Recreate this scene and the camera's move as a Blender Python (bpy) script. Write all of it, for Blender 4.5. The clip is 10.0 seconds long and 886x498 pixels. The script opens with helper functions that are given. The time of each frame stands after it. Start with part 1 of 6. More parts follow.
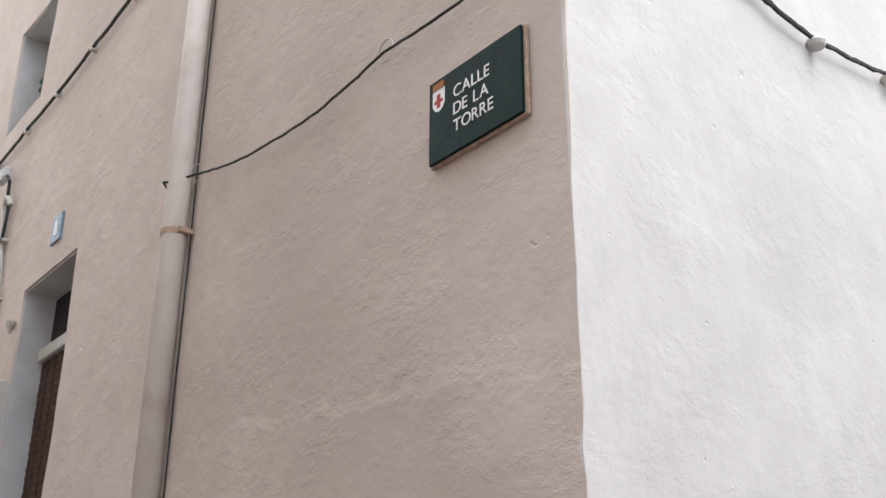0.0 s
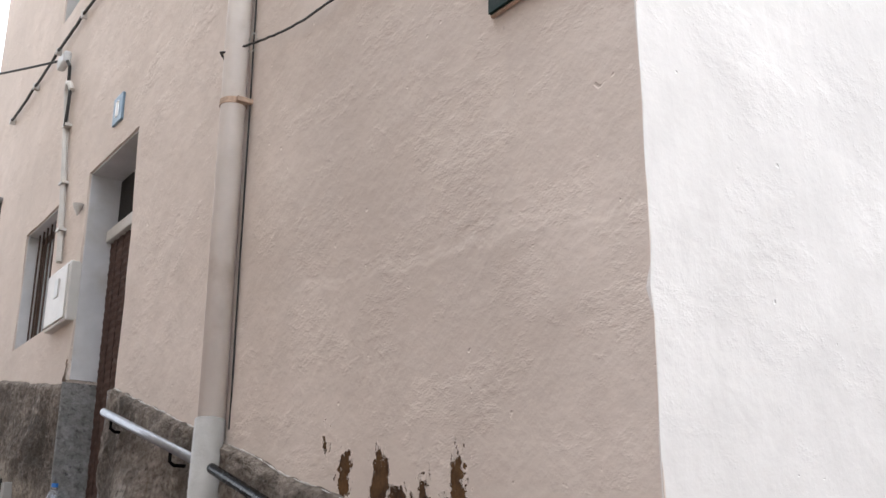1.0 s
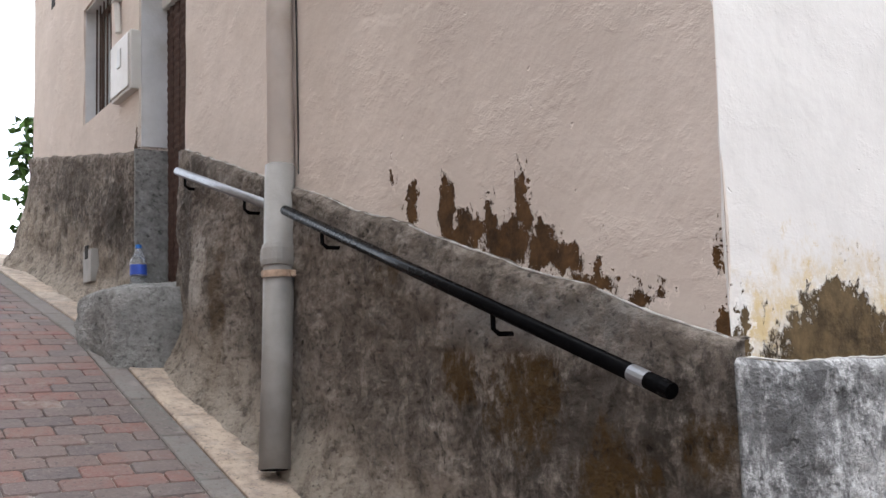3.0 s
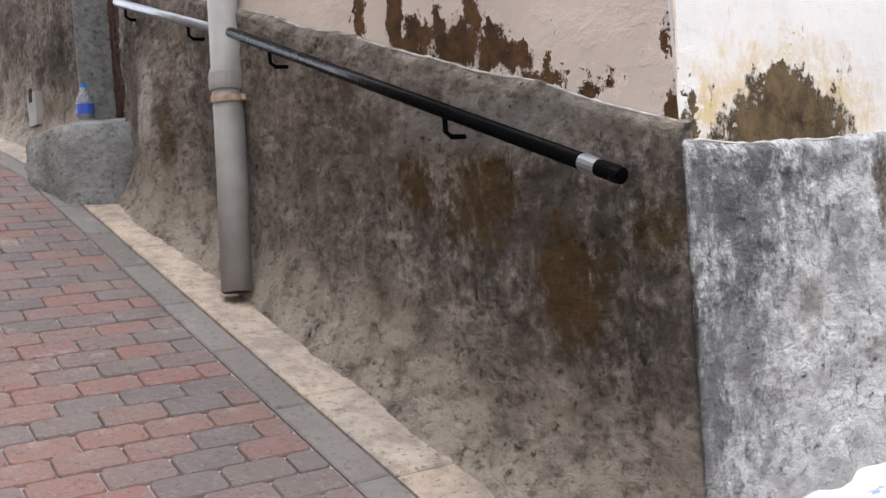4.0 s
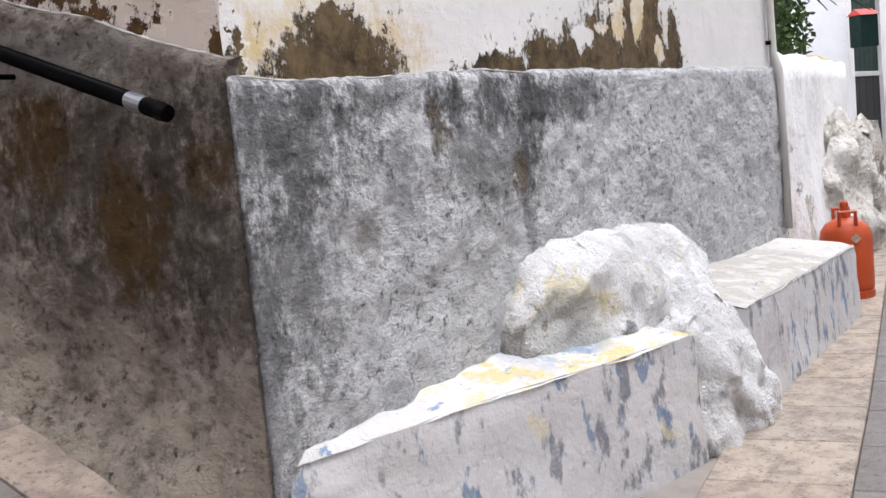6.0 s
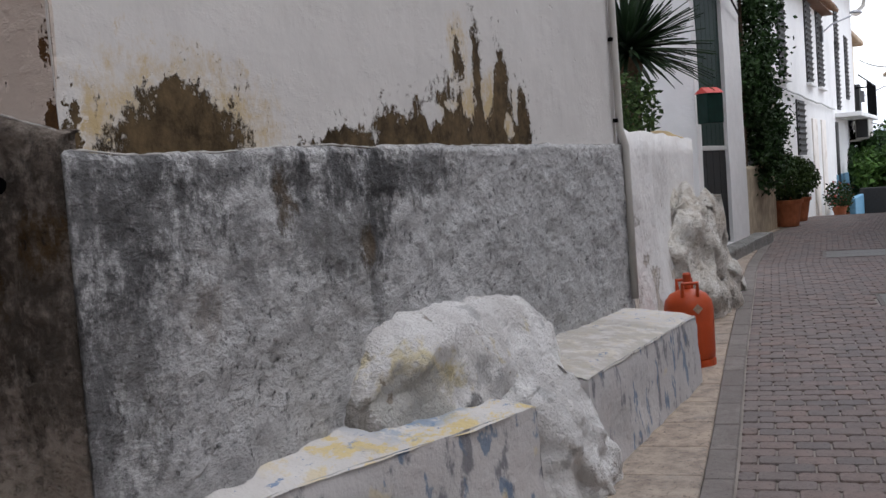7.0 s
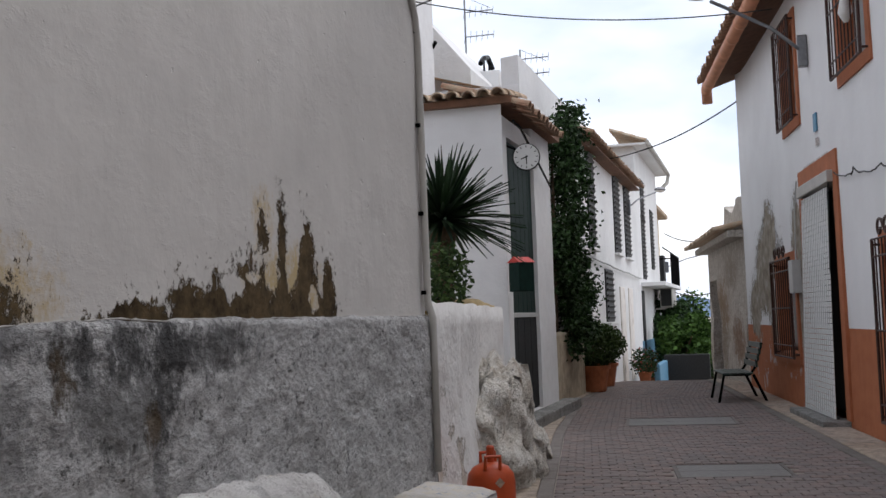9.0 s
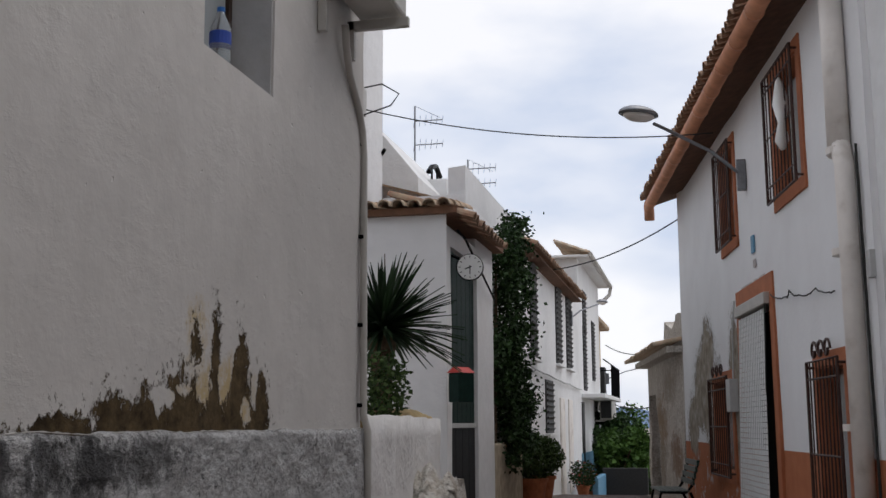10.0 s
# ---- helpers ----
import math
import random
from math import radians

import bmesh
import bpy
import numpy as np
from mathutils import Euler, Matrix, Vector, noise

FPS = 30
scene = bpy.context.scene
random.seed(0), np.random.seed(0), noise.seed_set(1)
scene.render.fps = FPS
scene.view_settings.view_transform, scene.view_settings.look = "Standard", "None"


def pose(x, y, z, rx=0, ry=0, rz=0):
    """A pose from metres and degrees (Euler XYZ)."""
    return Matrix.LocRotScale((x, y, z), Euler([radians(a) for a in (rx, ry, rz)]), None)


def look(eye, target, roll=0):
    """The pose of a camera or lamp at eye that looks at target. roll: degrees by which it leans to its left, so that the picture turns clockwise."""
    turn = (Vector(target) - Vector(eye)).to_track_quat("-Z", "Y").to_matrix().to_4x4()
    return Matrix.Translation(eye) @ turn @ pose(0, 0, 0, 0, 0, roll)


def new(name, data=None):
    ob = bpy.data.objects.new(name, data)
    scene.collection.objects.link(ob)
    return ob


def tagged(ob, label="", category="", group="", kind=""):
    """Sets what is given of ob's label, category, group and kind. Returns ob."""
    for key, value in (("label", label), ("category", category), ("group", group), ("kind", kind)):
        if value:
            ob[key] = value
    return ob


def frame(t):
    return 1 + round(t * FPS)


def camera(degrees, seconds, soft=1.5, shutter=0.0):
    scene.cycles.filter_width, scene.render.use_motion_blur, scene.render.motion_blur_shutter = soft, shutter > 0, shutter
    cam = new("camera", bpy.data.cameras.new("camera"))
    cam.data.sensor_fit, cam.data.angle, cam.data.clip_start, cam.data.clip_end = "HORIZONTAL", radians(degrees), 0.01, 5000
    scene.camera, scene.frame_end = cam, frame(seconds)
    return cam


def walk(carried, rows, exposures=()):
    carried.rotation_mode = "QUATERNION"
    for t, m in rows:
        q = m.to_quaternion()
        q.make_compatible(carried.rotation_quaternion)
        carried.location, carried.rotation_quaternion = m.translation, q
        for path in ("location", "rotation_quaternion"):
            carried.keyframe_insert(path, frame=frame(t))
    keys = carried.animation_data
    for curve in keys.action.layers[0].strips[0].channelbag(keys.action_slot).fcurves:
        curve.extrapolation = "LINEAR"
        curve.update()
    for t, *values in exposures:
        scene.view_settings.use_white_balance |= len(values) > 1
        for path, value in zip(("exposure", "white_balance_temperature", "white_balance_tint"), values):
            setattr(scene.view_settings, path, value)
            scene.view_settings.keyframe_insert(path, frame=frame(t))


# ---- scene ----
cam = camera(44.41, 10.0)
PATH = [
    (0, (-2.0227, -1.6271, 1.7999), (-0.7538, -0.2966, 2.5870), 0.26),
    (0.5, (-1.9862, -1.5838, 1.7318), (-0.7363, -0.1835, 2.4223), 0.24),
    (1, (-1.9722, -1.5620, 1.6880), (-0.7395, -0.1085, 2.2944), 0.28),
    (1.5, (-1.9732, -1.5532, 1.6466), (-0.7619, -0.0503, 2.1699), -0.37),
    (2, (-1.9679, -1.5485, 1.6097), (-0.7740, -0.0069, 2.0546), -1.24),
    (2.5, (-1.9857, -1.5593, 1.5545), (-0.8110, 0.0224, 1.8984), -1.10),
    (3.8, (-1.9890, -1.5940, 1.4211), (-0.7431, -0.0297, 1.3994), -3.95),
    (4, (-1.9954, -1.5917, 1.3910), (-0.7448, -0.0327, 1.3163), -4.27),
    (4.5, (-1.9802, -1.6139, 1.3461), (-0.6667, -0.1188, 1.1476), -5.44),
    (5, (-1.9369, -1.6526, 1.3233), (-0.5038, -0.2764, 1.0945), -4.99),
    (5.5, (-1.8860, -1.7048, 1.3378), (-0.3037, -0.4973, 1.1424), -5.11),
    (6, (-1.8567, -1.7517, 1.3352), (-0.1899, -0.6674, 1.1206), -5.56),
    (6.2, (-1.8550, -1.7758, 1.3401), (-0.1555, -0.7412, 1.1357), -5.45),
    (7.5, (-1.8384, -1.8459, 1.3970), (0.0033, -1.0689, 1.3301), -3.74),
    (8, (-1.8208, -1.8691, 1.4136), (0.0567, -1.1798, 1.4056), -3.70),
    (8.5, (-1.8088, -1.8899, 1.4375), (0.0903, -1.2649, 1.4878), -3.00),
    (9, (-1.8008, -1.9070, 1.4688), (0.1171, -1.3561, 1.6041), -2.06),
    (9.5, (-1.8097, -1.9305, 1.5043), (0.1203, -1.4621, 1.7402), -1.88),
    (10, (-1.7929, -1.9314, 1.5309), (0.1307, -1.4883, 1.8522), -0.24),
]
walk(cam, [(t, look(eye, target, roll)) for t, eye, target, roll in PATH],
     exposures=[(0.0, 1.28, 6250, 10), (0.5, 1.45, 6250, 10), (1.1, 1.55, 6250, 10), (1.9, 1.82, 6230, 10), (2.6, 1.45, 6200, 10), (4.0, 1.75, 6230, 11), (5.0, 1.65, 6270, 12), (6.2, 1.4, 6180, 12), (7.3, 0.02, 6220, 12.5), (8.5, -0.1, 6300, 12), (9.5, -0.26, 6430, 12), (10.0, -0.52, 6480, 12)])

# ---- daylight: bright overcast ----
SUN_AZ, SUN_EL = radians(160), radians(62)
world = bpy.data.worlds.new("world")
scene.world = world
world.use_nodes = True
wn, wl = world.node_tree.nodes, world.node_tree.links
wn.clear()
w_out, w_bg = wn.new("ShaderNodeOutputWorld"), wn.new("ShaderNodeBackground")
w_sky, w_co = wn.new("ShaderNodeTexSky"), wn.new("ShaderNodeTexCoord")
w_sky.sky_type, w_sky.sun_disc = "NISHITA", False
w_sky.sun_elevation, w_sky.sun_rotation = SUN_EL, SUN_AZ
w_map = wn.new("ShaderNodeMapping")
w_map.inputs["Scale"].default_value = (1.0, 1.0, 2.6)
w_noise = wn.new("ShaderNodeTexNoise")
w_noise.inputs["Scale"].default_value, w_noise.inputs["Detail"].default_value = 2.6, 7
w_ramp = wn.new("ShaderNodeValToRGB")
w_ramp.color_ramp.elements[0].position, w_ramp.color_ramp.elements[0].color = 0.36, (7.0, 7.9, 9.5, 1)
w_ramp.color_ramp.elements[1].position, w_ramp.color_ramp.elements[1].color = 0.56, (11.2, 11.3, 11.5, 1)
w_mix = wn.new("ShaderNodeMix")
w_mix.data_type = "RGBA"
w_mix.inputs["Factor"].default_value = 0.88
wl.new(w_co.outputs["Generated"], w_map.inputs["Vector"])
wl.new(w_map.outputs["Vector"], w_noise.inputs["Vector"])
wl.new(w_noise.outputs["Fac"], w_ramp.inputs["Fac"])
wl.new(w_sky.outputs["Color"], w_mix.inputs["A"])
wl.new(w_ramp.outputs["Color"], w_mix.inputs["B"])
wl.new(w_mix.outputs["Result"], w_bg.inputs["Color"])
w_bg.inputs["Strength"].default_value = 0.135
wl.new(w_bg.outputs["Background"], w_out.inputs["Surface"])
sun = new("sun", bpy.data.lights.new("sun", "SUN"))
sun.data.energy, sun.data.angle, sun.data.color = 1.3, radians(40), (1.0, 0.96, 0.9)
sun.matrix_world = look((0, 0, 0), (math.sin(SUN_AZ) * -math.cos(SUN_EL), math.cos(SUN_AZ) * -math.cos(SUN_EL), -math.sin(SUN_EL)))


# ---- material helpers ----
class V:
    """A socket with arithmetic."""
    def __init__(self, g, s):
        self.g, self.s = g, s

    def op(self, kind, b=None, c=None):
        n = self.g.nt.nodes.new("ShaderNodeMath")
        n.operation = kind
        for i, v in enumerate((self, b, c)):
            if isinstance(v, V):
                self.g.nt.links.new(v.s, n.inputs[i])
            elif v is not None:
                n.inputs[i].default_value = v
        return V(self.g, n.outputs[0])

    def __add__(self, b): return self.op("ADD", b)
    def __sub__(self, b): return self.op("SUBTRACT", b)
    def __mul__(self, b): return self.op("MULTIPLY", b)
    def __neg__(self): return self.op("MULTIPLY", -1.0)
    def max(self, b): return self.op("MAXIMUM", b)
    def min(self, b): return self.op("MINIMUM", b)
    def abs(self): return self.op("ABSOLUTE")
    def step(self, lo, hi):
        n = self.g.nt.nodes.new("ShaderNodeMapRange")
        n.interpolation_type = "SMOOTHSTEP"
        self.g.nt.links.new(self.s, n.inputs["Value"])
        n.inputs["From Min"].default_value, n.inputs["From Max"].default_value = lo, hi
        return V(self.g, n.outputs["Result"])


class Mat:
    """A principled material with object coordinates in metres."""
    def __init__(self, name, rough=0.8, metal=0.0, spec=0.3):
        self.m = bpy.data.materials.new(name)
        self.m.use_nodes = True
        self.nt = self.m.node_tree
        self.b = self.nt.nodes["Principled BSDF"]
        self.b.inputs["Roughness"].default_value, self.b.inputs["Metallic"].default_value = rough, metal
        self.b.inputs["Specular IOR Level"].default_value = spec
        self.co = self.nt.nodes.new("ShaderNodeTexCoord").outputs["Object"]
        sep = self.nt.nodes.new("ShaderNodeSeparateXYZ")
        self.nt.links.new(self.co, sep.inputs[0])
        self.x, self.y, self.z = (V(self, sep.outputs[i]) for i in range(3))

    def noise(self, scale, detail=4, stretch=(1, 1, 1), rough=0.55, shift=0.0, turn=0.0):
        mp = self.nt.nodes.new("ShaderNodeMapping")
        mp.inputs["Scale"].default_value, mp.inputs["Location"].default_value = stretch, (shift, shift * 0.7, shift * 0.3)
        mp.inputs["Rotation"].default_value = (0, radians(turn), 0)
        self.nt.links.new(self.co, mp.inputs["Vector"])
        n = self.nt.nodes.new("ShaderNodeTexNoise")
        n.inputs["Scale"].default_value, n.inputs["Detail"].default_value, n.inputs["Roughness"].default_value = scale, detail, rough
        self.nt.links.new(mp.outputs[0], n.inputs["Vector"])
        return V(self, n.outputs["Fac"])

    def random(self):
        return V(self, self.nt.nodes.new("ShaderNodeObjectInfo").outputs["Random"])

    def island(self):
        return V(self, self.nt.nodes.new("ShaderNodeNewGeometry").outputs["Random Per Island"])

    def ramp(self, v, stops):
        n = self.nt.nodes.new("ShaderNodeValToRGB")
        e = n.color_ramp.elements
        while len(e) < len(stops):
            e.new(0.5)
        for el, (p, c) in zip(e, stops):
            el.position, el.color = p, (*c, 1)
        self.nt.links.new(v.s, n.inputs["Fac"])
        return n.outputs["Color"]

    def mix(self, fac, a, b, mode="MIX"):
        n = self.nt.nodes.new("ShaderNodeMix")
        n.data_type, n.blend_type = "RGBA", mode
        for key, v in (("Factor", fac), ("A", a), ("B", b)):
            sock = [i for i in n.inputs if i.name == key and i.type == ("VALUE" if key == "Factor" else "RGBA")][0]
            if isinstance(v, V):
                self.nt.links.new(v.s, sock)
            elif isinstance(v, bpy.types.NodeSocket):
                self.nt.links.new(v, sock)
            else:
                sock.default_value = v if isinstance(v, float) else (*v, 1)
        return [o for o in n.outputs if o.type == "RGBA"][0]

    def done(self, colour, bumps=(), rough=None):
        """bumps: pairs of a height and its depth in metres."""
        if isinstance(colour, bpy.types.NodeSocket):
            self.nt.links.new(colour, self.b.inputs["Base Color"])
        else:
            self.b.inputs["Base Color"].default_value = (*colour, 1)
        if rough:
            self.nt.links.new(rough.s, self.b.inputs["Roughness"])
        last = None
        for v, depth in bumps:
            n = self.nt.nodes.new("ShaderNodeBump")
            n.inputs["Distance"].default_value = depth
            self.nt.links.new(v.s, n.inputs["Height"])
            if last:
                self.nt.links.new(last, n.inputs["Normal"])
            last = n.outputs[0]
        if last:
            self.nt.links.new(last, self.b.inputs["Normal"])
        return self.m


def simple(name, col, rough=0.6, metal=0.0, vary=0.25, scale=14, bump=0.001, spec=0.35, dirt=None):
    k = Mat(name, rough, metal, spec)
    n, f = k.noise(scale), k.noise(scale * 9, 3)
    lo = tuple(c * (1 - vary) for c in col)
    hi = tuple(min(1, c * (1 + vary * 0.6)) for c in col)
    c = k.ramp(n, [(0.3, lo), (0.7, hi)])
    if dirt:
        c = k.mix(k.noise(scale * 0.5, 6, shift=3).step(0.5, 0.7), c, dirt)
    return k.done(c, [(n, bump * 2), (f, bump)], rough=f * 0.3 + (rough - 0.15))


# ---- materials: walls ----
def bumps_mask(k, items, holes=(), warp=0.22, grain=4.0, edge=0.22):
    """Where paint has come off: ellipses of centre x, z and half sizes, their outline bent and broken by grain."""
    wx = k.x + (k.noise(5, 8, rough=0.72, shift=31) - 0.5) * warp + (k.noise(31, 5, rough=0.7, shift=37) - 0.5) * (warp * 0.4)
    wz = k.z + (k.noise(6, 8, rough=0.72, shift=47) - 0.5) * warp + (k.noise(34, 5, rough=0.7, shift=53) - 0.5) * (warp * 0.4)
    rag = (k.noise(15, 9, (1.15, 1, 0.85), 0.82, shift=3) - 0.5) * grain

    def field(group):
        out = None
        for cx, cz, ax, az in group:
            d = ((wx - cx) * (1.0 / ax)).op("POWER", 2.0) + ((wz - cz) * (1.0 / az)).op("POWER", 2.0)
            v = (d * -1.0) + 1.0
            out = v if out is None else out.max(v)
        return (out + rag).step(0.0, edge)
    m = field(items)
    crumbs = field([(a, b, p * 1.3 + 0.02, q * 1.3 + 0.03) for a, b, p, q in items])
    m = m.max(crumbs * k.noise(24, 6, (1.1, 1, 0.8), 0.75, shift=83).step(0.59, 0.63))
    return m * (field(holes) * -1.0 + 1.0) if holes else m


def plaster(name, col, warm, patches=(), pale=(), holes=(), ridge=None, tones=((0.17, 0.11, 0.065), (0.30, 0.23, 0.15)), bump=1.0):
    k = Mat(name, 0.85, spec=0.2)
    big, mid, fine = k.noise(0.9, 5), k.noise(6, 6), k.noise(55, 4, shift=5)
    streak = k.noise(2.2, 4, (3.0, 1, 0.35), shift=9)
    c = k.ramp(big, [(0.3, warm), (0.68, col)])
    c = k.mix(k.noise(0.55, 4, shift=13).step(0.42, 0.68) * 0.6, c, tuple(v * 0.82 for v in warm))
    c = k.mix(mid.step(0.38, 0.68) * 0.45, c, tuple(v * 0.9 for v in warm))
    c = k.mix(streak.step(0.62, 0.8) * 0.22, c, tuple(v * 0.72 for v in warm))
    pits = k.noise(17, 2, shift=21).step(0.72, 0.76)
    hs = [(big, 0.012 * bump), (mid, 0.007 * bump), (k.noise(2.6, 6, (1, 1, 1.7), 0.7, shift=4).step(0.5, 0.66), 0.0022 * bump), (fine, 0.0012 * bump), (k.noise(19, 5, rough=0.6, shift=66) * k.noise(2.2, 4, shift=91).step(0.4, 0.6), 0.0035 * bump), (pits, -0.003)]
    c = k.mix(k.noise(13, 6, rough=0.75, shift=77).step(0.69, 0.73) * 0.5, c, tuple(v * 0.45 for v in warm))
    if ridge:
        d = k.z - k.x * ridge[1] - ridge[0] + (k.noise(3, 5, shift=40) - 0.5) * 0.22
        line = (d.abs() * -1.0).step(-0.03, 0.0) * k.noise(2.4, 4, shift=71).step(0.35, 0.6) * k.x.step(-2.2, -1.6)
        c = k.mix(line * k.noise(5, 4, shift=51).step(0.35, 0.6) * 0.15, c, tuple(v * 1.12 for v in col))
        hs.append((line, 0.002))
        hs.append((d.step(-0.03, 0.0) * k.x.step(-2.2, -1.6), -0.004))
        c = k.mix(k.noise(7, 3, shift=61).step(0.72, 0.75) * 0.55, c, tuple(v * 0.55 for v in warm))
    if pale:
        m = bumps_mask(k, pale, warp=0.2, grain=3.0, edge=0.9)
        c = k.mix(m * (k.noise(14, 6, rough=0.7, shift=19).step(0.3, 0.58)) * 0.95, c, (0.50, 0.38, 0.20))
    if patches:
        m = bumps_mask(k, patches, holes)
        rim = bumps_mask(k, [(a, b, p + 0.012, q + 0.014) for a, b, p, q in patches], holes)
        c = k.mix(rim * 0.6, c, tuple(min(1.0, v * 1.12) for v in col))
        raw = k.ramp(k.noise(11, 8, rough=0.8, shift=1), [(0.36, tuple(v * 0.6 for v in tones[0])), (0.5, tuple((v + w) * 0.42 for v, w in zip(*tones))), (0.68, tones[1])])
        c = k.mix(m, c, raw)
        hs.append((m, -0.006))
    return k.done(c, hs)


# ---- geometry helpers ----
TH = radians(84.4)
UD = Vector((math.cos(TH), math.sin(TH), 0))
ND = Vector((-math.sin(TH), math.cos(TH), 0))


def wall_frame(origin, along):
    """Local x to the right for one who faces the wall, y into it, z up."""
    x = Vector((*along, 0)).normalized()
    y = Vector((-x.y, x.x, 0))
    m = Matrix((x, y, (0, 0, 1))).transposed().to_4x4()
    m.translation = origin
    return m


WEST = wall_frame((0, 0, 0), (-UD.x, -UD.y))      # x = -s
SOUTH = Matrix.Identity(4)
RDIR = Vector((-0.989, -0.148))
RHOUSE = wall_frame((11.0, -2.904, 0), RDIR)       # the house across the street


def mesh_ob(name, bm, material, m=None, parent=None, smooth=False):
    me = bpy.data.meshes.new(name)
    bmesh.ops.recalc_face_normals(bm, faces=bm.faces)
    bm.to_mesh(me)
    bm.free()
    if smooth:
        me.polygons.foreach_set("use_smooth", [True] * len(me.polygons))
    for mt in (material if isinstance(material, (list, tuple)) else [material]):
        me.materials.append(mt)
    ob = new(name, me)
    if parent is not None:
        ob.parent = parent
    if m is not None:
        ob.matrix_local = m
    return ob


def part(name, bm, material, parent, label="", smooth=False, m=None):
    ob = mesh_ob(name, bm, material, m, parent, smooth)
    if label:
        ob["label"] = label
    return ob


def thing(name, m, label, category, group=""):
    ob = new(name)
    ob.empty_display_size = 0.1
    ob.matrix_world = m
    return tagged(ob, label, category, group)


def box(x0, x1, y0, y1, z0, z1, bevel=0.0, bm=None, seg=2):
    b = bmesh.new()
    bmesh.ops.create_cube(b, size=1)
    for v in b.verts:
        v.co = Vector((x0 + (v.co.x + 0.5) * (x1 - x0), y0 + (v.co.y + 0.5) * (y1 - y0), z0 + (v.co.z + 0.5) * (z1 - z0)))
    if bevel:
        bmesh.ops.bevel(b, geom=b.edges[:], offset=bevel, segments=seg, affect="EDGES", profile=0.5)
    return b if bm is None else merge(bm, b)


def merge(bm, other):
    me = bpy.data.meshes.new("tmp")
    other.to_mesh(me)
    other.free()
    bm.from_mesh(me)
    bpy.data.meshes.remove(me)
    return bm


def tube(points, radius, sides=10, bm=None, caps=True, closed=False):
    """A tube along points; radius a number or one for each point."""
    own = bm or bmesh.new()
    pts = [Vector(p) for p in points]
    rad = radius if isinstance(radius, (list, tuple)) else [radius] * len(pts)
    rings, last = [], None
    for i, p in enumerate(pts):
        a, b = pts[max(i - 1, 0)], pts[min(i + 1, len(pts) - 1)]
        t = (b - a).normalized()
        n = last - t * last.dot(t) if last else t.orthogonal()
        n = n.normalized() if n.length > 1e-6 else t.orthogonal().normalized()
        last, w = n, t.cross(n)
        rings.append([own.verts.new(p + (n * math.cos(q) + w * math.sin(q)) * rad[i]) for q in (2 * math.pi * j / sides for j in range(sides))])
    for r, s in zip(rings, rings[1:]):
        for j in range(sides):
            own.faces.new((r[j], r[(j + 1) % sides], s[(j + 1) % sides], s[j]))
    if caps:
        own.faces.new(rings[0][::-1])
        own.faces.new(rings[-1])
    return own


def lathe(profile, sides=20, bm=None):
    """A turned solid from (radius, height) pairs, bottom to top."""
    own = bm or bmesh.new()
    rings = [[own.verts.new((max(r, 1e-4) * math.cos(2 * math.pi * j / sides), max(r, 1e-4) * math.sin(2 * math.pi * j / sides), z)) for j in range(sides)] for r, z in profile]
    for r, s in zip(rings, rings[1:]):
        for j in range(sides):
            own.faces.new((r[j], r[(j + 1) % sides], s[(j + 1) % sides], s[j]))
    own.faces.new(rings[0][::-1])
    own.faces.new(rings[-1])
    return own


def cable(points, sag=0.0, n=14, wob=0.0, seed=0):
    """Points along straight spans, each hanging by sag."""
    rng = random.Random(seed)
    out = []
    for a, b in zip(points, points[1:]):
        a, b = Vector(a), Vector(b)
        for i in range(n):
            f = i / n
            p = a.lerp(b, f) - Vector((0, 0, sag * 4 * f * (1 - f)))
            out.append(p + Vector((rng.uniform(-1, 1), 0, rng.uniform(-1, 1))) * wob)
    return out + [Vector(points[-1])]


def fbm(p, f=1.0, octaves=3):
    return sum(noise.noise(Vector(p) * f * 2**i) / 2**i for i in range(octaves))


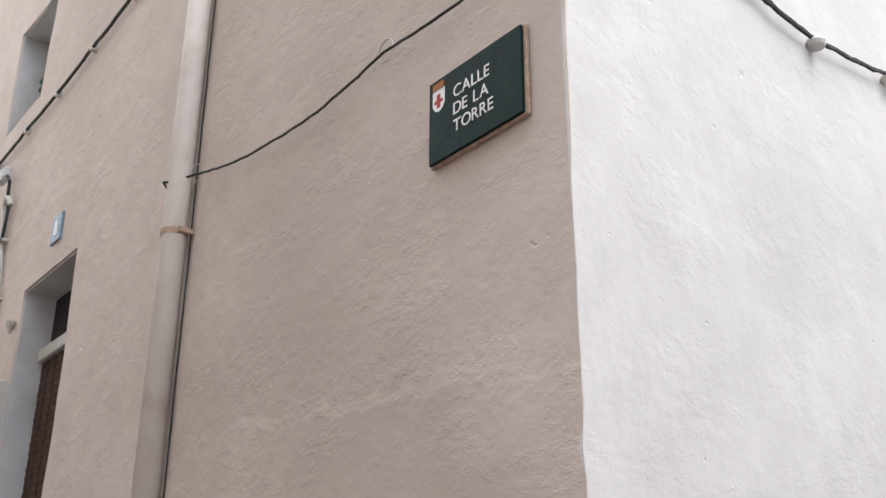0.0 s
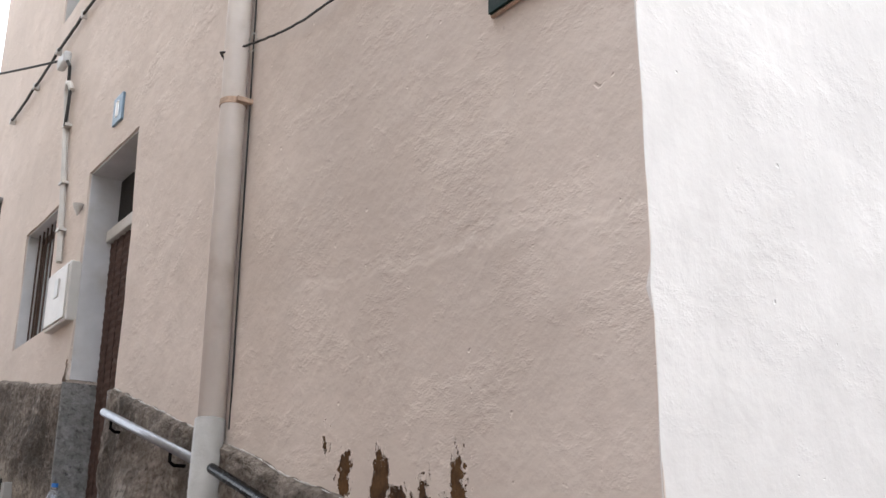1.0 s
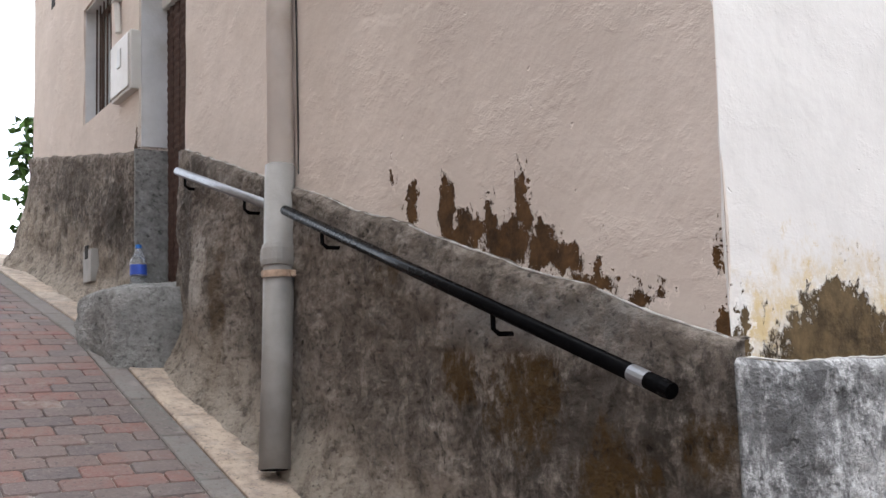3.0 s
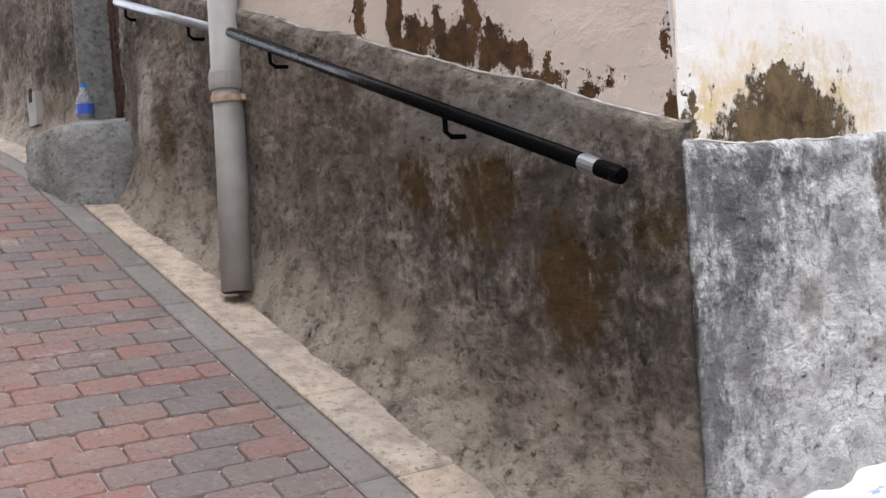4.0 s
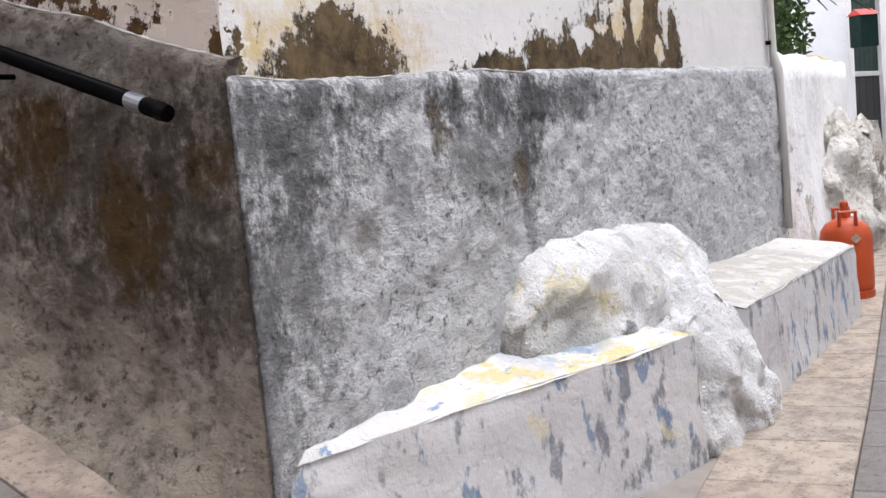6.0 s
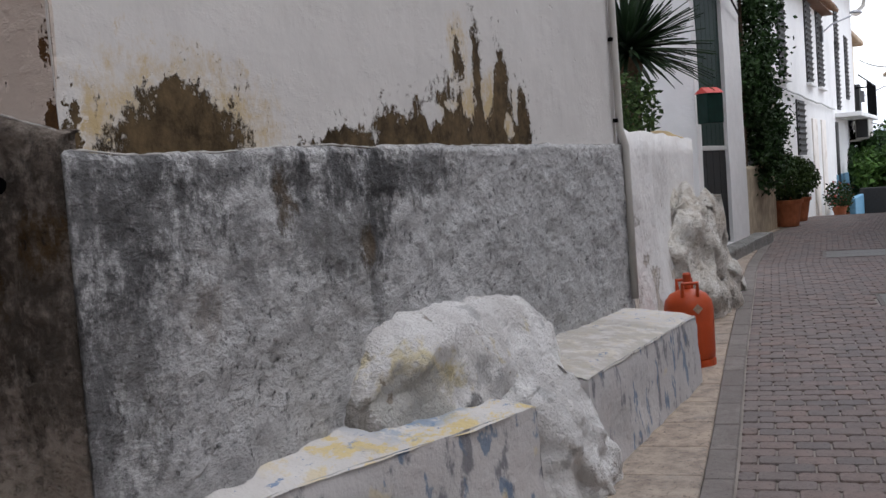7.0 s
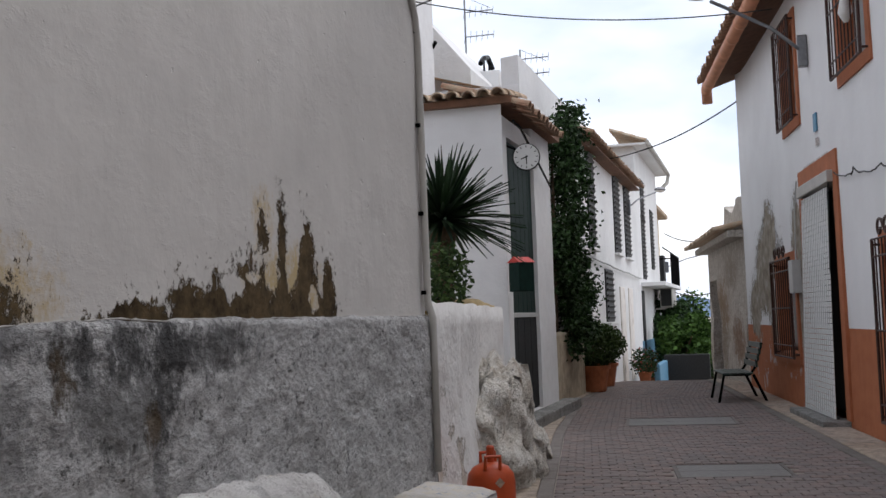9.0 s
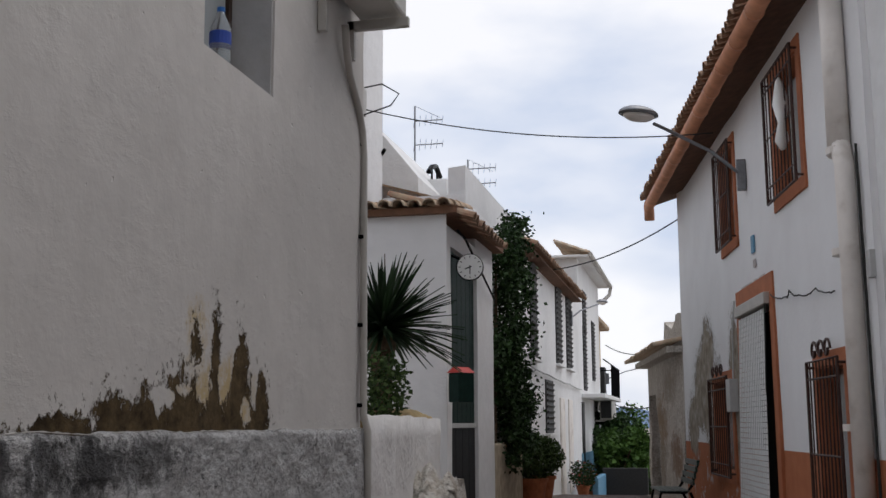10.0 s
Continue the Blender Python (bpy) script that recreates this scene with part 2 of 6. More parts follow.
def wall_panel(name, m, x0, x1, z0, z1, holes, material, depth=0.3, res=0.15, amp=0.006, label="", wear=0.0, top=None):
    """A plastered wall with real openings, uneven by amp; its openings and rim go depth into the wall."""
    def cuts(a, b, marks):
        marks = sorted({a, b, *[q for q in marks if a < q < b]})
        out = []
        for p, q in zip(marks, marks[1:]):
            n = max(1, round((q - p) / res))
            out += [p + (q - p) * i / n for i in range(n)]
        return out + [b]
    xs = cuts(x0, x1, [v for h in holes for v in h[:2]])
    zs = cuts(z0, z1, [v for h in holes for v in h[2:]])
    bm = bmesh.new()
    grid = {}
    for i, x in enumerate(xs):
        for j, z in enumerate(zs):
            q = m @ Vector((x, 0, z))
            d = amp * fbm(q, 1.3)
            zz = z if top is None or j < len(zs) - 1 else top(x)
            grid[i, j] = bm.verts.new((x + wear * noise.noise(q * 9), d, zz))
    for i in range(len(xs) - 1):
        for j in range(len(zs) - 1):
            cx, cz = (xs[i] + xs[i + 1]) / 2, (zs[j] + zs[j + 1]) / 2
            if not any(a < cx < b and c < cz < d for a, b, c, d in holes):
                bm.faces.new((grid[i, j], grid[i + 1, j], grid[i + 1, j + 1], grid[i, j + 1]))
    bmesh.ops.delete(bm, geom=[v for v in bm.verts if not v.link_faces], context="VERTS")
    rim = [e for e in bm.edges if e.is_boundary]
    ext = bmesh.ops.extrude_edge_only(bm, edges=rim)["geom"]
    for v in ext:
        if isinstance(v, bmesh.types.BMVert):
            v.co.y = depth
            if abs(v.co.x - x0) < 0.03:
                v.co.x += 0.12
            elif abs(v.co.x - x1) < 0.03:
                v.co.x -= 0.12
    return tagged(mesh_ob(name, bm, material, m), label, "wall", kind="structure")


# ---- ground ----
def smooth01(v):
    v = min(1.0, max(0.0, v))
    return v * v * (3 - 2 * v)


def ground_z(x, y):
    s, u = x * UD.x + y * UD.y, x * ND.x + y * ND.y
    t = (s + 0.87) / 0.2
    up = 0.3 * 0.2 * (t if t > 30 else math.log1p(math.exp(t)))
    if s > 4.5:
        up = 0.3 * 5.37 + 0.2 * (min(s, 9.5) - 4.5)
    if s > 9.5:
        up += 0.02 * min(s - 9.5, 6)
    z = 0.12 + up * smooth01((u + 1.2) / 1.1)
    if x > 20:
        d = x - 20
        z -= 0.11 * max(0, min(d, 120) - 3 * (1 - math.exp(-d / 3)))
    return z


# kerb line of the level street: outer edge of the pale slabs
KERB = [(-1.2, -1.38), (2.73, -0.80), (4.94, -0.44), (11.0, 0.49), (16.0, 1.02), (24.0, 1.15), (40.0, 1.2)]


def kerb_y(x):
    for (a, b), (c, d) in zip(KERB, KERB[1:]):
        if x <= c:
            return b + (d - b) * (x - a) / (c - a)
    return KERB[-1][1]


def house_y(x):
    return -2.904 + (x - 11.0) * 0.1496


# ---- materials ----
BEIGE = plaster("beige_plaster", (0.59, 0.51, 0.45), (0.52, 0.445, 0.385),
                patches=[(-1.57, 2.19, 0.02, 0.045), (-1.45, 2.06, 0.04, 0.085), (-1.22, 2.0, 0.045, 0.12), (-1.1, 1.93, 0.14, 0.06), (-0.97, 1.95, 0.045, 0.08), (-0.88, 1.86, 0.12, 0.075), (-0.79, 1.97, 0.04, 0.09), (-0.71, 1.83, 0.1, 0.07), (-0.6, 1.79, 0.08, 0.06), (-0.48, 1.72, 0.1, 0.04), (-0.44, 1.74, 0.03, 0.06), (-0.28, 1.655, 0.07, 0.02), (-0.19, 1.66, 0.025, 0.015), (0.0, 1.58, 0.05, 0.04), (-0.01, 1.73, 0.012, 0.05), (-4.84, 2.93, 0.03, 0.12)],
                holes=[(-0.86, 2.0, 0.035, 0.07), (-1.0, 1.99, 0.03, 0.04)],
                tones=((0.035, 0.015, 0.004), (0.12, 0.06, 0.02)), ridge=(2.63, -0.075), bump=1.05)
WHITE = plaster("white_limewash", (0.65, 0.625, 0.60), (0.61, 0.585, 0.56),
                patches=[(0.02, 1.53, 0.05, 0.05), (0.05, 1.6, 0.02, 0.03), (0.45, 1.49, 0.3, 0.17), (0.42, 1.62, 0.12, 0.07), (1.3, 1.49, 0.32, 0.08), (1.6, 1.52, 0.18, 0.13), (1.85, 1.5, 0.24, 0.17), (2.1, 1.52, 0.3, 0.23), (2.45, 1.49, 0.52, 0.22), (2.75, 1.53, 0.24, 0.22), (2.41, 1.76, 0.06, 0.31), (2.22, 1.86, 0.05, 0.1), (2.65, 1.72, 0.08, 0.26), (2.88, 1.6, 0.1, 0.16)],
                holes=[(1.93, 1.64, 0.1, 0.05), (2.5, 1.72, 0.06, 0.12), (2.32, 1.86, 0.035, 0.12), (2.58, 1.88, 0.05, 0.06), (2.72, 1.6, 0.04, 0.07), (2.12, 1.68, 0.06, 0.03), (2.28, 1.68, 0.06, 0.05), (2.8, 1.7, 0.04, 0.08)],
                pale=[(0.45, 1.55, 0.5, 0.24), (0.12, 1.55, 0.1, 0.16), (2.22, 1.9, 0.12, 0.18), (2.45, 1.62, 0.5, 0.24)],
                tones=((0.042, 0.026, 0.010), (0.145, 0.10, 0.05)), bump=0.55)
FAR_WHITE = plaster("whitewashed_wall", (0.80, 0.80, 0.80), (0.76, 0.755, 0.75))
REVEAL = simple("grey_white_reveal", (0.49, 0.485, 0.485), 0.85, vary=0.14, scale=4, bump=0.002, dirt=(0.4, 0.38, 0.35))


def cement(name, cols, stains, spots=(), foot=None, rough=1.0):
    """Hand-thrown render: pits, trowel strokes, streaks and stains, with relief shading painted in; spots of (x, z, rx,
    rz, colour, strength).
    """
    k = Mat(name, 0.92, spec=0.15)
    big, mid, fine, pit = k.noise(1.1, 5), k.noise(7, 8, rough=0.7), k.noise(48, 5, rough=0.7), k.noise(21, 5, (1.1, 1, 1), 0.65, shift=12)
    stroke = k.noise(11, 6, (0.6, 1, 1.6), 0.68, shift=8, turn=32)
    grain = k.noise(30, 5, (0.75, 1, 1.25), 0.66, shift=18, turn=32)
    # Light and dark of the trowel relief is put into the colour too.
    c = k.ramp(mid * 0.45 + stroke * 0.3 + grain * 0.25, [(0.4, tuple(v * 0.7 + w * 0.3 for v, w in zip(cols[0], cols[1]))), (0.5, cols[1]), (0.6, cols[2])])
    c = k.mix(k.noise(2.6, 7, (1.8, 1, 0.7), 0.7, shift=6).step(0.5, 0.68) * 0.4, c, stains[0])
    c = k.mix(k.noise(1.7, 7, (1, 1, 0.9), 0.7, shift=15).step(0.56, 0.70) * 0.4, c, stains[1])
    c = k.mix(k.noise(3.1, 7, (1, 1, 1.2), 0.7, shift=33).step(0.58, 0.72) * 0.4, c, stains[2])
    # Lit grain crests painted paler.
    c = k.mix(grain.step(0.55, 0.67) * 0.2, c, tuple(min(1, v * 1.3) for v in cols[2]))
    rag = (k.noise(6, 8, (1.3, 1, 0.8), 0.78, shift=24) - 0.5) * 5.0 + (k.noise(27, 7, (1.1, 1, 0.8), 0.75, shift=58) - 0.5) * 3.6
    for sx, sz, ax, az, col, amt in spots:
        d = ((k.x - sx) * (1 / ax)).op("POWER", 2.0) + ((k.z - sz) * (1 / az)).op("POWER", 2.0)
        c = k.mix((rag + 0.8 - d).step(-0.5, 0.8) * amt, c, col)
    if foot:
        h = k.z - k.x * foot[1] - foot[0] + (k.noise(5, 7, rough=0.7, shift=3) - 0.5) * 0.8
        c = k.mix((h * -1.0).step(-0.26, 0.05) * (mid.step(0.3, 0.58)) * 0.85, c, foot[2])
    # Shade in grain hollows and pits, painted as darker colour.
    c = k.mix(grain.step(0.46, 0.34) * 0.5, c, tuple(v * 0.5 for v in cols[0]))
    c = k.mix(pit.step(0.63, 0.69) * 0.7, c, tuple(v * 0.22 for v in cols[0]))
    return k.done(c, [(big, 0.02), (mid, 0.026 * rough), (stroke, 0.024 * rough), (grain, 0.024 * rough), (pit.step(0.60, 0.70), -0.014 * rough), (fine, 0.005 * rough)])


BROWN = (0.075, 0.043, 0.014)
# Near-black brown for the darker blotches of the west band.
NEAR_BLACK = (0.045, 0.037, 0.030)
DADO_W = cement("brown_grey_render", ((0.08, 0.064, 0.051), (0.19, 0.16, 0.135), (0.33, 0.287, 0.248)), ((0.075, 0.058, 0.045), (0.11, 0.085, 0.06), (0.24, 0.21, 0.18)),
                [(-0.55, 1.33, 0.7, 0.22, NEAR_BLACK, 0.75), (-0.08, 1.2, 0.26, 0.32, NEAR_BLACK, 0.75), (-0.4, 1.1, 0.35, 0.16, NEAR_BLACK, 0.6), (-5.3, 2.5, 0.6, 0.35, NEAR_BLACK, 0.65), (-6.8, 2.6, 0.8, 0.4, NEAR_BLACK, 0.5), (-3.75, 2.2, 0.2, 0.4, NEAR_BLACK, 0.6), (-1.1, 1.48, 0.13, 0.1, BROWN, 0.95), (-0.77, 1.4, 0.2, 0.17, BROWN, 0.95), (-0.38, 1.17, 0.18, 0.17, BROWN, 0.95), (-0.05, 1.3, 0.12, 0.09, BROWN, 0.85), (-0.7, 1.62, 0.6, 0.08, (0.2, 0.185, 0.17), 0.7),
                 (-1.6, 1.45, 0.35, 0.3, NEAR_BLACK, 0.35), (-1.55, 1.83, 0.1, 0.1, BROWN, 0.7), (-3.4, 1.8, 0.13, 0.36, (0.36, 0.32, 0.28), 0.95), (-3.15, 1.75, 0.07, 0.45, BROWN, 0.6), (-3.6, 2.45, 0.25, 0.2, NEAR_BLACK, 0.6), (-2.75, 1.9, 0.2, 0.5, NEAR_BLACK, 0.5), (-6.5, 2.9, 0.9, 0.3, NEAR_BLACK, 0.4), (-5.1, 2.4, 0.25, 0.4, NEAR_BLACK, 0.5)],
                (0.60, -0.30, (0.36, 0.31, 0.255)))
# Dark grey blotches at the corner and along the upper edge.
DARK_GREY = (0.075, 0.074, 0.076)
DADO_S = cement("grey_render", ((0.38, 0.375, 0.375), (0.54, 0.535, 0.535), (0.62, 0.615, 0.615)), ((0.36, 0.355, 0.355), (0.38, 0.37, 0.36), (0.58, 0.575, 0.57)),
                [(0.1, 1.33, 0.4, 0.25, DARK_GREY, 0.8), (0.1, 1.02, 0.24, 0.3, DARK_GREY, 0.6), (0.0, 0.8, 0.1, 0.5, DARK_GREY, 0.55), (0.6, 1.44, 0.6, 0.07, DARK_GREY, 0.6), (1.38, 1.32, 0.1, 0.24, DARK_GREY, 0.8), (1.34, 1.05, 0.05, 0.2, DARK_GREY, 0.6), (1.7, 1.41, 0.45, 0.1, DARK_GREY, 0.75), (1.15, 1.42, 0.5, 0.1, DARK_GREY, 0.75), (1.1, 1.25, 0.35, 0.2, DARK_GREY, 0.6), (0.62, 1.25, 0.1, 0.2, DARK_GREY, 0.45),
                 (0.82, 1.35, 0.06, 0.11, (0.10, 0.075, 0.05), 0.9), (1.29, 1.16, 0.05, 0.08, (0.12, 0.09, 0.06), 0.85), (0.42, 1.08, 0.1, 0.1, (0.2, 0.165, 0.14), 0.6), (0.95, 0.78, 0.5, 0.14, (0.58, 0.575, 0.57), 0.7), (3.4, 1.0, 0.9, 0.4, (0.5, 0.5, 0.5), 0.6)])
CEMENT = cement("step_cement", ((0.17, 0.165, 0.16), (0.26, 0.255, 0.245), (0.35, 0.34, 0.33)), ((0.1, 0.095, 0.09), (0.17, 0.15, 0.13), (0.32, 0.31, 0.3)))
ROCK_PALE = cement("pale_rock", ((0.46, 0.41, 0.34), (0.68, 0.64, 0.58), (0.80, 0.78, 0.74)), ((0.36, 0.26, 0.15), (0.46, 0.39, 0.31), (0.76, 0.74, 0.71)))


def limed(name, flat):
    """Lime over cement with flakes of yellow, blue and bare grey."""
    k = Mat(name, 0.85, spec=0.2)
    c = k.ramp(k.noise(3, 5), [(0.3, (0.50, 0.475, 0.455) if flat else (0.46, 0.445, 0.44)), (0.7, (0.62, 0.60, 0.58) if flat else (0.58, 0.56, 0.55))])
    if flat:
        c = k.mix(k.noise(7, 8, (1, 1.8, 1), 0.72, shift=3).step(0.47, 0.56) * k.x.step(0.4, 0.9) * (k.x.step(1.9, 2.3) * -0.75 + 1.0) * 0.85, c, (0.60, 0.47, 0.2))
        c = k.mix(k.noise(9, 7, (1, 2.0, 1), 0.7, shift=8).step(0.6, 0.64) * 0.8, c, (0.12, 0.2, 0.34))
        c = k.mix(k.noise(5, 6, shift=17).step(0.6, 0.7) * 0.7, c, (0.42, 0.39, 0.34))
        # Blue-grey strip at the back: blue paint plus painted shadow of the joint.
        back = k.y.step(-0.3, -0.2) * k.x.step(0.95, 1.2) * k.x.step(1.75, 1.65)
        c = k.mix(back * k.noise(9, 6, rough=0.7, shift=2).step(0.42, 0.5) * 0.8, c, (0.19, 0.27, 0.38))
        c = k.mix(k.x.step(2.1, 2.3) * k.x.step(3.9, 3.6) * k.noise(7, 7, rough=0.7, shift=12).step(0.38, 0.55) * 0.7, c, (0.36, 0.33, 0.28))
    else:
        c = k.mix(k.noise(3.4, 6, (1, 1, 0.8), shift=3).step(0.5, 0.66) * 0.7, c, (0.50, 0.47, 0.46))
        c = k.mix(k.noise(9, 6, (1, 1, 0.55), 0.65, shift=8).step(0.55, 0.64) * 0.85, c, (0.17, 0.17, 0.19))
        c = k.mix(k.noise(11, 5, (1.2, 1, 0.6), shift=28).step(0.6, 0.66) * 0.8, c, (0.13, 0.19, 0.28))
        c = k.mix(k.noise(6, 5, shift=41).step(0.66, 0.74) * 0.5, c, (0.62, 0.53, 0.3))
    return k.done(c, [(k.noise(7, 6), 0.012), (k.noise(28, 5, shift=3), 0.006), (k.noise(80, 3), 0.002)])


LIME_TOP, LIME_SIDE = limed("lime_bench_top", True), limed("lime_bench_side", False)


def lime_rock(name, yellow):
    k = Mat(name, 0.85, spec=0.2)
    c = k.ramp(k.noise(4, 6), [(0.34, (0.58, 0.555, 0.535)), (0.58, (0.78, 0.765, 0.75))])
    rag = (k.noise(9, 7, rough=0.7, shift=3) - 0.5) * 4.0
    def zone(x, z, ax, az):
        return rag + 0.9 - ((k.x - x) * (1 / ax)).op("POWER", 2.0) - ((k.z - z) * (1 / az)).op("POWER", 2.0)
    c = k.mix(k.noise(6, 7, rough=0.7, shift=5).step(0.6, 0.66) * (0.5 * yellow), c, (0.60, 0.5, 0.27))
    if yellow:
        c = k.mix(zone(-0.6, 0.2, 0.27, 0.19).step(0.1, 0.8) * 0.7, c, (0.62, 0.52, 0.24))
        c = k.mix(zone(-0.63, 0.17, 0.21, 0.14).step(-0.2, 0.5) * 0.92, c, (0.45, 0.445, 0.43))
        # Small hole in the rock: its shade is painted as a dark spot.
        c = k.mix(zone(-0.38, 0.1, 0.07, 0.07).step(0.1, 0.6) * 0.9, c, (0.13, 0.125, 0.13))
        c = k.mix(zone(-0.85, 0.2, 0.07, 0.14).step(0.2, 0.6) * 0.85, c, (0.22, 0.2, 0.18))
    c = k.mix(k.noise(5.5, 6, shift=19).step(0.62, 0.68) * 0.6, c, (0.4, 0.395, 0.39))
    c = k.mix(k.noise(13, 6, shift=9).step(0.66, 0.7) * 0.7, c, (0.2, 0.15, 0.11))
    return k.done(c, [(k.noise(5, 7, rough=0.65), 0.045), (k.noise(20, 6, rough=0.7, shift=3), 0.022), (k.noise(80, 3), 0.004)])


LIME_ROCK, LIME_FOOT = lime_rock("lime_washed_rock", 1.0), lime_rock("lime_washed_foot", 0.0)
PVC = simple("painted_pipe", (0.78, 0.73, 0.68), 0.45, vary=0.08, scale=5, bump=0.0008, dirt=(0.58, 0.52, 0.46))
PVC_OLD = simple("grey_old_pipe", (0.27, 0.255, 0.24), 0.6, vary=0.2, scale=8, bump=0.0015, dirt=(0.27, 0.25, 0.23))
RUST = simple("rusty_clamp", (0.42, 0.30, 0.22), 0.8, vary=0.4, scale=40)
STEEL = simple("galvanised_steel", (0.25, 0.255, 0.27), 0.45, 0.9, vary=0.15, scale=20)
BLACK = simple("black_paint", (0.003, 0.003, 0.0034), 0.24, vary=0.4, scale=9, spec=0.03)
CABLE = simple("black_cable", (0.02, 0.019, 0.018), 0.6, vary=0.3, scale=30)
GREY_PLASTIC = simple("grey_plastic", (0.47, 0.47, 0.46), 0.5, vary=0.1, scale=8)
OFFWHITE = simple("offwhite_metal", (0.47, 0.45, 0.415), 0.45, vary=0.1, scale=6)
SIGN_GREEN = simple("dark_green_enamel", (0.003, 0.016, 0.014), 0.5, vary=0.2, scale=6, spec=0.15)
LETTER = simple("white_lettering", (0.8, 0.8, 0.78), 0.5, vary=0.04)
RED = simple("red_paint", (0.42, 0.03, 0.02), 0.5, vary=0.15)
GOLD = simple("brown_gold_paint", (0.35, 0.13, 0.03), 0.5, vary=0.2)
CURTAIN = simple("brown_bead_strands", (0.055, 0.028, 0.02), 0.6, vary=0.35, scale=60)
# Near-black colour that stands in for the shade inside openings.
DARK = simple("unlit_opening_black", (0.015, 0.013, 0.012), 0.9, vary=0.2)
WOOD_DARK = simple("dark_brown_wood", (0.06, 0.035, 0.025), 0.6, vary=0.3, scale=20)
ORANGE_GAS = simple("orange_enamel", (0.47, 0.066, 0.013), 0.42, vary=0.18, scale=7, dirt=(0.40, 0.06, 0.015))
SOIL = simple("dry_soil", (0.2, 0.15, 0.1), 0.95, vary=0.3, scale=20, bump=0.006)
BLUE_CAP = simple("blue_plastic", (0.03, 0.16, 0.5), 0.35, vary=0.1)
BLUE_LABEL = simple("blue_label", (0.04, 0.09, 0.42), 0.4, vary=0.1)


def glass(name, tint=(0.95, 0.97, 0.97), rough=0.05, trans=0.95):
    k = Mat(name, rough)
    k.b.inputs["Transmission Weight"].default_value, k.b.inputs["IOR"].default_value = trans, 1.33
    return k.done(tint)


PET = glass("clear_plastic", (0.9, 0.93, 0.95), 0.08, 0.85)
PANE = glass("window_glass", (0.8, 0.85, 0.87), 0.03, 0.6)


def paving(name, cols):
    k = Mat(name, 0.85, spec=0.25)
    c = k.ramp(k.random(), cols)
    c = k.mix(k.noise(9, 7, rough=0.72).step(0.40, 0.64) * 0.6, c, (0.145, 0.115, 0.105))
    c = k.mix(k.noise(60, 5, rough=0.7, shift=2).step(0.54, 0.64) * 0.35, c, (0.24, 0.21, 0.195))
    c = k.mix(k.noise(45, 5, rough=0.7, shift=7).step(0.56, 0.64) * 0.55, c, (0.05, 0.042, 0.04))
    c = k.mix(k.noise(4.5, 7, rough=0.75, shift=27).step(0.56, 0.66) * 0.5, c, (0.27, 0.24, 0.22))
    c = k.mix(k.noise(1.3, 5, shift=4).step(0.45, 0.7) * 0.35, c, (0.2, 0.175, 0.165))
    return k.done(c, [(k.noise(110, 4), 0.003), (k.noise(25, 5), 0.005)])


def paving_stuff(name, cols):
    k = Mat(name, 0.85, spec=0.25)
    c = k.ramp(k.island(), cols)
    c = k.mix(k.noise(9, 7, rough=0.72).step(0.40, 0.64) * 0.6, c, (0.145, 0.115, 0.105))
    c = k.mix(k.noise(60, 5, rough=0.7, shift=2).step(0.54, 0.64) * 0.35, c, (0.24, 0.21, 0.195))
    c = k.mix(k.noise(45, 5, rough=0.7, shift=7).step(0.56, 0.64) * 0.55, c, (0.05, 0.042, 0.04))
    c = k.mix(k.noise(4.5, 7, rough=0.75, shift=27).step(0.56, 0.66) * 0.5, c, (0.27, 0.24, 0.22))
    c = k.mix(k.noise(1.3, 5, shift=4).step(0.45, 0.7) * 0.35, c, (0.2, 0.175, 0.165))
    return k.done(c, [(k.noise(110, 4), 0.003), (k.noise(25, 5), 0.005)])


LEVEL_COLS = [(0.0, (0.17, 0.15, 0.145)), (0.4, (0.215, 0.178, 0.165)), (0.7, (0.24, 0.18, 0.16)), (1.0, (0.205, 0.178, 0.17))]
PAVER_COLS = [(0.0, (0.10, 0.085, 0.085)), (0.3, (0.13, 0.102, 0.095)), (0.5, (0.165, 0.098, 0.083)), (0.75, (0.185, 0.092, 0.076)), (0.95, (0.12, 0.10, 0.098))]
PAVER, PAVERS = paving("paver_concrete", PAVER_COLS), paving_stuff("paver_field", PAVER_COLS)
PAVER_L, PAVERS_L = paving("level_paver", LEVEL_COLS), paving_stuff("level_paver_field", LEVEL_COLS)
SLAB_COLS = [(0.0, (0.38, 0.30, 0.235)), (0.5, (0.45, 0.36, 0.28)), (1.0, (0.41, 0.345, 0.28))]
SLAB = paving("pale_stone_slab", SLAB_COLS)
KERBM = paving("grey_kerb", [(0.0, (0.125, 0.117, 0.105)), (1.0, (0.18, 0.17, 0.155))])
KERB_WORN = paving("worn_kerb", [(0.0, (0.185, 0.165, 0.15)), (1.0, (0.235, 0.215, 0.195))])
GROUND = simple("dusty_ground", (0.29, 0.255, 0.225), 0.95, vary=0.3, scale=3, bump=0.004)

# ---- ground sheet ----
def spread(lo, hi, step):
    mid = [lo + step * i for i in range(int((hi - lo) / step) + 1)]
    return [-6000, -1500, -400, -120, -50, lo - 12, lo - 5] + mid + [hi + 5, hi + 14, 70, 150, 500, 1500, 6000]


bm = bmesh.new()
gx, gy = spread(-9, 34, 0.25), spread(-9, 13, 0.25)
gv = [[bm.verts.new((x, y, ground_z(x, y) - 0.011)) for y in gy] for x in gx]
for i in range(len(gx) - 1):
    for j in range(len(gy) - 1):
        bm.faces.new((gv[i][j], gv[i + 1][j], gv[i + 1][j + 1], gv[i][j + 1]))
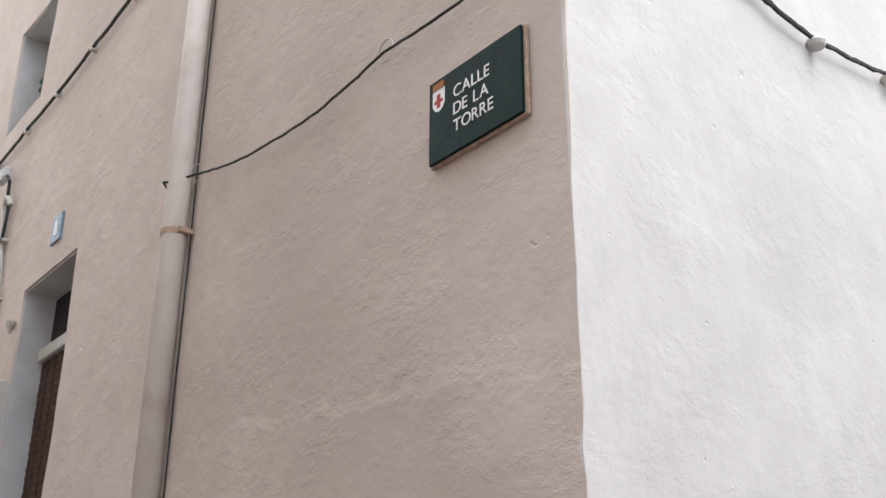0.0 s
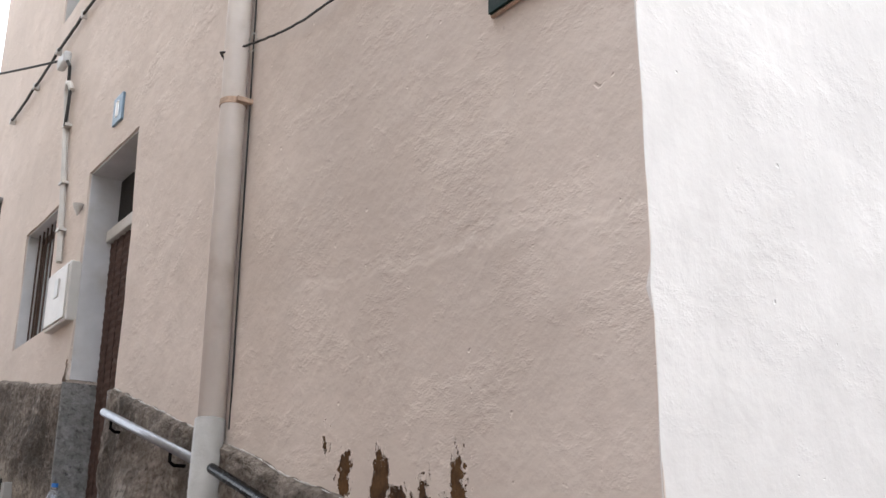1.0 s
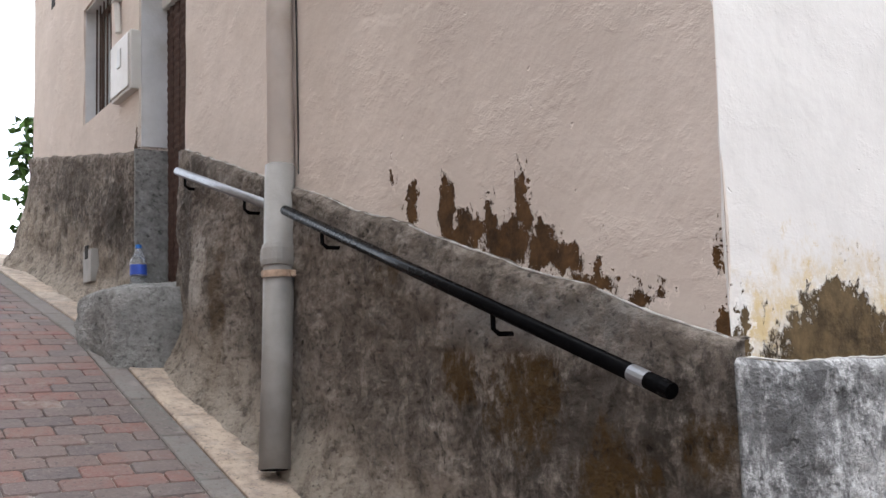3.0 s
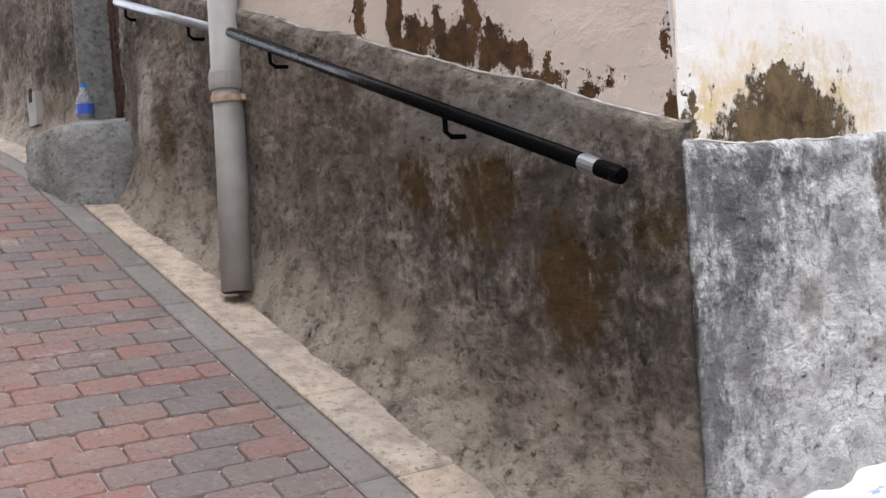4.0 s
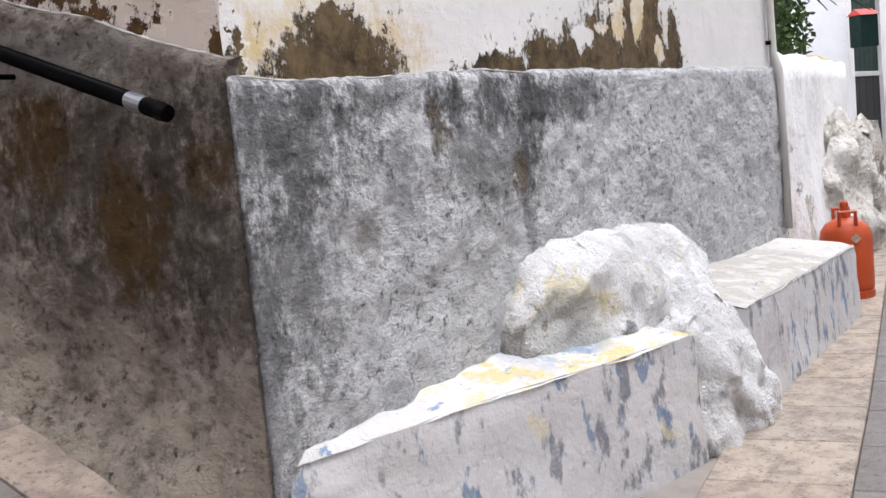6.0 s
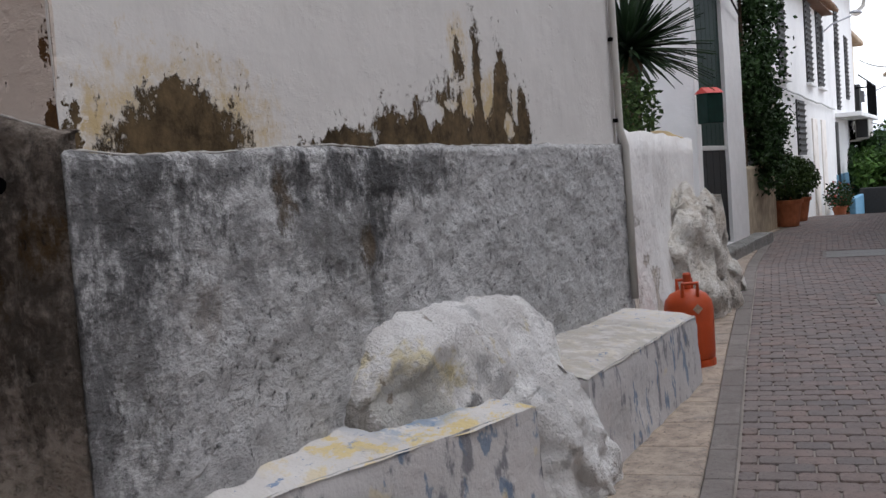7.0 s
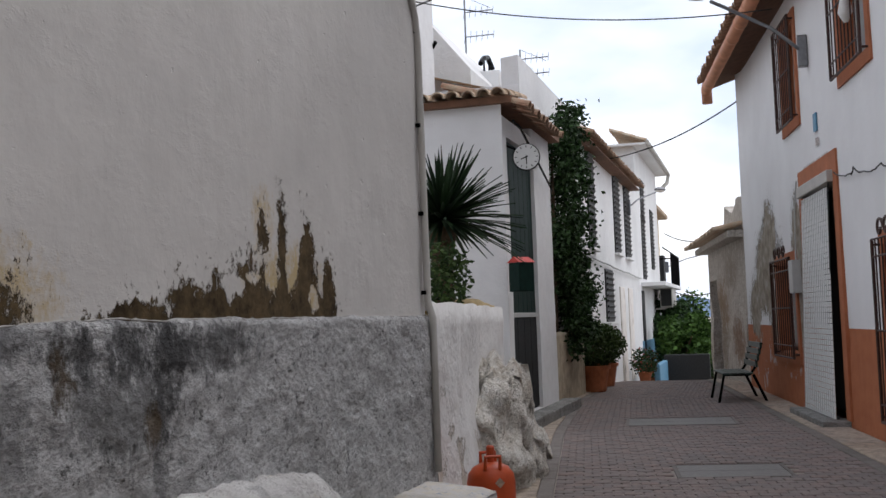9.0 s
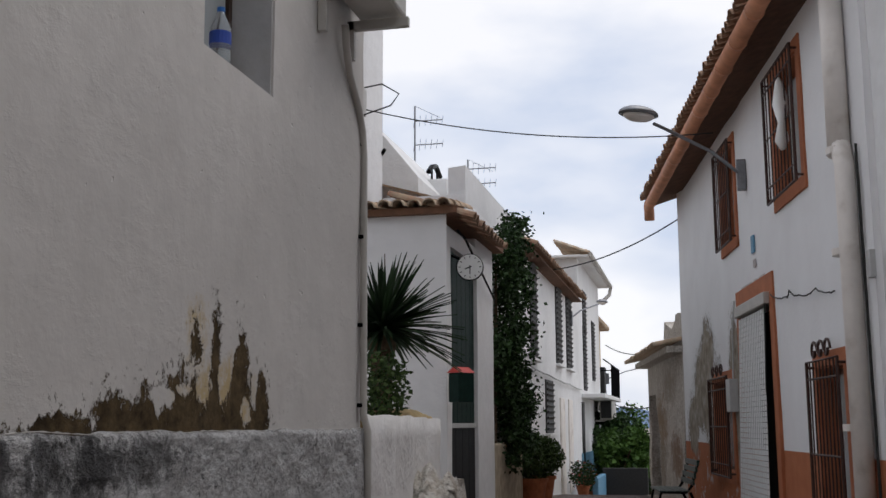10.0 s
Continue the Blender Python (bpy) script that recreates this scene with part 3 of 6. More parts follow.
ground = tagged(mesh_ob("ground", bm, GROUND), "dusty cement ground under the paved village streets", "ground", kind="structure")

# ---- corner building ----
DOOR = (-4.80, -3.90, 1.95, 4.22)
WIN = (-6.27, -5.45, 3.33, 4.20)
UWIN = (-5.98, -5.19, 5.82, 6.75)
SWIN = (2.19, 2.95, 3.10, 4.15)
wall_panel("wall_west", WEST, -8.15, 0.0, 0.0, 8.2, [DOOR, WIN, UWIN], BEIGE, 0.32, 0.12, 0.012, "beige lime-plastered house wall with flaking paint along the street", 0.004)
wall_panel("wall_south", SOUTH, 0.0, 4.40, 0.0, 8.2, [SWIN], WHITE, 0.32, 0.12, 0.010, "whitewashed house wall with two large flaked patches of bare plaster", 0.009)
end = WEST @ Vector((-8.15, 0, 0))
wall_panel("wall_north", wall_frame(end, (ND.x, ND.y)), -6.0, 0.0, 0.0, 8.2, [], BEIGE, 0.3, 0.5, 0.006, "beige plastered end wall of the corner house")
wall_panel("wall_east", wall_frame((4.40, 0, 0), (0, 1)), 0.0, 7.0, 0.0, 8.2, [], FAR_WHITE, 0.3, 0.4, 0.006, "whitewashed end wall of the corner house")
bm = box(0.0, 4.5, -0.0, 8.0, 8.1, 8.3)
for v in bm.verts:
    v.co.x += 0.1 * v.co.y if v.co.x < 1 else 0
tagged(mesh_ob("roof", bm, FAR_WHITE), "flat roof slab of the corner house", "roof", kind="structure")


def dado_top_w(s):
    if s < 3.87:
        return 1.55 + 0.2985 * s + 0.012 * noise.noise(Vector((s * 3, 0, 4)))
    return 2.86 + (s - 4.78) * 0.168 + 0.012 * noise.noise(Vector((s * 3, 0, 4)))


def dado(name, m, x0, x1, top, bottom, material, label, skips=(), res=0.022, thick=0.035, bulge=None, flare=0.03):
    """A proud band of rough render at a wall's foot with a rounded, uneven upper edge."""
    bm = bmesh.new()
    n = round((x1 - x0) / res)
    rows = []
    for i in range(n + 1):
        x = x0 + (x1 - x0) * i / n
        zt, zb = top(x), bottom(x)
        nz = 62
        col = [(0.012, zt + 0.004), (-thick * 0.6, zt)]
        col += [(-thick, zt - 0.02 - (zt - 0.02 - zb) * j / nz) for j in range(nz + 1)]
        vs = []
        for k, (y, z) in enumerate(col):
            q = m @ Vector((x, 0, z))
            low = min(1.0, max(0.0, 1 - (z - zb - 0.1) / 0.3))
            r = Matrix.Rotation(0.5, 3, "X") @ q
            d = 0.02 * fbm(q, 2.1) + 0.013 * noise.noise(q * 9) + 0.011 * noise.noise(Vector((r.x * 14, r.y * 14, r.z * 26))) + 0.004 * noise.noise(q * 41) + flare * low * low
            if bulge:
                d += bulge(x, z)
            edge = min(1.0, min(abs(x), abs(x - x1) if m is SOUTH else 9) / 0.1)
            vs.append(bm.verts.new((x, y - (d * edge if k > 1 else 0.004 * noise.noise(q * 14)), z + (0.010 * noise.noise(q * 11) if k < 3 else 0))))
        rows.append((x, vs))
    for (xa, a), (xb, b) in zip(rows, rows[1:]):
        if any(lo < (xa + xb) / 2 < hi for lo, hi in skips):
            continue
        for k in range(len(a) - 1):
            bm.faces.new((a[k], b[k], b[k + 1], a[k + 1]))
    bmesh.ops.delete(bm, geom=[v for v in bm.verts if not v.link_faces], context="VERTS")
    ext = bmesh.ops.extrude_edge_only(bm, edges=[e for e in bm.edges if e.is_boundary])["geom"]
    for v in ext:
        if isinstance(v, bmesh.types.BMVert):
            v.co.y = 0.05
            v.co.x += 0.04 if abs(v.co.x - x0) < 0.02 else -0.04 if abs(v.co.x - x1) < 0.02 else 0
    return tagged(mesh_ob(name, bm, material, m, smooth=True), label, "render band", kind="structure")


def west_bulge(x, z):
    s = -x
    a = math.exp(-(((s - 3.35) / 0.3) ** 2 + ((z - 1.85) / 0.42) ** 2)) * 0.11
    b = math.exp(-(((s - 8.1) / 0.35) ** 2 + ((z - 2.6) / 0.4) ** 2)) * 0.12
    return a + b


dado("trim_west", WEST, -8.18, 0.034, lambda x: dado_top_w(-x), lambda x: ground_z(*(UD * -x).xy) - 0.12, DADO_W, "rough brown-grey cement band along the foot of the house wall", [(DOOR[0], DOOR[1])], bulge=west_bulge, flare=0.13)
dado("trim_south", SOUTH, -0.034, 4.43, lambda x: 1.51 - 0.02 * math.exp(-((x - 0.35) / 0.3) ** 2) + 0.012 * noise.noise(Vector((x * 4, 2, 0))), lambda x: 0.0, DADO_S, "rough grey cement band along the foot of the white wall")
bm = bmesh.new()
for mm, fn, a, b in ((WEST, lambda x: dado_top_w(-x), -3.87, 0.0), (SOUTH, lambda x: 1.51 - 0.02 * math.exp(-((x - 0.35) / 0.3) ** 2) + 0.012 * noise.noise(Vector((x * 4, 2, 0))), 0.0, 4.41)):
    pts = [mm @ Vector((a + (b - a) * i / 160, -0.012, fn(a + (b - a) * i / 160) + 0.002 + 0.005 * noise.noise(Vector((i * 0.2, 3, 0))))) for i in range(161)]
    tube(pts, [max(0.001, 0.003 + 0.006 * noise.noise(Vector((i * 0.7, 1, 7)))) for i in range(len(pts))], 7, bm)
tagged(mesh_ob("trim", bm, simple("ragged_lime", (0.44, 0.42, 0.395), 0.9, vary=0.3, scale=18), smooth=True), "whitish ragged lime edge on top of the cement band", "trim", kind="structure")

# ---- lime-washed bench along the white wall ----
def front_y(x):
    """Front edge of the bench: a wedge from the corner, then a straight run past the rock."""
    if x < 1.75:
        return -0.03 - 0.36 * smooth01(x / 1.75) * (0.55 + 0.45 * x / 1.75) - 0.06 * min(1, x / 0.4)
    return -0.47 + 0.03 * (x - 1.9) / 2.2


def bench(name, x0, x1, z_top, label):
    root = thing(name, Matrix.Identity(4), label, "bench")
    n, top, side = round((x1 - x0) / 0.05), bmesh.new(), bmesh.new()
    a, b = [], []
    for i in range(n + 1):
        x = x0 + (x1 - x0) * i / n
        zt, yf = z_top(x), front_y(x)
        a.append([top.verts.new((x, 0.02 + (yf - 0.02) * k / 6, zt + 0.05 * (1 - k / 6) + 0.008 * fbm((x, k * 0.07, 5), 5) - (0.012 if k == 6 else 0))) for k in range(7)])
        zb = ground_z(x, yf) - 0.06
        b.append([side.verts.new((x, yf - (0.0 if k else -0.006) - 0.012 * fbm((x, k * 0.08, 1), 4) - 0.03 * (k / 8) ** 2, zt - 0.006 + (zb - zt) * k / 8)) for k in range(9)])
    for bmx, rows in ((top, a), (side, b)):
        for p, q in zip(rows, rows[1:]):
            for k in range(len(p) - 1):
                bmx.faces.new((p[k], q[k], q[k + 1], p[k + 1]))
    # end faces
    for rows, sgn in ((a, 1),):
        for e in (0, -1):
            x = x0 if e == 0 else x1
            f = [side.verts.new(v.co - Vector((0, 0, 0.006))) for v in rows[e]] + [side.verts.new((x, front_y(x) - 0.02, -0.05)), side.verts.new((x, 0.02, -0.05))]
            side.faces.new(f)
    part("seat_top", top, LIME_TOP, root, "lime-washed top with yellow and blue paint flakes", True)
    part("front", side, LIME_SIDE, root, "lime-washed front with grey and blue scuffs", True)
    return root


bench("masonry_bench", 0.02, 1.68, lambda x: 0.585 - 0.01 * x, "lime-washed masonry bench wedge with flaking yellow and blue paint")
bench("masonry_bench", 2.2, 4.23, lambda x: 0.56 - 0.02 * (x - 2.3), "long lime-washed masonry bench with a bare cement top")


def lump(name, centre, size, material, label, category, seed, rough=0.16, detail=4, cut=None, blocky=0):
    bm = bmesh.new()
    bmesh.ops.create_icosphere(bm, subdivisions=detail, radius=1)
    for v in bm.verts:
        d = v.co.normalized()
        f = 1 + rough * fbm(d * 1.3 + Vector((seed, 0, 0)), 1.2, 5)
        if blocky:
            q = sum(abs(c) ** blocky for c in d) ** (1 / blocky)
            f /= q
        p = Vector((d.x * size[0] * f, d.y * size[1] * f, d.z * size[2] * f))
        if cut:
            p = cut(p)
        v.co = p
    ob = mesh_ob(name, bm, material, Matrix.Translation(centre), smooth=True)
    return tagged(ob, label, category)


def boulder_cut(p):
    """The crown falls away towards the far end; a worn hollow faces the corner."""
    p.z -= 0.07 * (p.x + 0.3)
    h = math.exp(-((p.x + 0.62) / 0.2) ** 2 - ((p.z - 0.17) / 0.15) ** 2)
    p.y += 0.055 * h
    p += Vector((0.03, 0.03, 0.02)) * noise.noise(p * 6) + Vector((0.012, 0.012, 0.012)) * noise.noise(p * 17)
    return p


lump("boulder", (1.93, 0.0, 0.47), (0.86, 0.29, 0.47), LIME_ROCK, "lime-washed boulder bulging from the foot of the wall", "rock", 4.3, 0.10, 6, boulder_cut, 2.7)
def foot_cut(p):
    f = max(0.0, 0.35 - p.z)
    p.y -= 0.22 * f * f
    p.x += 0.25 * f * f
    return p + Vector((0.04, 0.04, 0.03)) * noise.noise(p * 7) + Vector((0.015, 0.015, 0.012)) * noise.noise(p * 19)


lump("boulder", (2.03, -0.24, 0.16), (0.42, 0.30, 0.50), LIME_FOOT, "flared foot of lime-washed rock between the two benches", "rock", 6.0, 0.2, 6, foot_cut)

# ---- doorway on the sloping street ----
def door_west():
    root = thing("door_1", WEST, "recessed doorway closed by a brown bead curtain under a dark transom", "door")
    root["kind"] = "structure"
    # Dark sheet in place of the unlit room behind the curtain.
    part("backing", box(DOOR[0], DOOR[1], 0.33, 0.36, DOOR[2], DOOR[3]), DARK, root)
    part("transom_bar", box(DOOR[0], DOOR[1], 0.14, 0.2, 3.78, 3.86, 0.008), OFFWHITE, root, "pale painted transom bar")
    part("transom_pane", box(DOOR[0] + 0.02, DOOR[1] - 0.02, 0.2, 0.22, 3.86, 4.2), DARK, root)
    for i in range(30):
        x = DOOR[0] + 0.02 + (DOOR[1] - DOOR[0] - 0.04) * i / 29
        pts = [(x + 0.004 * math.sin(z * 40 + i), 0.185 + 0.006 * math.sin(i * 1.7), z) for z in [2.0 + 1.78 * j / 70 for j in range(71)]]
        part("bead_strand", tube(pts, [0.011 if j % 2 else 0.016 for j in range(71)], 5), CURTAIN, root)
    for x0, x1 in ((DOOR[0] - 0.001, DOOR[0] + 0.012), (DOOR[1] - 0.012, DOOR[1] + 0.001)):
        part("jamb", box(x0, x1, 0.012, 0.3, 2.9 if x0 < -4.5 else 2.7, DOOR[3]), REVEAL, root, "grey-white painted jamb")
    part("jamb", box(DOOR[0] - 0.001, DOOR[0] + 0.02, -0.03, 0.3, 1.9, 2.88), CEMENT, root, "grey cement jamb foot")
    part("jamb", box(DOOR[1] - 0.02, DOOR[1] + 0.001, -0.03, 0.3, 1.9, 2.7), CEMENT, root, "grey cement jamb foot")
    part("lintel", box(DOOR[0], DOOR[1], 0.012, 0.3, DOOR[3] - 0.012, DOOR[3] + 0.001), REVEAL, root)
    return root


door_west()


step = lump("doorstep", WEST @ Vector((-4.35, -0.02, 1.64)), (0.62, 0.62, 0.62), CEMENT, "lumpy grey cement doorstep block on the slope", "step", 3.0, 0.07, 5)
me = step.data
for v in me.vertices:
    d = v.co.copy()
    for a, lim in ((0, 0.50), (1, 0.34), (2, 0.325)):
        q = abs(d[a])
        if q > lim:
            d[a] = math.copysign(lim + (q - lim) * (0.12 if a == 2 else 0.3), d[a])
    d.z -= 0.10 * max(0.0, -d.x - 0.1) + 0.12 * max(0.0, -d.y - 0.2)
    d += Vector((0.035, 0.035, 0.02)) * noise.noise(d * 4) + Vector((0.012, 0.012, 0.008)) * noise.noise(d * 13)
    v.co = d
step.rotation_euler = WEST.to_euler()


def window(name, m, h, depth, label, bars=True, bar_mat=WOOD_DARK):
    root = thing(name, m, label, "window")
    root["kind"] = "structure"
    x0, x1, z0, z1 = h
    fr = bmesh.new()
    for a in ((x0, x0 + 0.05, z0, z1), (x1 - 0.05, x1, z0, z1), (x0, x1, z0, z0 + 0.05), (x0, x1, z1 - 0.05, z1)):
        box(a[0], a[1], depth - 0.05, depth, a[2], a[3], 0, fr)
    part("frame", fr, WOOD_DARK, root)
    part("pane", box(x0 + 0.05, x1 - 0.05, depth - 0.03, depth - 0.02, z0 + 0.05, z1 - 0.05), PANE, root)
    # Dark sheet in place of the unlit room behind the pane.
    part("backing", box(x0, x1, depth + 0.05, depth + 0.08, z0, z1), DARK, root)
    if bars:
        for i in range(1, 8):
            x = x0 + (x1 - x0) * i / 8
            part("bar", tube([(x, depth - 0.1, z0), (x, depth - 0.1, z1)], 0.007, 6), bar_mat, root)
    for a in ((x0 - 0.001, x0 + 0.012, 0.012, depth, z0, z1), (x1 - 0.012, x1 + 0.001, 0.012, depth, z0, z1), (x0, x1, 0.012, depth, z1 - 0.012, z1 + 0.001), (x0, x1, 0.012, depth, z0 - 0.001, z0 + 0.012)):
        part("reveal", box(*a), REVEAL, root)
    return root


window("window_1", WEST, WIN, 0.17, "small deep-set window with dark bars in the beige wall")
window("window_2", WEST, UWIN, 0.27, "deep-set upper window with a rolled green blind", False)
window("window_3", SOUTH, SWIN, 0.27, "deep-set window with grey reveals high in the white wall", False)
GREENBL = simple("green_blind", (0.03, 0.11, 0.07), 0.6, vary=0.3, scale=40)
root = thing("rolled_blind", WEST, "rolled green slatted blind hanging in an upper window", "blind")
for i in range(5):
    z = 6.25 - i * 0.035
    part("roll", tube([(UWIN[0] + 0.3, 0.14 - 0.02 * (i % 2), z), (UWIN[1] - 0.03, 0.14 - 0.02 * (i % 2), z)], 0.022, 8), GREENBL, root)

# ---- drainpipe ----
root = thing("drainpipe", WEST @ Matrix.Translation((-2.43, -0.062, 0)), "thick painted plastic drainpipe with rusty clamps on the house wall", "pipe")
part("upper_pipe", tube([(0, 0, 2.34), (0, 0, 8.15)], 0.056, 20), PVC, root, "cream-painted upper pipe", True)
part("lower_pipe", tube([(0.13, -0.10, 1.12), (0.07, -0.055, 1.6), (0, -0.005, 2.36)], [0.063, 0.063, 0.063], 20), PVC_OLD, root, "bare grey lower pipe", True)
part("collar", tube([(0.042, -0.036, 1.93), (0.04, -0.034, 1.95), (0.035, -0.03, 2.0), (0.033, -0.029, 2.02)], [0.069, 0.074, 0.074, 0.068], 20), PVC_OLD, root)
for z in (3.77, 1.90):
    px, py = (0.0, 0.0) if z > 3 else (0.046, -0.038)
    part("clamp", tube([(px, py, z - 0.014), (px, py, z + 0.014)], 0.061 if z > 3 else 0.069, 20), RUST, root, "rusty pipe clamp")
    part("bolt", box(px + 0.055, px + 0.08, -0.015, 0.06, z - 0.012, z + 0.012, 0.003), RUST, root)
# The pipe is capped; this black disc paints the shade of its bore.
part("outlet", lathe([(0.054, 0.0), (0.055, 0.003)], 20), DARK, root, "dark disc painted as the unlit pipe end", m=Matrix.Translation((0.1304, -0.1003, 1.1168)))
root = thing("wall_cable", WEST, "thin black cable running down the wall beside the pipe", "cable")
part("line", tube(cable([(-2.372, -0.008, 8.1), (-2.372, -0.008, 2.32)], 0, 40, 0.003), 0.004, 6), CABLE, root)

# ---- handrail ----
def handrail(name, pa, pb, mat, label, ends):
    root = thing(name, WEST, label, "handrail")
    a, b = Vector(pa), Vector(pb)
    part("bar", tube([a, b], 0.021, 14), mat, root, smooth=True)
    d = (b - a).normalized()
    for f in ends:
        q = a.lerp(b, f)
        part("bracket", tube([q, q + Vector((0, 0, -0.06)), q + Vector((0, 0.02, -0.075)), q + Vector((0, 0.1, -0.075))], 0.008, 8), BLACK, root)
    part("cap", tube([b - d * 0.01, b + d * 0.018], [0.0228, 0.020], 14), BLACK, root)
    return root


handrail("handrail", (-3.72, -0.1, 2.555), (-2.44, -0.1, 2.19), STEEL, "bare galvanised upper handrail on the sloping street", (0.1, 0.75))
rail = handrail("handrail", (-2.28, -0.11, 2.15), (-0.10, -0.11, 1.44), BLACK, "black-painted steel handrail with chipped end on the sloping street", (0.16, 0.68))
part("bare_patch", tube([Vector((-2.28, -0.11, 2.15)).lerp(Vector((-0.10, -0.11, 1.44)), f) for f in (0.944, 0.95, 0.968, 0.976)], [0.0205, 0.0218, 0.0216, 0.0205], 14), STEEL, rail, "chipped bare metal")

# ---- street name plate ----
def text_mesh(body, size, m, material, parent, name="lettering", extrude=0.0008, space=1.0, align="LEFT"):
    cu = bpy.data.curves.new(name, "FONT")
    cu.body, cu.size, cu.extrude, cu.space_character, cu.align_x = body, size, extrude, space, align
    tmp = bpy.data.objects.new("tmp", cu)
    scene.collection.objects.link(tmp)
    me = bpy.data.meshes.new_from_object(tmp.evaluated_get(bpy.context.evaluated_depsgraph_get()))
    bpy.data.objects.remove(tmp)
    me.name = name
    me.materials.clear()
    me.materials.append(material)
    ob = new(name, me)
    ob.parent = parent
    ob.matrix_local = m
    return ob


root = thing("street_sign", WEST @ Matrix.Translation((-0.592, -0.022, 3.374)), "dark green street name plate with white lettering and crest", "sign")
part("plate", box(0, 0.438, -0.006, 0.006, 0, 0.295, 0.002), SIGN_GREEN, root)
part("backing_board", box(-0.004, 0.446, 0.0062, 0.02, -0.006, 0.299, 0.002), RUST, root, "rusty backing frame")
for i, word in enumerate(("CALLE", "DE LA", "TORRE")):
    at = 0.125
    for ch in word:
        if ch == " ":
            at += 0.024
            continue
        ob = text_mesh(ch, 0.060, Matrix.Identity(4), LETTER, root, "letter")
        xs = [v.co.x for v in ob.data.vertices]
        ob.matrix_local = Matrix.Translation((at - min(xs), -0.0068, 0.19 - i * 0.061)) @ pose(0, 0, 0, 90, 0, 0)
        at += max(xs) - min(xs) + 0.0055
crest = bmesh.new()
pts = [(0.02, 0.255), (0.082, 0.255), (0.082, 0.2), (0.07, 0.182), (0.051, 0.173), (0.032, 0.182), (0.02, 0.2)]
f = crest.faces.new([crest.verts.new((x, -0.0072, z)) for x, z in pts])
part("crest", crest, LETTER, root, "white shield")
part("crest_charge", box(0.042, 0.06, -0.0084, -0.0076, 0.188, 0.238), RED, root)
part("crest_charge", box(0.03, 0.072, -0.0084, -0.0076, 0.205, 0.217), RED, root)
part("crown", box(0.024, 0.078, -0.0084, -0.0072, 0.256, 0.281, 0.003), GOLD, root, "brown-gold crown")

# ---- cables, plates and boxes on the beige wall ----
root = thing("overhead_cable", WEST, "sagging black cable strung along the beige wall past the drainpipe", "cable")
pts = [(-2.6, -0.03, 4.06), (-2.45, -0.132, 4.015), (-2.35, -0.03, 4.05), (-1.98, -0.03, 3.955), (-1.685, -0.03, 3.917), (-1.3, -0.03, 3.89), (-0.854, -0.03, 3.933), (-0.43, -0.03, 3.905), (0.0, -0.05, 3.93)]
part("line", tube(cable(pts, 0.004, 8, 0.003, 1), 0.0055, 6), CABLE, root)
for q in (pts[0], pts[2], pts[6]):
    loop = [(q[0] + 0.045 * math.cos(a), -0.025, q[2] + 0.005 + 0.045 * math.sin(a)) for a in [i * math.pi / 8 for i in range(14)]]
    part("loop", tube(loop, 0.003, 5), OFFWHITE, root, "thin pale wire loop")
root = thing("overhead_cable", WEST, "black cable clipped in short spans across the upper beige wall", "cable")
pts = [(-7.2, -0.03, 5.46), (-6.5, -0.03, 5.5), (-5.9, -0.03, 5.55), (-5.3, -0.03, 5.58), (-4.7, -0.03, 5.6), (-4.1, -0.03, 5.65), (-3.5, -0.03, 5.7), (-2.4, -0.03, 5.8)]
part("line", tube(cable(pts, 0.012, 8, 0.005, 2), 0.011, 6), CABLE, root)
for q in pts:
    part("clip", box(q[0] - 0.012, q[0] + 0.012, -0.045, 0.0, q[2] - 0.03, q[2] + 0.025, 0.003), OFFWHITE, root)
root = thing("service_cable", WEST, "black service cable with insulator clamp and drip loop", "cable")
part("line", tube(cable([(-12.0, -2.2, 6.9), (-5.58, -0.08, 5.32)], 0.12, 30), 0.009, 6), CABLE, root)
part("insulator", box(-5.6, -5.42, -0.1, -0.04, 5.24, 5.34, 0.02), GREY_PLASTIC, root, "grey insulator clamp")
part("drip_loop", tube([(-5.44, -0.07, 5.27), (-5.38, -0.06, 5.2), (-5.4, -0.05, 5.08), (-5.33, -0.05, 4.98), (-5.34, -0.05, 4.86), (-5.36, -0.05, 4.74)], 0.012, 7), CABLE, root)
root = thing("conduit", WEST, "pale conduit pipe bent at the top beside the small window", "pipe")
part("tube", tube([(-5.33, -0.04, 5.0), (-5.36, -0.05, 5.06), (-5.41, -0.05, 5.09), (-5.46, -0.04, 5.04), (-5.45, -0.03, 4.9), (-5.3, -0.03, 4.3), (-5.18, -0.03, 3.72)], 0.02, 10), OFFWHITE, root)
for z in (4.75, 4.3, 3.95):
    cx = -5.18 - 0.23 * (z - 3.72) / 1.18
    part("clip", box(cx - 0.04, cx + 0.04, -0.055, 0, z - 0.01, z + 0.01, 0.003), OFFWHITE, root)
root = thing("meter_box", WEST, "off-white meter box with a small window on the beige wall", "box")
part("body", box(-5.26, -4.80, -0.055, 0.02, 3.26, 3.64, 0.01), OFFWHITE, root)
part("lid", box(-5.24, -4.82, -0.066, -0.053, 3.28, 3.62, 0.006), OFFWHITE, root)
part("viewing_window", box(-5.06, -4.98, -0.072, -0.064, 3.44, 3.56, 0.005), GREY_PLASTIC, root, "small grey viewing window")
root = thing("house_number_plate", WEST, "small grey-blue enamel number plate above the door", "plate")
part("plate", box(-4.38, -4.22, -0.02, 0.004, 4.38, 4.56, 0.004), simple("blue_grey_enamel", (0.17, 0.25, 0.32), 0.4), root)
part("mark", box(-4.325, -4.275, -0.024, -0.0195, 4.42, 4.52, 0.004), LETTER, root, "white mark")
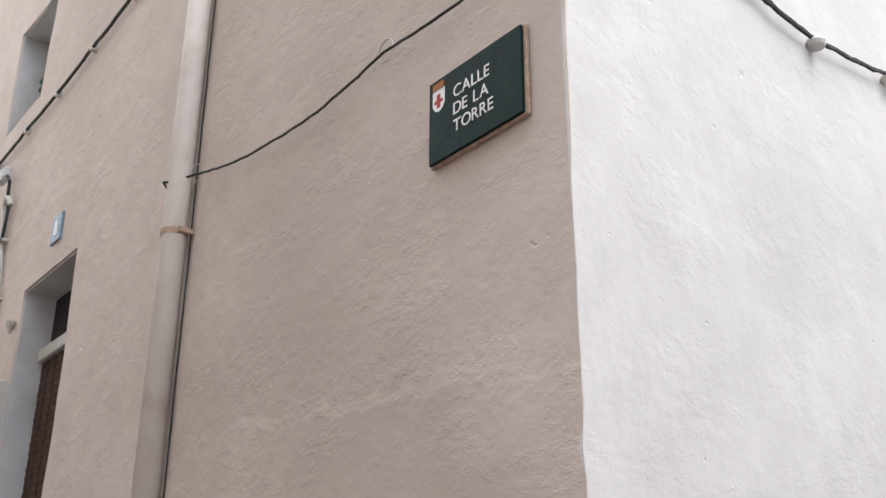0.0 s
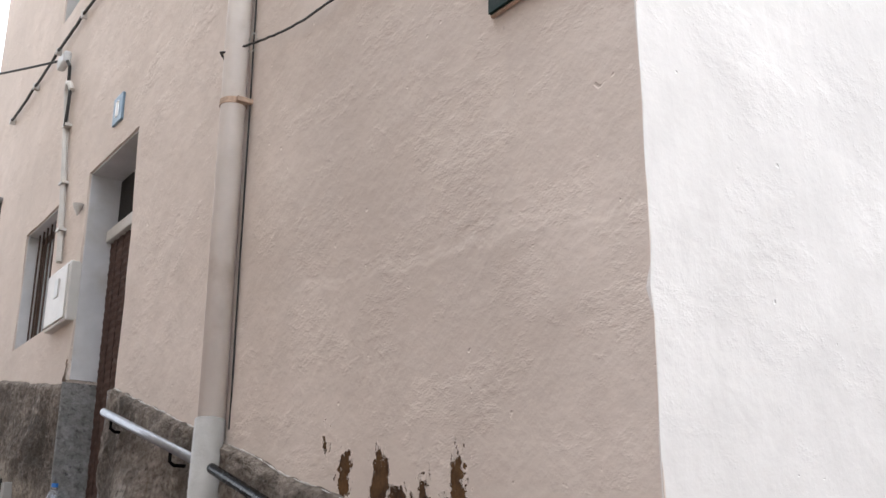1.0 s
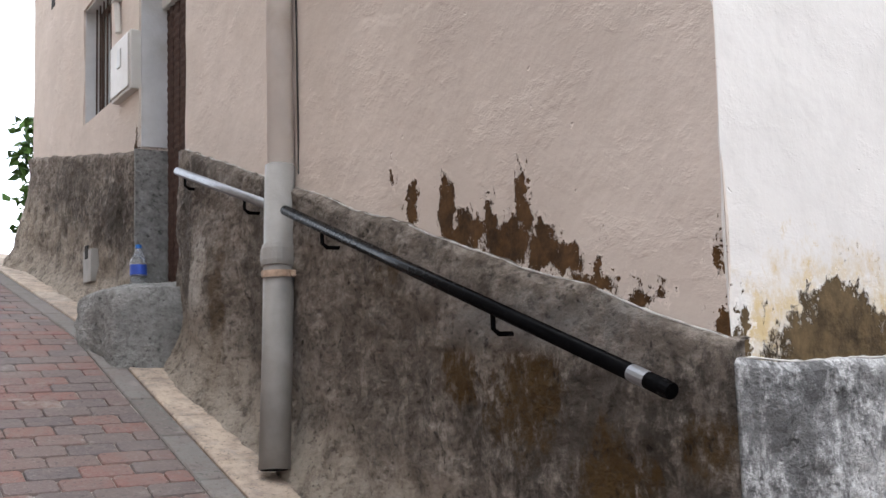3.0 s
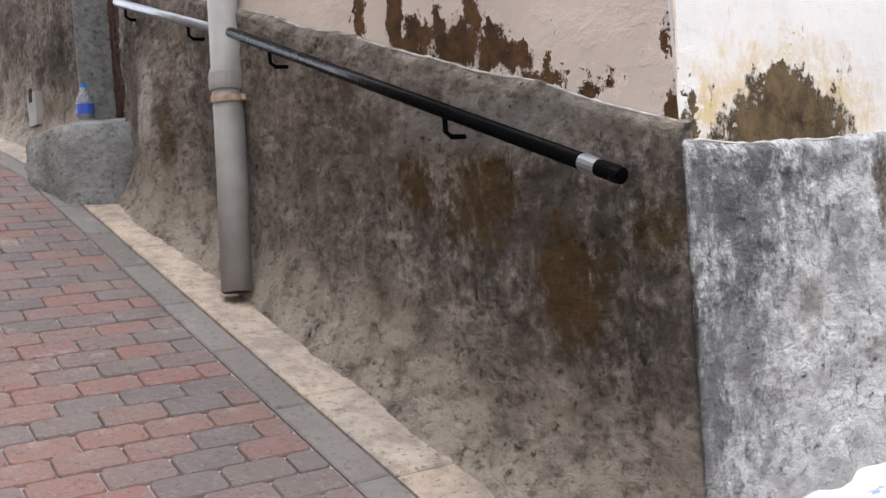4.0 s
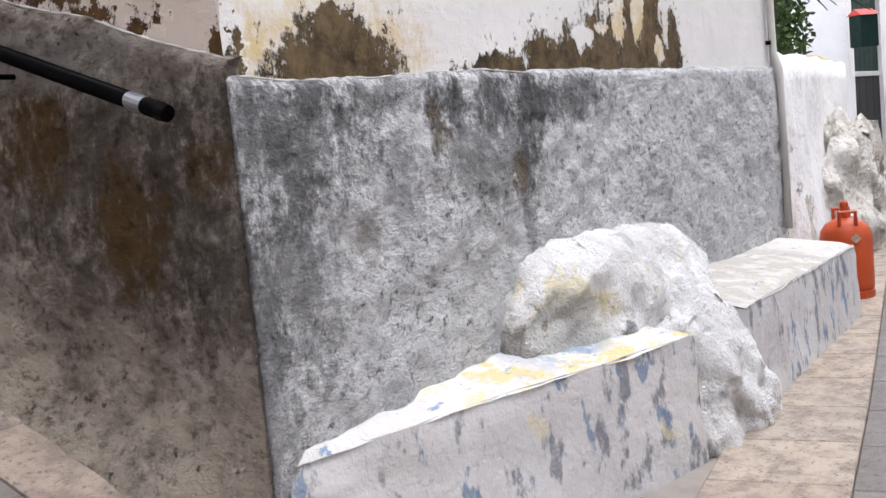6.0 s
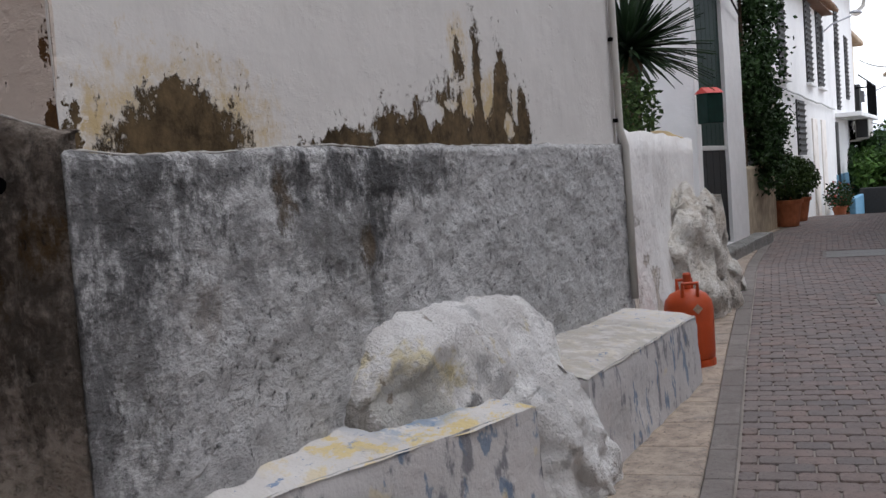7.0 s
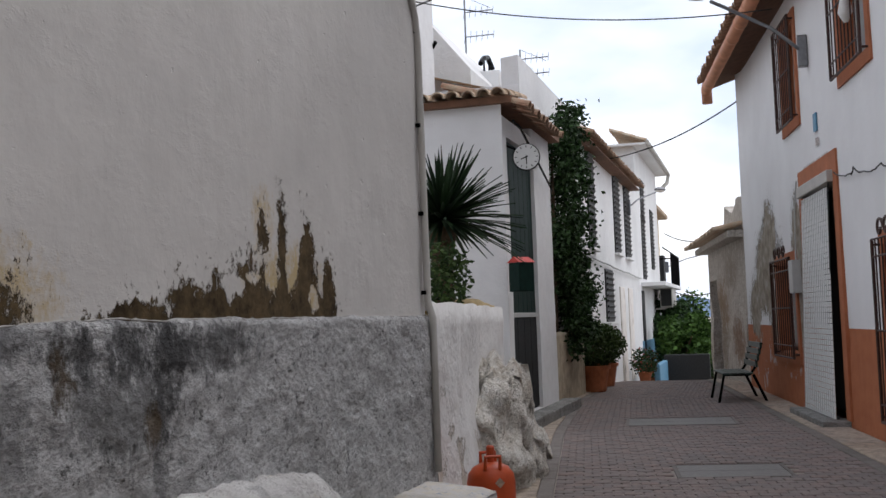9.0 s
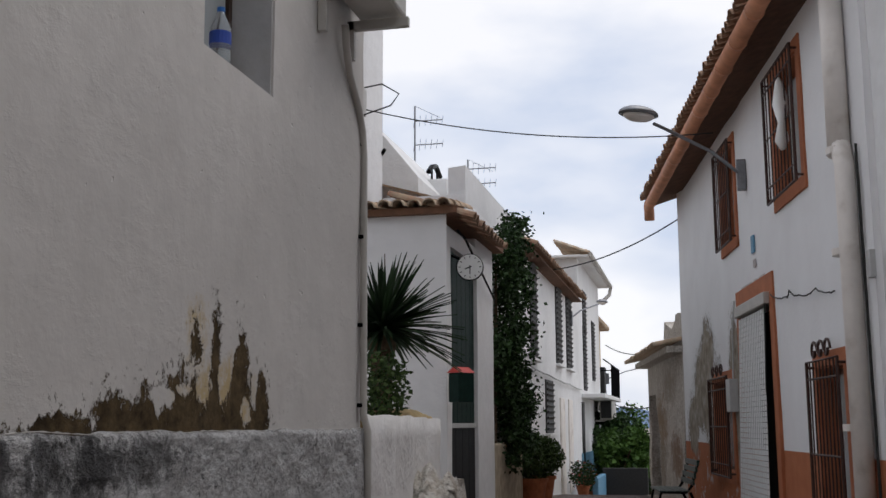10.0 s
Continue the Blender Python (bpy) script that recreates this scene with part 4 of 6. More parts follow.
root = thing("wall_vent", WEST, "small hooded vent opening in the beige wall", "vent")
# No hole here: a black plate paints the vent's unlit depth.
part("opening", box(-7.42, -7.27, -0.006, 0.02, 4.55, 4.78, 0.005), DARK, root)
part("hood", box(-7.44, -7.25, -0.07, 0.0, 4.77, 4.80, 0.006), CEMENT, root)
root = thing("gas_cover", WEST, "small grey metal service plate set in the cement band", "plate")
part("plate", box(-5.88, -5.66, -0.085, -0.02, 2.14, 2.36, 0.004), PVC_OLD, root)
part("slot", box(-5.82, -5.74, -0.09, -0.08, 2.3, 2.39, 0.004), DARK, root)
root = thing("small_socket", WEST, "small white conical hook beside the doorway", "hook")
part("cone", lathe([(0.001, -0.03), (0.03, 0.03), (0.034, 0.05)], 12), OFFWHITE, root, m=Matrix.Translation((-4.88, -0.03, 3.98)))


def water_bottle(m, label):
    root = thing("water_bottle", m, label, "bottle")
    part("body", lathe([(0.045, 0.0), (0.05, 0.01), (0.05, 0.1), (0.046, 0.115), (0.05, 0.13), (0.05, 0.22), (0.02, 0.285), (0.018, 0.3)], 18), PET, root, smooth=True)
    part("cap", lathe([(0.019, 0.3), (0.019, 0.322)], 14), BLUE_CAP, root)
    part("label_band", lathe([(0.0508, 0.14), (0.0508, 0.2)], 18), BLUE_LABEL, root, "blue paper label")
    return root


water_bottle(WEST @ Matrix.Translation((-4.74, -0.02, 1.962)), "clear plastic water bottle with blue cap on the doorstep")
water_bottle(Matrix.Translation((2.62, 0.13, 3.115)), "clear plastic bottle with blue label on a window sill")

# ---- cable and conduit on the white wall, air conditioner ----
root = thing("overhead_cable", SOUTH, "twisted black cables clipped along the upper white wall", "cable")
for k in range(2):
    part("line", tube(cable([(0.0, -0.03, 3.98 + 0.02 * k), (0.45, -0.03, 4.28), (1.1, -0.03, 4.25 + 0.01 * k), (1.52, -0.03, 4.25), (2.2, -0.03, 4.38), (3.4, -0.03, 4.75)], 0.012, 12, 0.006, k), 0.009, 6), CABLE, root)
for x, z in ((1.52, 4.23), (2.19, 4.36)):
    part("clip", lathe([(0.035, -0.02), (0.04, 0.0), (0.02, 0.03)], 12), OFFWHITE, root, m=Matrix.Translation((x, -0.03, z)))
root = thing("conduit", SOUTH, "cream conduit pipe clipped down the corner of the white wall", "pipe")
part("tube", tube([(3.86, -0.06, 3.80), (3.92, -0.05, 3.68), (4.05, -0.03, 3.56), (4.22, -0.025, 3.44), (4.33, -0.022, 3.3), (4.365, -0.022, 3.15), (4.365, -0.03, 1.6), (4.365, -0.058, 1.5), (4.365, -0.06, 0.6)], 0.022, 10), OFFWHITE, root, smooth=True)
for z in (3.22, 2.65, 2.12, 1.65):
    part("clip", box(4.33, 4.35, -0.03, 0.0, z - 0.012, z + 0.012, 0.003), BLACK, root)
root = thing("air_conditioner", SOUTH, "outdoor air conditioner unit on brackets high on the white wall", "air conditioner")
part("body", box(3.48, 4.18, -0.34, -0.06, 3.92, 4.45, 0.02), OFFWHITE, root)
part("grille", lathe([(0.2, 0.0), (0.21, 0.012), (0.19, 0.02)], 24), GREY_PLASTIC, root, m=Matrix.Translation((3.78, -0.335, 4.18)) @ pose(0, 0, 0, 90, 0, 0))
for x in (3.58, 4.08):
    part("bracket", box(x - 0.02, x + 0.02, -0.38, 0.0, 3.84, 3.9, 0.005), OFFWHITE, root)
    part("bracket_stay", box(x - 0.02, x + 0.02, -0.05, 0.0, 3.66, 3.9, 0.005), OFFWHITE, root)

# ---- butane bottle ----
root = thing("gas_bottle", Matrix.Translation((4.79, -0.27, ground_z(4.79, -0.27))), "orange enamelled butane bottle with handles standing beside the bench", "gas bottle")
part("body", lathe([(0.12, 0.045), (0.146, 0.06), (0.15, 0.1), (0.15, 0.36), (0.14, 0.41), (0.11, 0.45), (0.06, 0.475), (0.03, 0.48)], 28), ORANGE_GAS, root, smooth=True)
part("foot_ring", lathe([(0.14, 0.0), (0.15, 0.005), (0.15, 0.05), (0.135, 0.055)], 28), ORANGE_GAS, root)
part("valve", lathe([(0.022, 0.475), (0.022, 0.52), (0.026, 0.525), (0.026, 0.57), (0.018, 0.58)], 14), ORANGE_GAS, root)
for a in (0.4, 3.5):
    c, s = math.cos(a), math.sin(a)
    h = [(c * 0.1 - s * 0.045, s * 0.1 + c * 0.045, 0.44), (c * 0.115 - s * 0.045, s * 0.115 + c * 0.045, 0.525), (c * 0.115 + s * 0.045, s * 0.115 - c * 0.045, 0.525), (c * 0.1 + s * 0.045, s * 0.1 - c * 0.045, 0.44)]
    part("handle", tube(h, 0.013, 8), ORANGE_GAS, root)
part("mark", lathe([(0.03, 0), (0.032, 0.002)], 4), RUST, root, "faded diamond mark", m=Matrix.Translation((-0.125, -0.085, 0.37)) @ pose(0, 0, 0, 90, 0, -56))

# ---- materials of the level street ----
GREEN_DOOR = simple("dark_green_boards", (0.006, 0.022, 0.017), 0.6, vary=0.3, scale=10, spec=0.12)
GREY_DOOR = simple("dark_grey_panel", (0.018, 0.02, 0.021), 0.6, vary=0.25, scale=10, spec=0.15)
TERRACOTTA = simple("terracotta", (0.40, 0.135, 0.06), 0.8, vary=0.25, scale=10, bump=0.002)
TILE = simple("weathered_roof_tile", (0.30, 0.17, 0.11), 0.9, vary=0.5, scale=7, bump=0.004, dirt=(0.34, 0.27, 0.19))
TILE_PALE = simple("pale_roof_tile", (0.45, 0.33, 0.23), 0.9, vary=0.35, scale=7, bump=0.004, dirt=(0.5, 0.45, 0.36))
OCHRE = simple("orange_ochre_paint", (0.40, 0.14, 0.065), 0.8, vary=0.15, scale=5)
GUTTER = simple("copper_brown_gutter", (0.55, 0.25, 0.14), 0.5, vary=0.2, scale=5)
SOFFIT = simple("brown_soffit", (0.17, 0.085, 0.05), 0.8, vary=0.25, scale=8)
IRON = simple("brown_iron", (0.05, 0.022, 0.016), 0.5, vary=0.3, scale=20)
SHUTTER = simple("dark_shutter", (0.022, 0.022, 0.022), 0.6, vary=0.3, scale=20)
BLIND = simple("white_plastic_strip", (0.82, 0.83, 0.82), 0.5, vary=0.1, scale=20)
BENCH_GREEN = simple("dark_green_slat", (0.025, 0.045, 0.035), 0.4, vary=0.3, scale=15)
STONE_WALL = simple("buff_stone", (0.44, 0.37, 0.27), 0.9, vary=0.3, scale=6, bump=0.006)
CREAM = simple("cream_plaster", (0.62, 0.52, 0.38), 0.85, vary=0.15, scale=3)
BLUE_PAINT = simple("blue_paint", (0.12, 0.28, 0.42), 0.6, vary=0.15)
DARKBAR = simple("faded_lettering", (0.48, 0.42, 0.40), 0.7, vary=0.2)
# Distance haze is put into this blue; the air itself is clear.
BACK_HILL = simple("haze_tinted_hill", (0.17, 0.23, 0.33), 1.0, vary=0.15, scale=0.004, bump=0.0, spec=0.0)


def leafy(name, dark, light):
    k = Mat(name, 0.6, spec=0.16)
    c = k.ramp(k.island(), [(0.0, dark), (0.6, light), (1.0, tuple(v * 1.4 for v in light))])
    k.b.inputs["Subsurface Weight"].default_value = 0.0
    return k.done(c)


LEAF = leafy("dark_leaf", (0.009, 0.022, 0.007), (0.026, 0.055, 0.016))
LEAF_LIGHT = leafy("bright_leaf", (0.02, 0.05, 0.010), (0.06, 0.12, 0.025))
LEAF_MID = leafy("olive_leaf", (0.016, 0.034, 0.010), (0.045, 0.075, 0.02))
YUCCA = leafy("yucca_leaf", (0.006, 0.015, 0.007), (0.022, 0.042, 0.018))
BARK = simple("fibrous_bark", (0.10, 0.065, 0.04), 0.95, vary=0.45, scale=25, bump=0.008)


def leaves(count, inside, size, seed, droop=0.3):
    """Many small folded leaves at the places that inside(rng) gives."""
    rng, verts, faces = random.Random(seed), [], []
    for _ in range(count):
        p = Vector(inside(rng))
        a = Vector((rng.gauss(0, 1), rng.gauss(0, 1), rng.gauss(0, 0.7) - droop)).normalized()
        b = a.orthogonal().normalized()
        b = (Matrix.Rotation(rng.uniform(0, 6.28), 3, a) @ b)
        l, w = size * rng.uniform(0.6, 1.3), size * rng.uniform(0.25, 0.45)
        n = a.cross(b) * w * 0.35
        i = len(verts)
        verts += [p, p + a * l * 0.45 + b * w + n, p + a * l, p + a * l * 0.45 - b * w + n, p + a * l * 0.5]
        faces += [(i, i + 1, i + 4), (i + 1, i + 2, i + 4), (i, i + 4, i + 3), (i + 4, i + 2, i + 3)]
    me = bpy.data.meshes.new("leaves")
    me.from_pydata([tuple(v) for v in verts], [], faces)
    return me


def foliage(name, me, material, parent):
    me.materials.append(material)
    ob = new(name, me)
    ob.parent = parent
    return ob


def in_blob(c, r, rng, hollow=0.55):
    while True:
        p = Vector((rng.uniform(-1, 1), rng.uniform(-1, 1), rng.uniform(-1, 1)))
        if hollow < p.length < 1 + 0.15 * noise.noise(p * 3 + Vector(c)):
            return (c[0] + p.x * r[0], c[1] + p.y * r[1], c[2] + p.z * r[2])


def roof_tile(length=0.42, r=0.085, thick=0.014):
    """A half-round clay tile along +y, hollow side down."""
    bm = bmesh.new()
    rows = []
    for y, f in ((0, 1.0), (length, 0.85)):
        rows.append([(rr * f * math.cos(a), y, rr * f * math.sin(a)) for rr, ang in ((r, range(0, 9)), (r - thick, range(8, -1, -1))) for a in [math.pi * k / 8 for k in ang]])
    vs = [[bm.verts.new(p) for p in row] for row in rows]
    n = len(vs[0])
    for k in range(n):
        bm.faces.new((vs[0][k], vs[0][(k + 1) % n], vs[1][(k + 1) % n], vs[1][k]))
    for row in vs:
        for k in range(8):
            bm.faces.new((row[k], row[k + 1], row[n - 2 - k], row[n - 1 - k]))
    bmesh.ops.recalc_face_normals(bm, faces=bm.faces)
    me = bpy.data.meshes.new("roof_tile")
    bm.to_mesh(me)
    bm.free()
    return me


TILE_ME, TILE_ME2 = roof_tile(), roof_tile()
TILE_ME.materials.append(TILE)
TILE_ME2.materials.append(TILE_PALE)


def eave_tiles(parent, m, length, rows=2, pale=False, pitch=-14):
    """Barrel tiles side by side along local x from 0 to length, running up along +y."""
    n = int(length / 0.19)
    for j in range(rows):
        for i in range(n + 1):
            ob = new("roof_tile", TILE_ME2 if pale else TILE_ME)
            ob.parent = parent
            ob.matrix_local = m @ pose(i * 0.19 + random.uniform(-0.01, 0.01), j * 0.33 + random.uniform(-0.02, 0.02), j * 0.33 * math.tan(radians(-pitch)) + random.uniform(0, 0.01), -pitch, 0, random.uniform(-2, 2))


def shuttered(parent, x0, x1, z0, z1, y=0.0, sill=True, mat=SHUTTER):
    """A tall window in a wall along +x that faces -y: leaves of louvres in a frame."""
    w = part("window", box(x0 - 0.03, x1 + 0.03, y - 0.03, y + 0.02, z0 - 0.03, z1 + 0.03, 0.008), mat, parent, "dark louvred window")
    n = max(4, int((z1 - z0) / 0.12))
    for k in range(n):
        z = z0 + (z1 - z0) * (k + 0.5) / n
        b = box(x0 + 0.02, x1 - 0.02, -0.012, 0.012, -0.03, 0.03)
        part("louvre", b, mat, w, m=Matrix.Translation((0, y - 0.045, z)) @ pose(0, 0, 0, 35, 0, 0))
    if sill:
        part("sill", box(x0 - 0.1, x1 + 0.1, y - 0.12, y + 0.02, z0 - 0.1, z0 - 0.04, 0.01), FAR_WHITE, w)
    return w


# ---- planter, rock and plants beside the corner house ----
def planter_y(x):
    return -0.02 + 0.128 * (x - 4.5)


bm = bmesh.new()
n = 60
rows = []
for i in range(n + 1):
    x = 4.45 + 4.25 * i / n
    y = planter_y(x)
    rows.append([bm.verts.new((x, y + 0.05 * fbm((x, 0, z), 1.2) - 0.10 * max(0, 1 - z / 1.1) ** 2, z + (0.03 * noise.noise(Vector((x * 2, 1, 0))) if k == 10 else 0))) for k, z in enumerate([1.6 * k / 10 for k in range(11)])] + [bm.verts.new((x, y + 0.25, 1.58)), bm.verts.new((x, y + 2.2, 1.58))])
for a, b in zip(rows, rows[1:]):
    for k in range(len(a) - 1):
        bm.faces.new((a[k], b[k], b[k + 1], a[k + 1]))


def planter_lime():
    k = Mat("limed_planter", 0.88, spec=0.2)
    c = k.ramp(k.noise(2, 5), [(0.3, (0.66, 0.64, 0.62)), (0.7, (0.78, 0.77, 0.76))])
    m = (k.noise(2.6, 8, (1, 1, 1), 0.68, shift=5) + (k.z * -0.17)).step(0.43, 0.49)
    c = k.mix(m * 0.85, c, k.ramp(k.noise(14, 5), [(0.3, (0.34, 0.27, 0.2)), (0.7, (0.62, 0.57, 0.5))]))
    return k.done(c, [(k.noise(3, 6), 0.03), (k.noise(16, 6), 0.015), (m, -0.012), (k.noise(60, 3), 0.003)])


PLANTER = planter_lime()


def rock_cut(p):
    """Broken, stepped faces."""
    return p + Vector((0.07, 0.06, 0.06)) * noise.noise(p * 4.5) + Vector((0.035, 0.035, 0.035)) * noise.noise(p * 11) + Vector((0.015, 0.015, 0.015)) * noise.noise(p * 27)


tagged(mesh_ob("planter_wall", bm, PLANTER, smooth=True), "whitewashed retaining planter wall with flaking lime over rock", "planter")
lump("boulder", (7.15, 0.25, 0.36), (0.88, 0.34, 0.74), ROCK_PALE, "pale rugged rock outcrop at the planter's foot", "rock", 11.0, 0.34, 5, rock_cut)
lump("boulder", (8.3, 0.38, 0.1), (0.85, 0.32, 0.42), ROCK_PALE, "low pale rock at the planter's foot", "rock", 15.0, 0.34, 5, rock_cut)
lump("boulder", (7.9, 0.8, 1.58), (0.6, 0.35, 0.10), simple("ochre_stone", (0.5, 0.38, 0.2), 0.9, vary=0.3), "flat ochre stone on top of the planter", "rock", 19.0, 0.2)

yucca = thing("yucca", Matrix.Translation((7.55, 0.78, 1.56)), "spiky dark green yucca with a fibrous trunk in the planter", "plant")
part("trunk", tube([(0.0, 0, 0), (0.02, 0, 0.2), (-0.03, 0.0, 0.45), (0.0, 0, 0.75)], [0.09, 0.085, 0.1, 0.13], 12), BARK, yucca)
rng, verts, faces = random.Random(5), [], []
for i in range(330):
    el = math.asin(rng.uniform(-0.32, 0.98))
    az = rng.uniform(0, 6.283)
    d = Vector((math.cos(az) * math.cos(el), math.sin(az) * math.cos(el), math.sin(el)))
    side = d.cross(Vector((0, 0, 1))).normalized()
    l = rng.uniform(0.52, 0.8)
    b = len(verts)
    for f, w in ((0.06, 0.016), (0.4, 0.021), (0.75, 0.015), (1.0, 0.001)):
        p = Vector((0, 0, 0.82)) + d * l * f + Vector((0, 0, -0.10 * f * f * (1.3 - d.z)))
        up = side.cross(d) * 0.008
        verts += [p + side * w + up, p, p - side * w + up]
    for k in range(3):
        o = b + 3 * k
        faces += [(o, o + 1, o + 4, o + 3), (o + 1, o + 2, o + 5, o + 4)]
me = bpy.data.meshes.new("crown")
me.from_pydata([tuple(v) for v in verts], [], faces)
foliage("crown", me, YUCCA, yucca)
part("flower_stalk", tube([(0.05, 0, 0.9), (0.08, 0, 1.2), (0.06, 0, 1.52)], [0.012, 0.009, 0.004], 6), BARK, yucca, "dry flower stalk")
bush = thing("shrub", Matrix.Translation((7.0, 0.62, 1.58)), "small green shrub in the planter", "plant")
part("stem", tube([(0, 0, 0), (0, 0, 0.3)], [0.02, 0.01], 6), BARK, bush)
foliage("crown", leaves(900, lambda r: in_blob((0, 0, 0.26), (0.24, 0.22, 0.34), r, 0.2), 0.055, 8), LEAF_MID, bush)

# ---- low house with the green door ----
H1 = 10.9
wall_panel("wall_low_house", wall_frame((0, 0.95, 0), (1, 0)), H1, 14.0, 0.0, 3.95, [(11.15, 12.8, 0.28, 3.72)], FAR_WHITE, 0.25, 0.3, 0.01, "whitewashed front of a low house")
wall_panel("wall_low_house_side", wall_frame((H1, 0, 0), (0, -1)), -6.0, -0.95, 0.0, 4.12, [], FAR_WHITE, 0.25, 0.4, 0.01, "whitewashed side of a low house behind the planter")
tagged(mesh_ob("wall_parapet", box(12.7, 14.0, 0.952, 1.25, 3.9, 4.5, 0.03), FAR_WHITE), "whitewashed parapet at the end of the low roof", "wall", kind="structure")
root = thing("low_roof", Matrix.Translation((0, 0, 0)), "low lean-to roof of weathered barrel tiles", "roof")
root["kind"] = "structure"
part("roof_slab", box(H1 - 0.1, 14.1, 0.8, 5.5, 4.08, 4.16), SOFFIT, root)
eave_tiles(root, Matrix.Translation((H1 - 0.22, 3.4, 4.16)) @ pose(0, 0, 0, 0, 0, -90), 2.6, 4, True, -8)
eave_tiles(root, Matrix.Translation((H1, 0.62, 4.0)), 2.4, 3, False, -18)
root = thing("door_2", wall_frame((0, 0.95, 0), (1, 0)), "tall dark green boarded door with a grey lower panel", "door")
root["kind"] = "structure"
part("frame", box(11.15, 12.8, 0.08, 0.14, 0.28, 3.72), GREEN_DOOR, root)
for i in range(6):
    part("board", box(11.17 + i * 0.27, 11.17 + i * 0.27 + 0.262, 0.05, 0.09, 1.56, 3.7, 0.006), GREEN_DOOR, root)
for i in range(4):
    part("panel", box(11.17 + i * 0.405, 11.17 + i * 0.405 + 0.398, 0.045, 0.09, 0.3, 1.5, 0.008), GREY_DOOR, root, "dark grey lower panel")
part("rail", box(11.15, 12.8, 0.03, 0.09, 1.5, 1.56, 0.006), GREY_PLASTIC, root)
tagged(mesh_ob("door_step", box(11.0, 14.6, 0.72, 1.0, 0.0, 0.27, 0.02), CEMENT), "long grey cement step under the green door", "step")
clock = thing("wall_clock", Matrix.Translation((11.2, 0.72, 3.46)) @ pose(0, 0, 0, 90, 0, -82), "round white-faced clock with a black rim on an iron bracket", "clock")
part("case", lathe([(0.15, -0.05), (0.168, -0.04), (0.168, 0.012), (0.158, 0.018)], 32), BLACK, clock)
part("dial", lathe([(0.157, 0.016), (0.157, 0.02)], 32), simple("clock_face", (0.62, 0.62, 0.60), 0.5, vary=0.05), clock, "white dial")
for k in range(12):
    a = k * math.pi / 6
    part("hour_mark", box(-0.005, 0.005, 0.115, 0.14, 0.0205, 0.022), BLACK, clock, m=pose(0, 0, 0, 0, 0, math.degrees(a)))
part("hand", box(-0.006, 0.006, -0.02, 0.09, 0.0225, 0.0245), BLACK, clock, m=pose(0, 0, 0, 0, 0, 180))
part("hand", box(-0.007, 0.007, -0.02, 0.07, 0.0245, 0.0265), BLACK, clock, m=pose(0, 0, 0, 0, 0, 112))
root = thing("clock_bracket", Matrix.Identity(4), "iron bar bracket that carries the clock", "bracket")
part("bar", tube([(11.2, 0.97, 3.62), (11.2, 0.72, 3.5)], 0.014, 8), BLACK, root)
part("bar", tube([(10.95, 0.82, 3.88), (11.2, 0.78, 3.82), (13.85, 0.9, 3.36)], 0.016, 8), BLACK, root)
root = thing("letterbox", Matrix.Translation((10.72, 0.74, 1.80)) @ pose(0, 0, 0, 0, 0, -35), "dark green letterbox with a small red roof", "letterbox")
part("body", box(-0.12, 0.12, -0.09, 0.09, 0.0, 0.34, 0.01), GREEN_DOOR, root)
bm = bmesh.new()
vs = [bm.verts.new(p) for p in ((-0.135, -0.105, 0.34), (0.135, -0.105, 0.34), (0.135, 0.105, 0.34), (-0.135, 0.105, 0.34), (-0.12, 0, 0.41), (0.12, 0, 0.41))]
for f in ((0, 1, 5, 4), (2, 3, 4, 5), (1, 2, 5), (3, 0, 4), (3, 2, 1, 0)):
    bm.faces.new([vs[i] for i in f])
part("lid", bm, RED, root, "red pitched lid")
part("flyer", box(0.121, 0.123, -0.05, 0.05, 0.08, 0.26), BLUE_PAINT, root, "blue printed slip")

# ---- row of white houses ----
Y2 = 1.35
wall_panel("wall_row_house", wall_frame((0, Y2, 0), (1, 0)), 14.0, 30.2, -0.4, 5.45, [], FAR_WHITE, 0.3, 0.8, 0.012, "whitewashed front of a two-storey village house")
house = thing("row_house", Matrix.Translation((0, Y2, 0)), "white two-storey village house with dark louvred windows and a tiled canopy", "house")
for x0, x1, z0, z1 in ((20.45, 21.3, 2.95, 4.95), (24.7, 25.7, 3.05, 4.95), (26.9, 28.0, 3.05, 4.9), (22.6, 23.8, 1.38, 2.52)):
    shuttered(house, x0, x1, z0, z1)
for x0, x1, z1 in ((25.2, 26.1, 2.2), (27.0, 27.9, 2.2)):
    part("door", box(x0, x1, -0.03, 0.02, -0.2, z1, 0.01), PVC, house, "pale painted door")
part("service_cable", tube(cable([(19.5, -0.06, 2.75), (23, -0.06, 2.65), (27, -0.06, 2.6), (30, -0.06, 2.55)], 0.03, 10, 0.01), 0.02, 6), GREY_PLASTIC, house)
eave_tiles(house, Matrix.Translation((18.7, -0.42, 4.95)), 9.6, 3, False, -22)
part("canopy_board", box(18.8, 28.3, -0.3, 0.05, 4.9, 4.93), SOFFIT, house)
bm = bmesh.new()
for q in [(14.1, 0.4, 4.98), (30.2, 0.0, 5.45), (30.2, 5, 8.2), (13.4, 5, 6.2)]:
    bm.verts.new(q)
bm.faces.new(bm.verts[:])
bmesh.ops.solidify(bm, geom=bm.faces[:], thickness=0.12)
part("roof", bm, TILE_PALE, house, "pale tiled roof")
wall_panel("wall_row_house_end", wall_frame((14.0, 0, 0), (0, -1)), -6, -Y2, 0.0, 5.0, [], FAR_WHITE, 0.3, 0.8, 0.01, "whitewashed gable of the row house")
root = thing("chimney", Matrix.Translation((17.2, 2.6, 5.2)), "white chimney with a bent metal cowl", "chimney")
